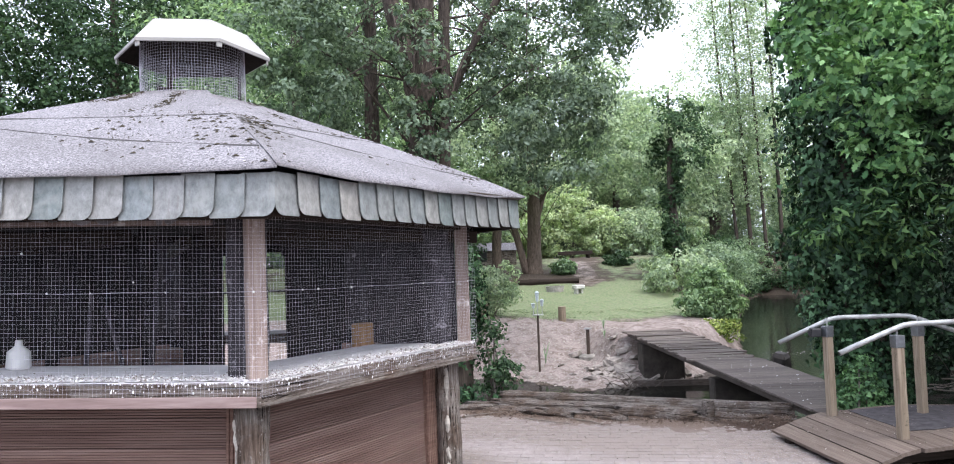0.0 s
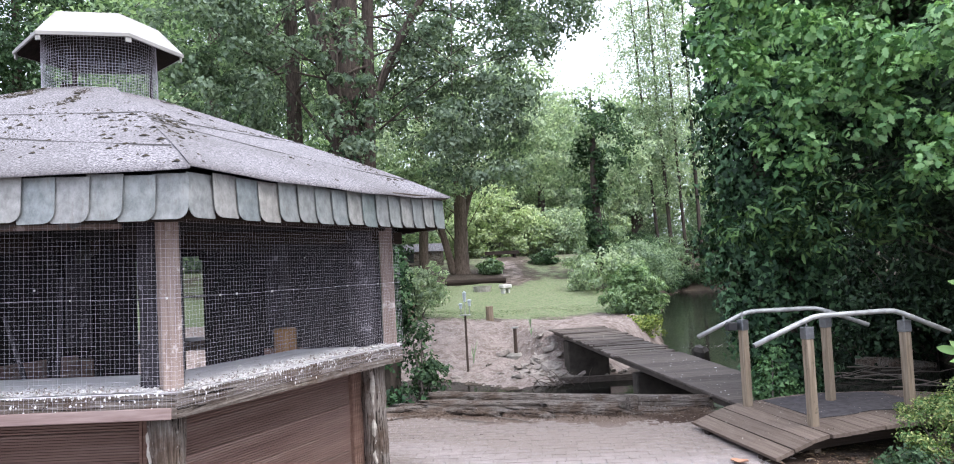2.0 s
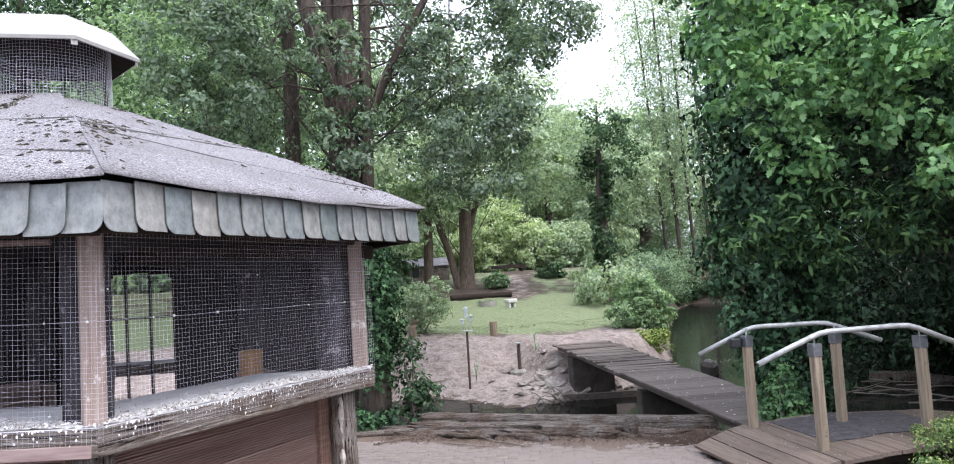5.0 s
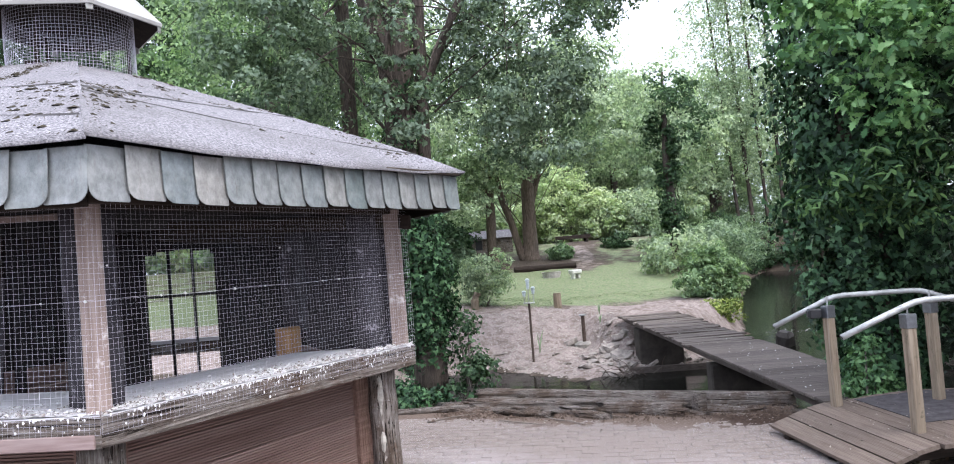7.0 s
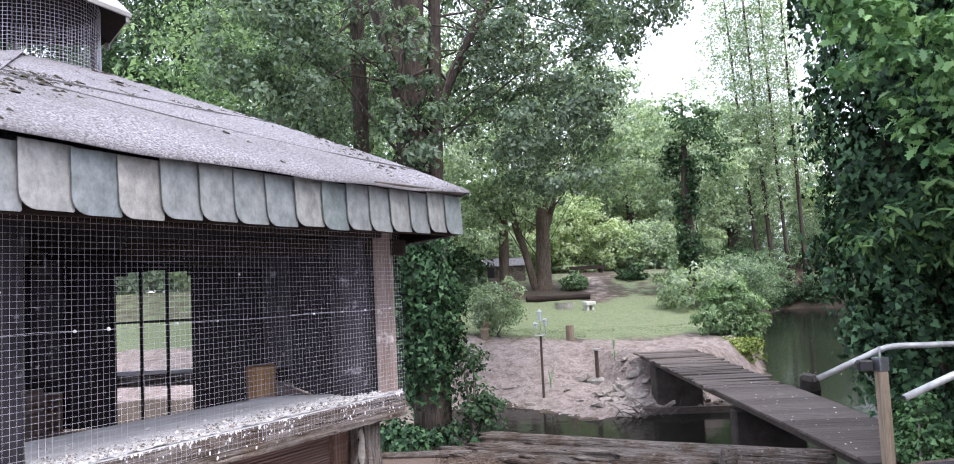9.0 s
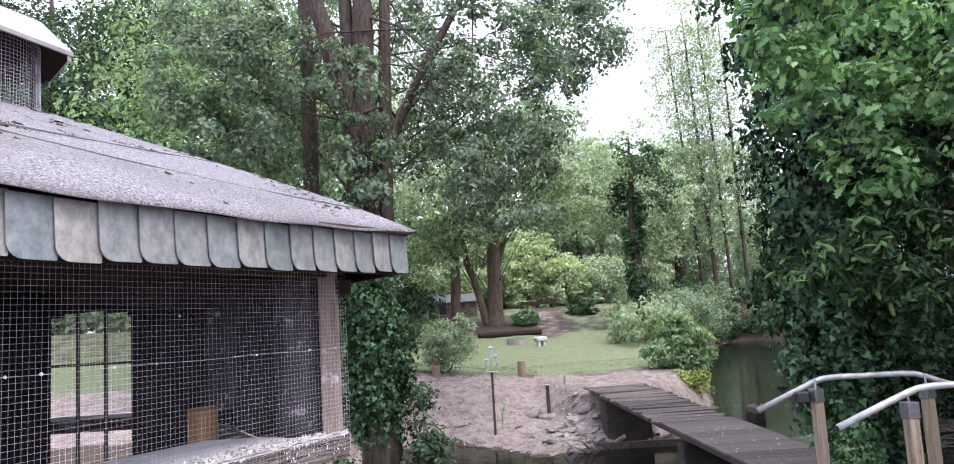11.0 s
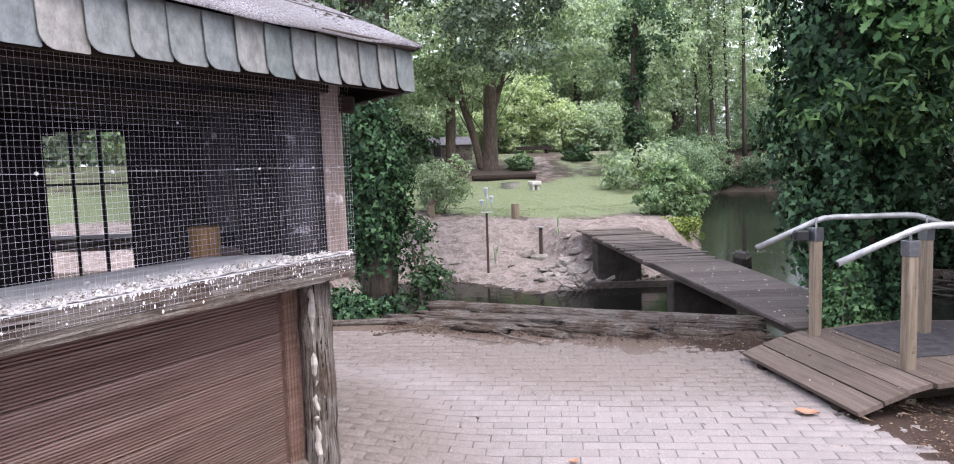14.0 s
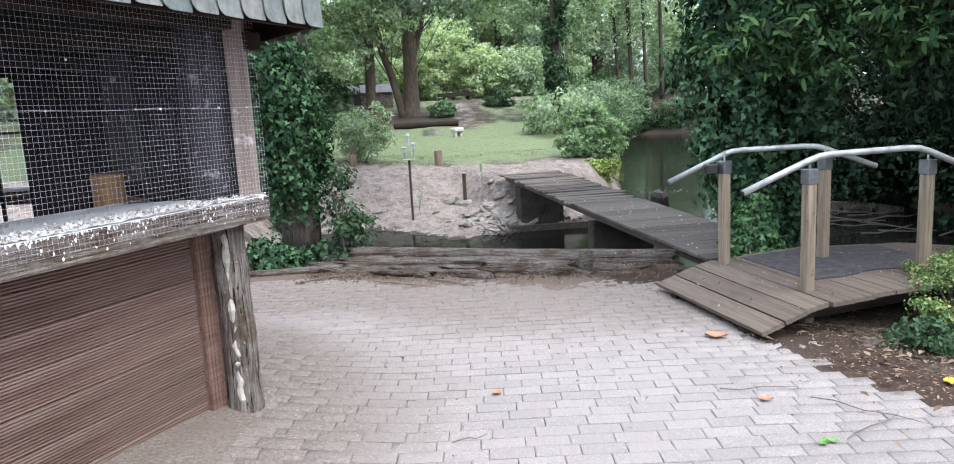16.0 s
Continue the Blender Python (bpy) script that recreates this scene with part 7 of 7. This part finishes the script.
tree("ivy_clad_tree", (12.2, 26.5), 6.4, 0.25, [((12.2, 26.5, 3.6), (0.5, 0.5, 3.0), 64, 90, 0.22), ((12.7, 26.5, 6.6), (1.5, 1.2, 1.6), 46, 90, 0.28)], 0.12, M_LEAF_DEEP, "slim tree dark with ivy behind the lawn", seed=41, limbs=4)
for i, (x, y, h, lx) in enumerate(((26.6, 48.2, 22, -0.06), (27.4, 47.8, 23, -0.04), (28.2, 47.2, 24, -0.035), (29.2, 46.8, 22, -0.015))):
    tree("slim_tree", (x, y), h, (0.14, 0.17, 0.13, 0.15)[i], [((x + lx * h, y, h * 0.68), (2.9, 2.2, h * 0.42), 210, 50, 0.5)], 0.14, M_LEAF_LIGHT, "slim bare-stemmed tree with thin airy leaves by the stream", lean=(lx, 0), group="slim trees by the stream", seed=50 + i, limbs=20)
# trees closing the view
BACK = [(-13, 38, 18, M_LEAF_DEEP, 61), (-7.0, 38, 18, M_LEAF_DEEP, 81), (-1.9, 28, 16, M_LEAF_FRESH, 82), (-18, 37, 18, M_LEAF_DEEP, 83), (-23, 37, 18, M_LEAF_BLUE, 62), (-2.2, 20.5, 12, M_LEAF_FRESH, 63), (-9.5, 42, 18, M_LEAF_MID, 64), (0.2, 27, 13, M_LEAF_LIGHT, 65), (2.0, 38, 13, M_LEAF_MID, 66),
        (11, 60, 15, M_LEAF_LIGHT, 67), (17, 47, 12, M_LEAF_LIGHT, 68), (18.5, 41, 10.5, M_LEAF_LIGHT, 69), (25.5, 50, 12, M_LEAF_LIGHT, 70), (20.5, 50, 12, M_LEAF_LIGHT, 76), (14, 48, 14, M_LEAF_MID, 77), (21.5, 22, 10, M_LEAF_MID, 71), (18.5, 14, 10, M_LEAF_DEEP, 72), (14.5, 6.5, 9, M_LEAF_DEEP, 73), (31, 36, 11, M_LEAF_MID, 74), (38, 48, 12, M_LEAF_MID, 78), (30, 58, 14, M_LEAF_LIGHT, 79), (38, 62, 15, M_LEAF_LIGHT, 80), (-28, 38, 17, M_LEAF_DEEP, 75)]
for x, y, h, mat, sd in BACK:
    d = math.hypot(x, y)
    r = h * 0.36
    tree("broadleaf_tree", (x, y), h, 0.22 + h * 0.008, [((x, y, ground_z(x, y) + h * (0.62 if y > 33 or x < -4 else 0.55)), (r, r, h * (0.4 if y > 33 or x < -4 else 0.46)), int((100 if y > 33 else 120) + 4 * h) * (2 if x < -4 else 1), 100, 0.3 + 0.02 * h)], 0.1 + d * 0.0018, mat, "broad-leaved woodland tree with a dense green crown", group="woodland trees", seed=sd, limbs=10, sides=8)
# growth behind the bench with sunlight put into its pale leaf colour, and undergrowth
for i, (x, y, r, h, mat) in enumerate(((10.9, 39.0, 2.2, 4.8, M_LEAF_PALE), (12.8, 38.4, 1.6, 2.8, M_LEAF_PALE), (9.0, 39.6, 1.6, 2.6, M_LEAF_PALE), (15.0, 38.5, 2.2, 2.8, M_LEAF_LIGHT), (17.5, 40, 2.6, 2.6, M_LEAF_LIGHT), (6.0, 38, 2.2, 2.6, M_LEAF_LIGHT), (20.5, 42, 3.0, 2.6, M_LEAF_DEEP), (25, 46, 3.2, 3.0, M_LEAF_MID), (3.2, 30, 1.6, 1.8, M_LEAF_DEEP), (8.3, 29.6, 0.5, 0.35, M_LEAF_FRESH), (3.7, 29.6, 0.9, 1.2, M_LEAF_MID))):
    shrub("undergrowth", (x, y), [((0, 0, h * 0.5), (r, r * 0.8, h * 0.55), int(60 + 40 * r), 80, min(0.3, 0.17 * r)), ((0, 0, 0.3), (r * 1.1, r * 0.8, 0.3), 24, 60, 0.16)], 0.13, mat, "leafy undergrowth at the wood's edge", group="undergrowth at the wood's edge", seed=90 + i)
for i, (x, y) in enumerate(((-6, 40), (-1, 44), (4, 46), (9, 50), (14, 52), (19, 54), (24, 56), (29, 62), (-10, 40), (-16, 37), (-5, 36), (-12.8, 38.5), (-8, 39), (-11, 43), (34, 64), (39, 61), (29, 66), (37, 56), (44, 58), (1.5, 43), (6.5, 44), (11.5, 54), (16.5, 56), (21.5, 58), (26.5, 60))):
    shrub("thicket", (x, y), [((0, 0, 3.4), (3.4, 1.8, 3.8), 150, 80, 0.5), ((0, -0.5, 0.6), (3.6, 1.0, 0.8), 46, 60, 0.4)], 0.22, (M_LEAF_PALE, M_LEAF_MID, M_LEAF_LIGHT)[i % 3], "tall leafy thicket closing the view behind the trees", group="thickets behind the trees", seed=190 + i)
# shrubs by the lawn and the stream
# bushes at low y carry the canopy's shade in their leaf colour
for i, (x, y, r, h) in enumerate(((13.6, 6.0, 1.6, 3.2), (14.2, 9.0, 1.7, 3.2), (17.0, 32.0, 1.7, 1.8), (19.0, 36.6, 1.9, 2.4), (21.2, 41.4, 2.0, 2.6), (24.0, 45.6, 2.2, 2.4), (29.6, 44.6, 1.6, 1.4), (31.5, 42.0, 2.0, 2.0), (32, 50, 2.6, 3.0), (12.6, 3.0, 1.7, 3.2), (15.2, 13.0, 1.7, 2.8), (10.0, 1.6, 1.4, 2.6), (10.9, 2.9, 1.2, 3.4), (14.6, 11.2, 1.8, 4.8), (16.2, 9.4, 2.0, 5.2), (16.4, 12.6, 2.0, 5.0), (12.6, 7.6, 1.5, 3.6), (11.8, 1.2, 1.5, 4.0), (18.5, 20.0, 2.0, 2.8), (21.5, 26.0, 2.2, 3.0), (25.5, 33.0, 2.4, 3.2), (15.0, 29.5, 2.0, 1.6), (20, 38.5, 2.4, 2.2), (28, 50, 3.0, 3.2), (38, 50, 3.0, 4.0), (35, 56, 4.0, 4.5), (12.3, 12.2, 2.2, 6.5), (13.2, 11.4, 2.2, 6.5))):
    shrub("bank_bush", (x, y), [((0, 0, h * 0.5), (r, r * 0.9, h * 0.6), int(70 + 40 * r), 80, 0.26)], 0.1, M_LEAF_MID if y > 28 else M_LEAF_DEEP if y > 16 else M_SHADE_LEAF, "dense leafy bush on the far bank of the stream", group="bushes on the stream bank", seed=140 + i)
# here too the low-y bushes have shade painted into their leaves
for i, (x, y, r) in enumerate(((12.3, 4.6, 1.1), (12.6, 6.8, 1.2), (12.9, 9.2, 1.2), (11.0, 2.6, 1.1), (13.5, 12.0, 1.2), (15.0, 15.4, 1.3), (17.2, 19.2, 1.4), (9.2, 2.8, 0.9), (20.0, 24.5, 1.6), (24.2, 31.5, 1.9), (28.6, 37.5, 2.0), (29.6, 41, 1.6), (25.2, 44.6, 1.3), (26.8, 45.0, 1.3), (28.2, 44.2, 1.3), (23.0, 41.6, 1.2))):
    shrub("overhanging_bush", (x, y), [((0, 0, 0.75), (r, r, 0.95), 70, 50, 0.24)], 0.12, M_LEAF_DEEP if y > 16 else M_SHADE_LEAF, "dark bush hanging over the stream's edge", group="bushes hanging over the stream", seed=170 + i, z=-1.0)
shrub("shrub", (10.0, 18.9), [((0, 0, 1.0), (1.1, 1.0, 0.85), 110, 60, 0.15), ((0.1, 0.1, 1.55), (0.7, 0.7, 0.45), 36, 40, 0.13), ((-0.3, -0.4, 0.7), (0.9, 0.8, 0.7), 40, 60, 0.18)], 0.11, M_LEAF_FRESH, "rounded leafy shrub on the bank by the plank bridge", seed=111, z=-0.6, slim=0.42)
shrub("shrub", (9.3, 17.2), [((0, 0, 0.35), (0.8, 0.5, 0.35), 34, 40, 0.14)], 0.09, M_LEAF_YELLOW, "yellow-green low shrub at the water's edge", seed=112, z=-0.7)
shrub("shrub", (11.0, 23.5), [((0, 0, 0.6), (1.5, 1.5, 0.9), 120, 50, 0.17)], 0.11, M_LEAF_LIGHT, "leafy shrub beside the lawn", seed=113)
shrub("shrub", (12.6, 27.5), [((0, 0, 0.6), (1.7, 1.6, 0.9), 120, 50, 0.18)], 0.12, M_LEAF_LIGHT, "low shrub beside the lawn", seed=114)
shrub("shrub", (11.6, 31.5), [((0, 0, 0.3), (0.8, 0.7, 0.4), 55, 50, 0.12)], 0.1, M_LEAF_DEEP, "low dark shrub beside the bench", seed=115)
shrub("shrub", (3.4, 19.3), [((0, 0, 0.8), (0.85, 0.7, 0.75), 70, 70, 0.15)], 0.09, M_LEAF_LIGHT, "light green young shrub at the lawn's edge", seed=116)
shrub("shrub", (2.0, 21.5), [((0, 0, 0.6), (1.3, 0.9, 0.8), 70, 55, 0.2)], 0.1, M_LEAF_DEEP, "dark shrub behind the sandy bank", seed=117)
# euonymus by the footbridge and laurel shoots
shrub("euonymus", (4.62, 2.82), [((0.1, 0.0, 0.3), (0.38, 0.32, 0.2), 60, 90, 0.06), ((-0.25, -0.12, 0.13), (0.24, 0.2, 0.12), 22, 70, 0.05)], 0.026, M_EUONYMUS, "low yellow-green variegated shrub beside the footbridge", seed=121, z=-0.02)
shrub("low_ivy", (4.1, 2.5), [((0, 0, 0.06), (0.3, 0.2, 0.1), 30, 46, 0.05)], 0.036, M_LEAF_DEEP, "small green creeper beside the footbridge", seed=122, z=-0.03)


M_GREENSTEM = plain("green_laurel_stem", (0.12, 0.2, 0.06), 0.6, 0, 0.3, 0.3, 20)


def laurel():
    """A laurel bush whose leafy sprays reach out from its stem, with leaves set in turn on both sides of each twig."""
    rng = random.Random(5)
    base = Vector((3.02, 0.1, -0.05))
    root = empty("laurel", Matrix.Translation(base), label="bright green young laurel with sprays of oval leaves", category="laurel")
    along, away = Vector((0.65, -0.76, 0)), Vector((0.76, 0.65, 0))
    vs, fs = [], []

    def leaf(p, d, up, L):
        side = d.cross(up).normalized()
        n = side.cross(d).normalized()
        st = len(vs)
        for u, w in ((0, 0.02), (0.2, 0.14), (0.5, 0.2), (0.8, 0.16), (1.0, 0.02)):
            c = p + d * (L * u) - n * (0.14 * L * u * u)
            vs.extend([c + side * (w * L) + n * (w * L * 0.25), c, c - side * (w * L) + n * (w * L * 0.25)])
        for u in range(4):
            for e in range(2):
                q = st + u * 3 + e
                fs.append((q, q + 1, q + 4, q + 3))

    tips = [(2.58, 0.59, 1.63), (2.55, 0.62, 1.4), (2.5, 0.63, 1.13), (2.52, 0.56, 0.87), (2.6, 0.47, 0.92), (2.55, 0.47, 0.72), (2.72, 0.42, 1.69)]
    for i in range(46):
        q = Vector((2.62, 0.53, 0)) + along * rng.uniform(0.0, 0.36) + away * rng.uniform(0.0, 0.35)
        tips.append((q.x, q.y, rng.uniform(0.62, 1.85)))
    for k, tip in enumerate(tips):
        tip = Vector(tip) + along * 0.04 - base
        back = (along + away * rng.uniform(-0.1, 0.5) + Vector((0, 0, -rng.uniform(0.3, 0.6)))).normalized()
        L = rng.uniform(0.38, 0.52)
        twig = [tip, tip + back * (L * 0.5) + Vector((0, 0, 0.02)), tip + back * L - Vector((0, 0, 0.04))]
        bm = bmesh.new()
        rod(bm, [Vector((0, 0, max(0.02, twig[2].z - 0.5))), twig[2], twig[1], twig[0]], [0.008, 0.006, 0.0045, 0.002], 6)
        part("stem", bm, M_GREENSTEM, root)
        up = (Vector((0, 0, 0.75)) - away * rng.uniform(0.35, 0.8)).normalized()
        out = -back
        side = out.cross(up).normalized()
        for i in range(13):
            t = (i / 12) ** 1.1
            p = tip + back * (L * t)
            spread = 0.25 + 0.75 * min(1, t * 3)
            d = (out * 0.8 + side * ((1 if i % 2 else -1) * spread * rng.uniform(0.3, 0.95)) + up * rng.uniform(-0.1, 0.6)).normalized()
            tilt = (up + side * rng.uniform(-0.7, 0.7) + out * rng.uniform(-0.5, 0.3)).normalized()
            leaf(p, d, tilt, (0.08 + 0.048 * min(1, t * 3)) * rng.uniform(0.8, 1.2))
    from_arrays("leaves", vs, fs, M_LAUREL, root)


laurel()


def dirt_sheet():
    """Loose dirt blown over the paving's margins: along the logs, the aviary's foot and the soil by the footbridge."""
    gx, gy = np.arange(-2.6, 4.3, 0.045), np.arange(-0.5, 7.2, 0.045)
    nx, ny = len(gx), len(gy)
    Z = np.zeros((ny, nx))
    for j, y in enumerate(gy):
        for i, x in enumerate(gx):
            v = Vector((x, y, 0))
            wob = 0.22 * noise.noise(v * 1.6) + 0.16 * noise.noise(v * 5.0) + 0.14 * noise.noise(v * 13) + 0.1 * noise.noise(v * 29)
            # beyond the line where the paving ends, towards the logs
            s_log = (x - 1.7) * 0.52 + (y - 5.22) * 0.854 - 0.12 + wob
            r = math.hypot(x - AVIARY_C[0], y - AVIARY_C[1])
            s_av = 1.7 - r + wob * 0.5
            s_deck = 0.15 - abs(x - 3.42) * 0.9 + wob * 0.5 if 0.2 <= y < 3.1 else -1.0
            best = max(s_log, s_av, s_deck)
            if (x - 1.7) * 0.52 + (y - 5.22) * 0.854 > 0.95 or x > 3.75:
                best = -9
            Z[j, i] = pave_height(x, y) - 0.012 + 0.022 * min(1.0, max(0.0, best + 0.32) / 0.8) + 0.004 * noise.noise(v * 22) + (0.05 * max(0.0, min(1.0, (1.75 - r) / 0.4)))
    X, Y = np.meshgrid(gx, gy)
    verts = np.stack([X, Y, Z], -1).reshape(-1, 3)
    idx = np.arange(nx * ny).reshape(ny, nx)
    faces = np.stack([idx[:-1, :-1], idx[:-1, 1:], idx[1:, 1:], idx[1:, :-1]], -1).reshape(-1, 4)
    base = np.array([pave_height(x, y) for x, y in verts[:, :2]])
    r_ok = np.hypot(verts[:, 0] - AVIARY_C[0], verts[:, 1] - AVIARY_C[1]) > 1.2
    keep = (verts[:, 2] > base - 0.008) & r_ok
    faces = faces[keep[faces].all(1)]
    m, nt, b = shader("loose_sandy_dirt", 0.97, 0, 0.12)
    geo = nt.nodes.new("ShaderNodeNewGeometry").outputs["Position"]
    f1, f2, f3 = n_noise(nt, geo, 60, 4, 0.7), n_noise(nt, geo, 3.0, 4, 0.6), n_noise(nt, geo, 260, 2, 0.6)
    col = n_ramp(nt, f1, [(0.3, (0.1, 0.079, 0.068)), (0.55, (0.172, 0.142, 0.126)), (0.75, (0.25, 0.212, 0.19))])
    col = n_mix(nt, n_ramp(nt, f2, [(0.42, (0, 0, 0)), (0.65, (0.6, 0.6, 0.6))]), col, (0.14, 0.112, 0.097))
    sep = nt.nodes.new("ShaderNodeSeparateXYZ")
    nt.links.new(geo, sep.inputs[0])
    humus = n_math(nt, "ADD", n_math(nt, "ADD", n_math(nt, "MULTIPLY", sep.outputs[0], 0.52), n_math(nt, "MULTIPLY", sep.outputs[1], 0.854)), n_math(nt, "MULTIPLY", f2, 0.5))
    col = n_mix(nt, n_ramp(nt, n_math(nt, "SUBTRACT", humus, 5.1), [(0.3, (0, 0, 0)), (0.7, (1, 1, 1))]), col, n_mix(nt, 1.0, col, (0.72, 0.66, 0.6), "MULTIPLY"))
    soil = n_math(nt, "ADD", n_math(nt, "SUBTRACT", sep.outputs[0], 2.95), n_math(nt, "MULTIPLY", f2, 0.4))
    col = n_mix(nt, n_ramp(nt, soil, [(0.25, (0, 0, 0)), (0.55, (1, 1, 1))]), col, n_mix(nt, 1.0, col, (0.36, 0.3, 0.27), "MULTIPLY"))
    col = n_mix(nt, n_ramp(nt, f3, [(0.66, (0, 0, 0)), (0.72, (0.7, 0.7, 0.7))]), col, (0.3, 0.27, 0.25))
    nt.links.new(col, b.inputs["Base Color"])
    n_bump(nt, b, f1, 0.6, 0.01)
    ob = from_arrays("dirt", verts, faces, m, smooth_on=True)
    tagged(ob, "loose sandy dirt spread over the margins of the paving", "dirt", kind="stuff")


dirt_sheet()
build_paving()
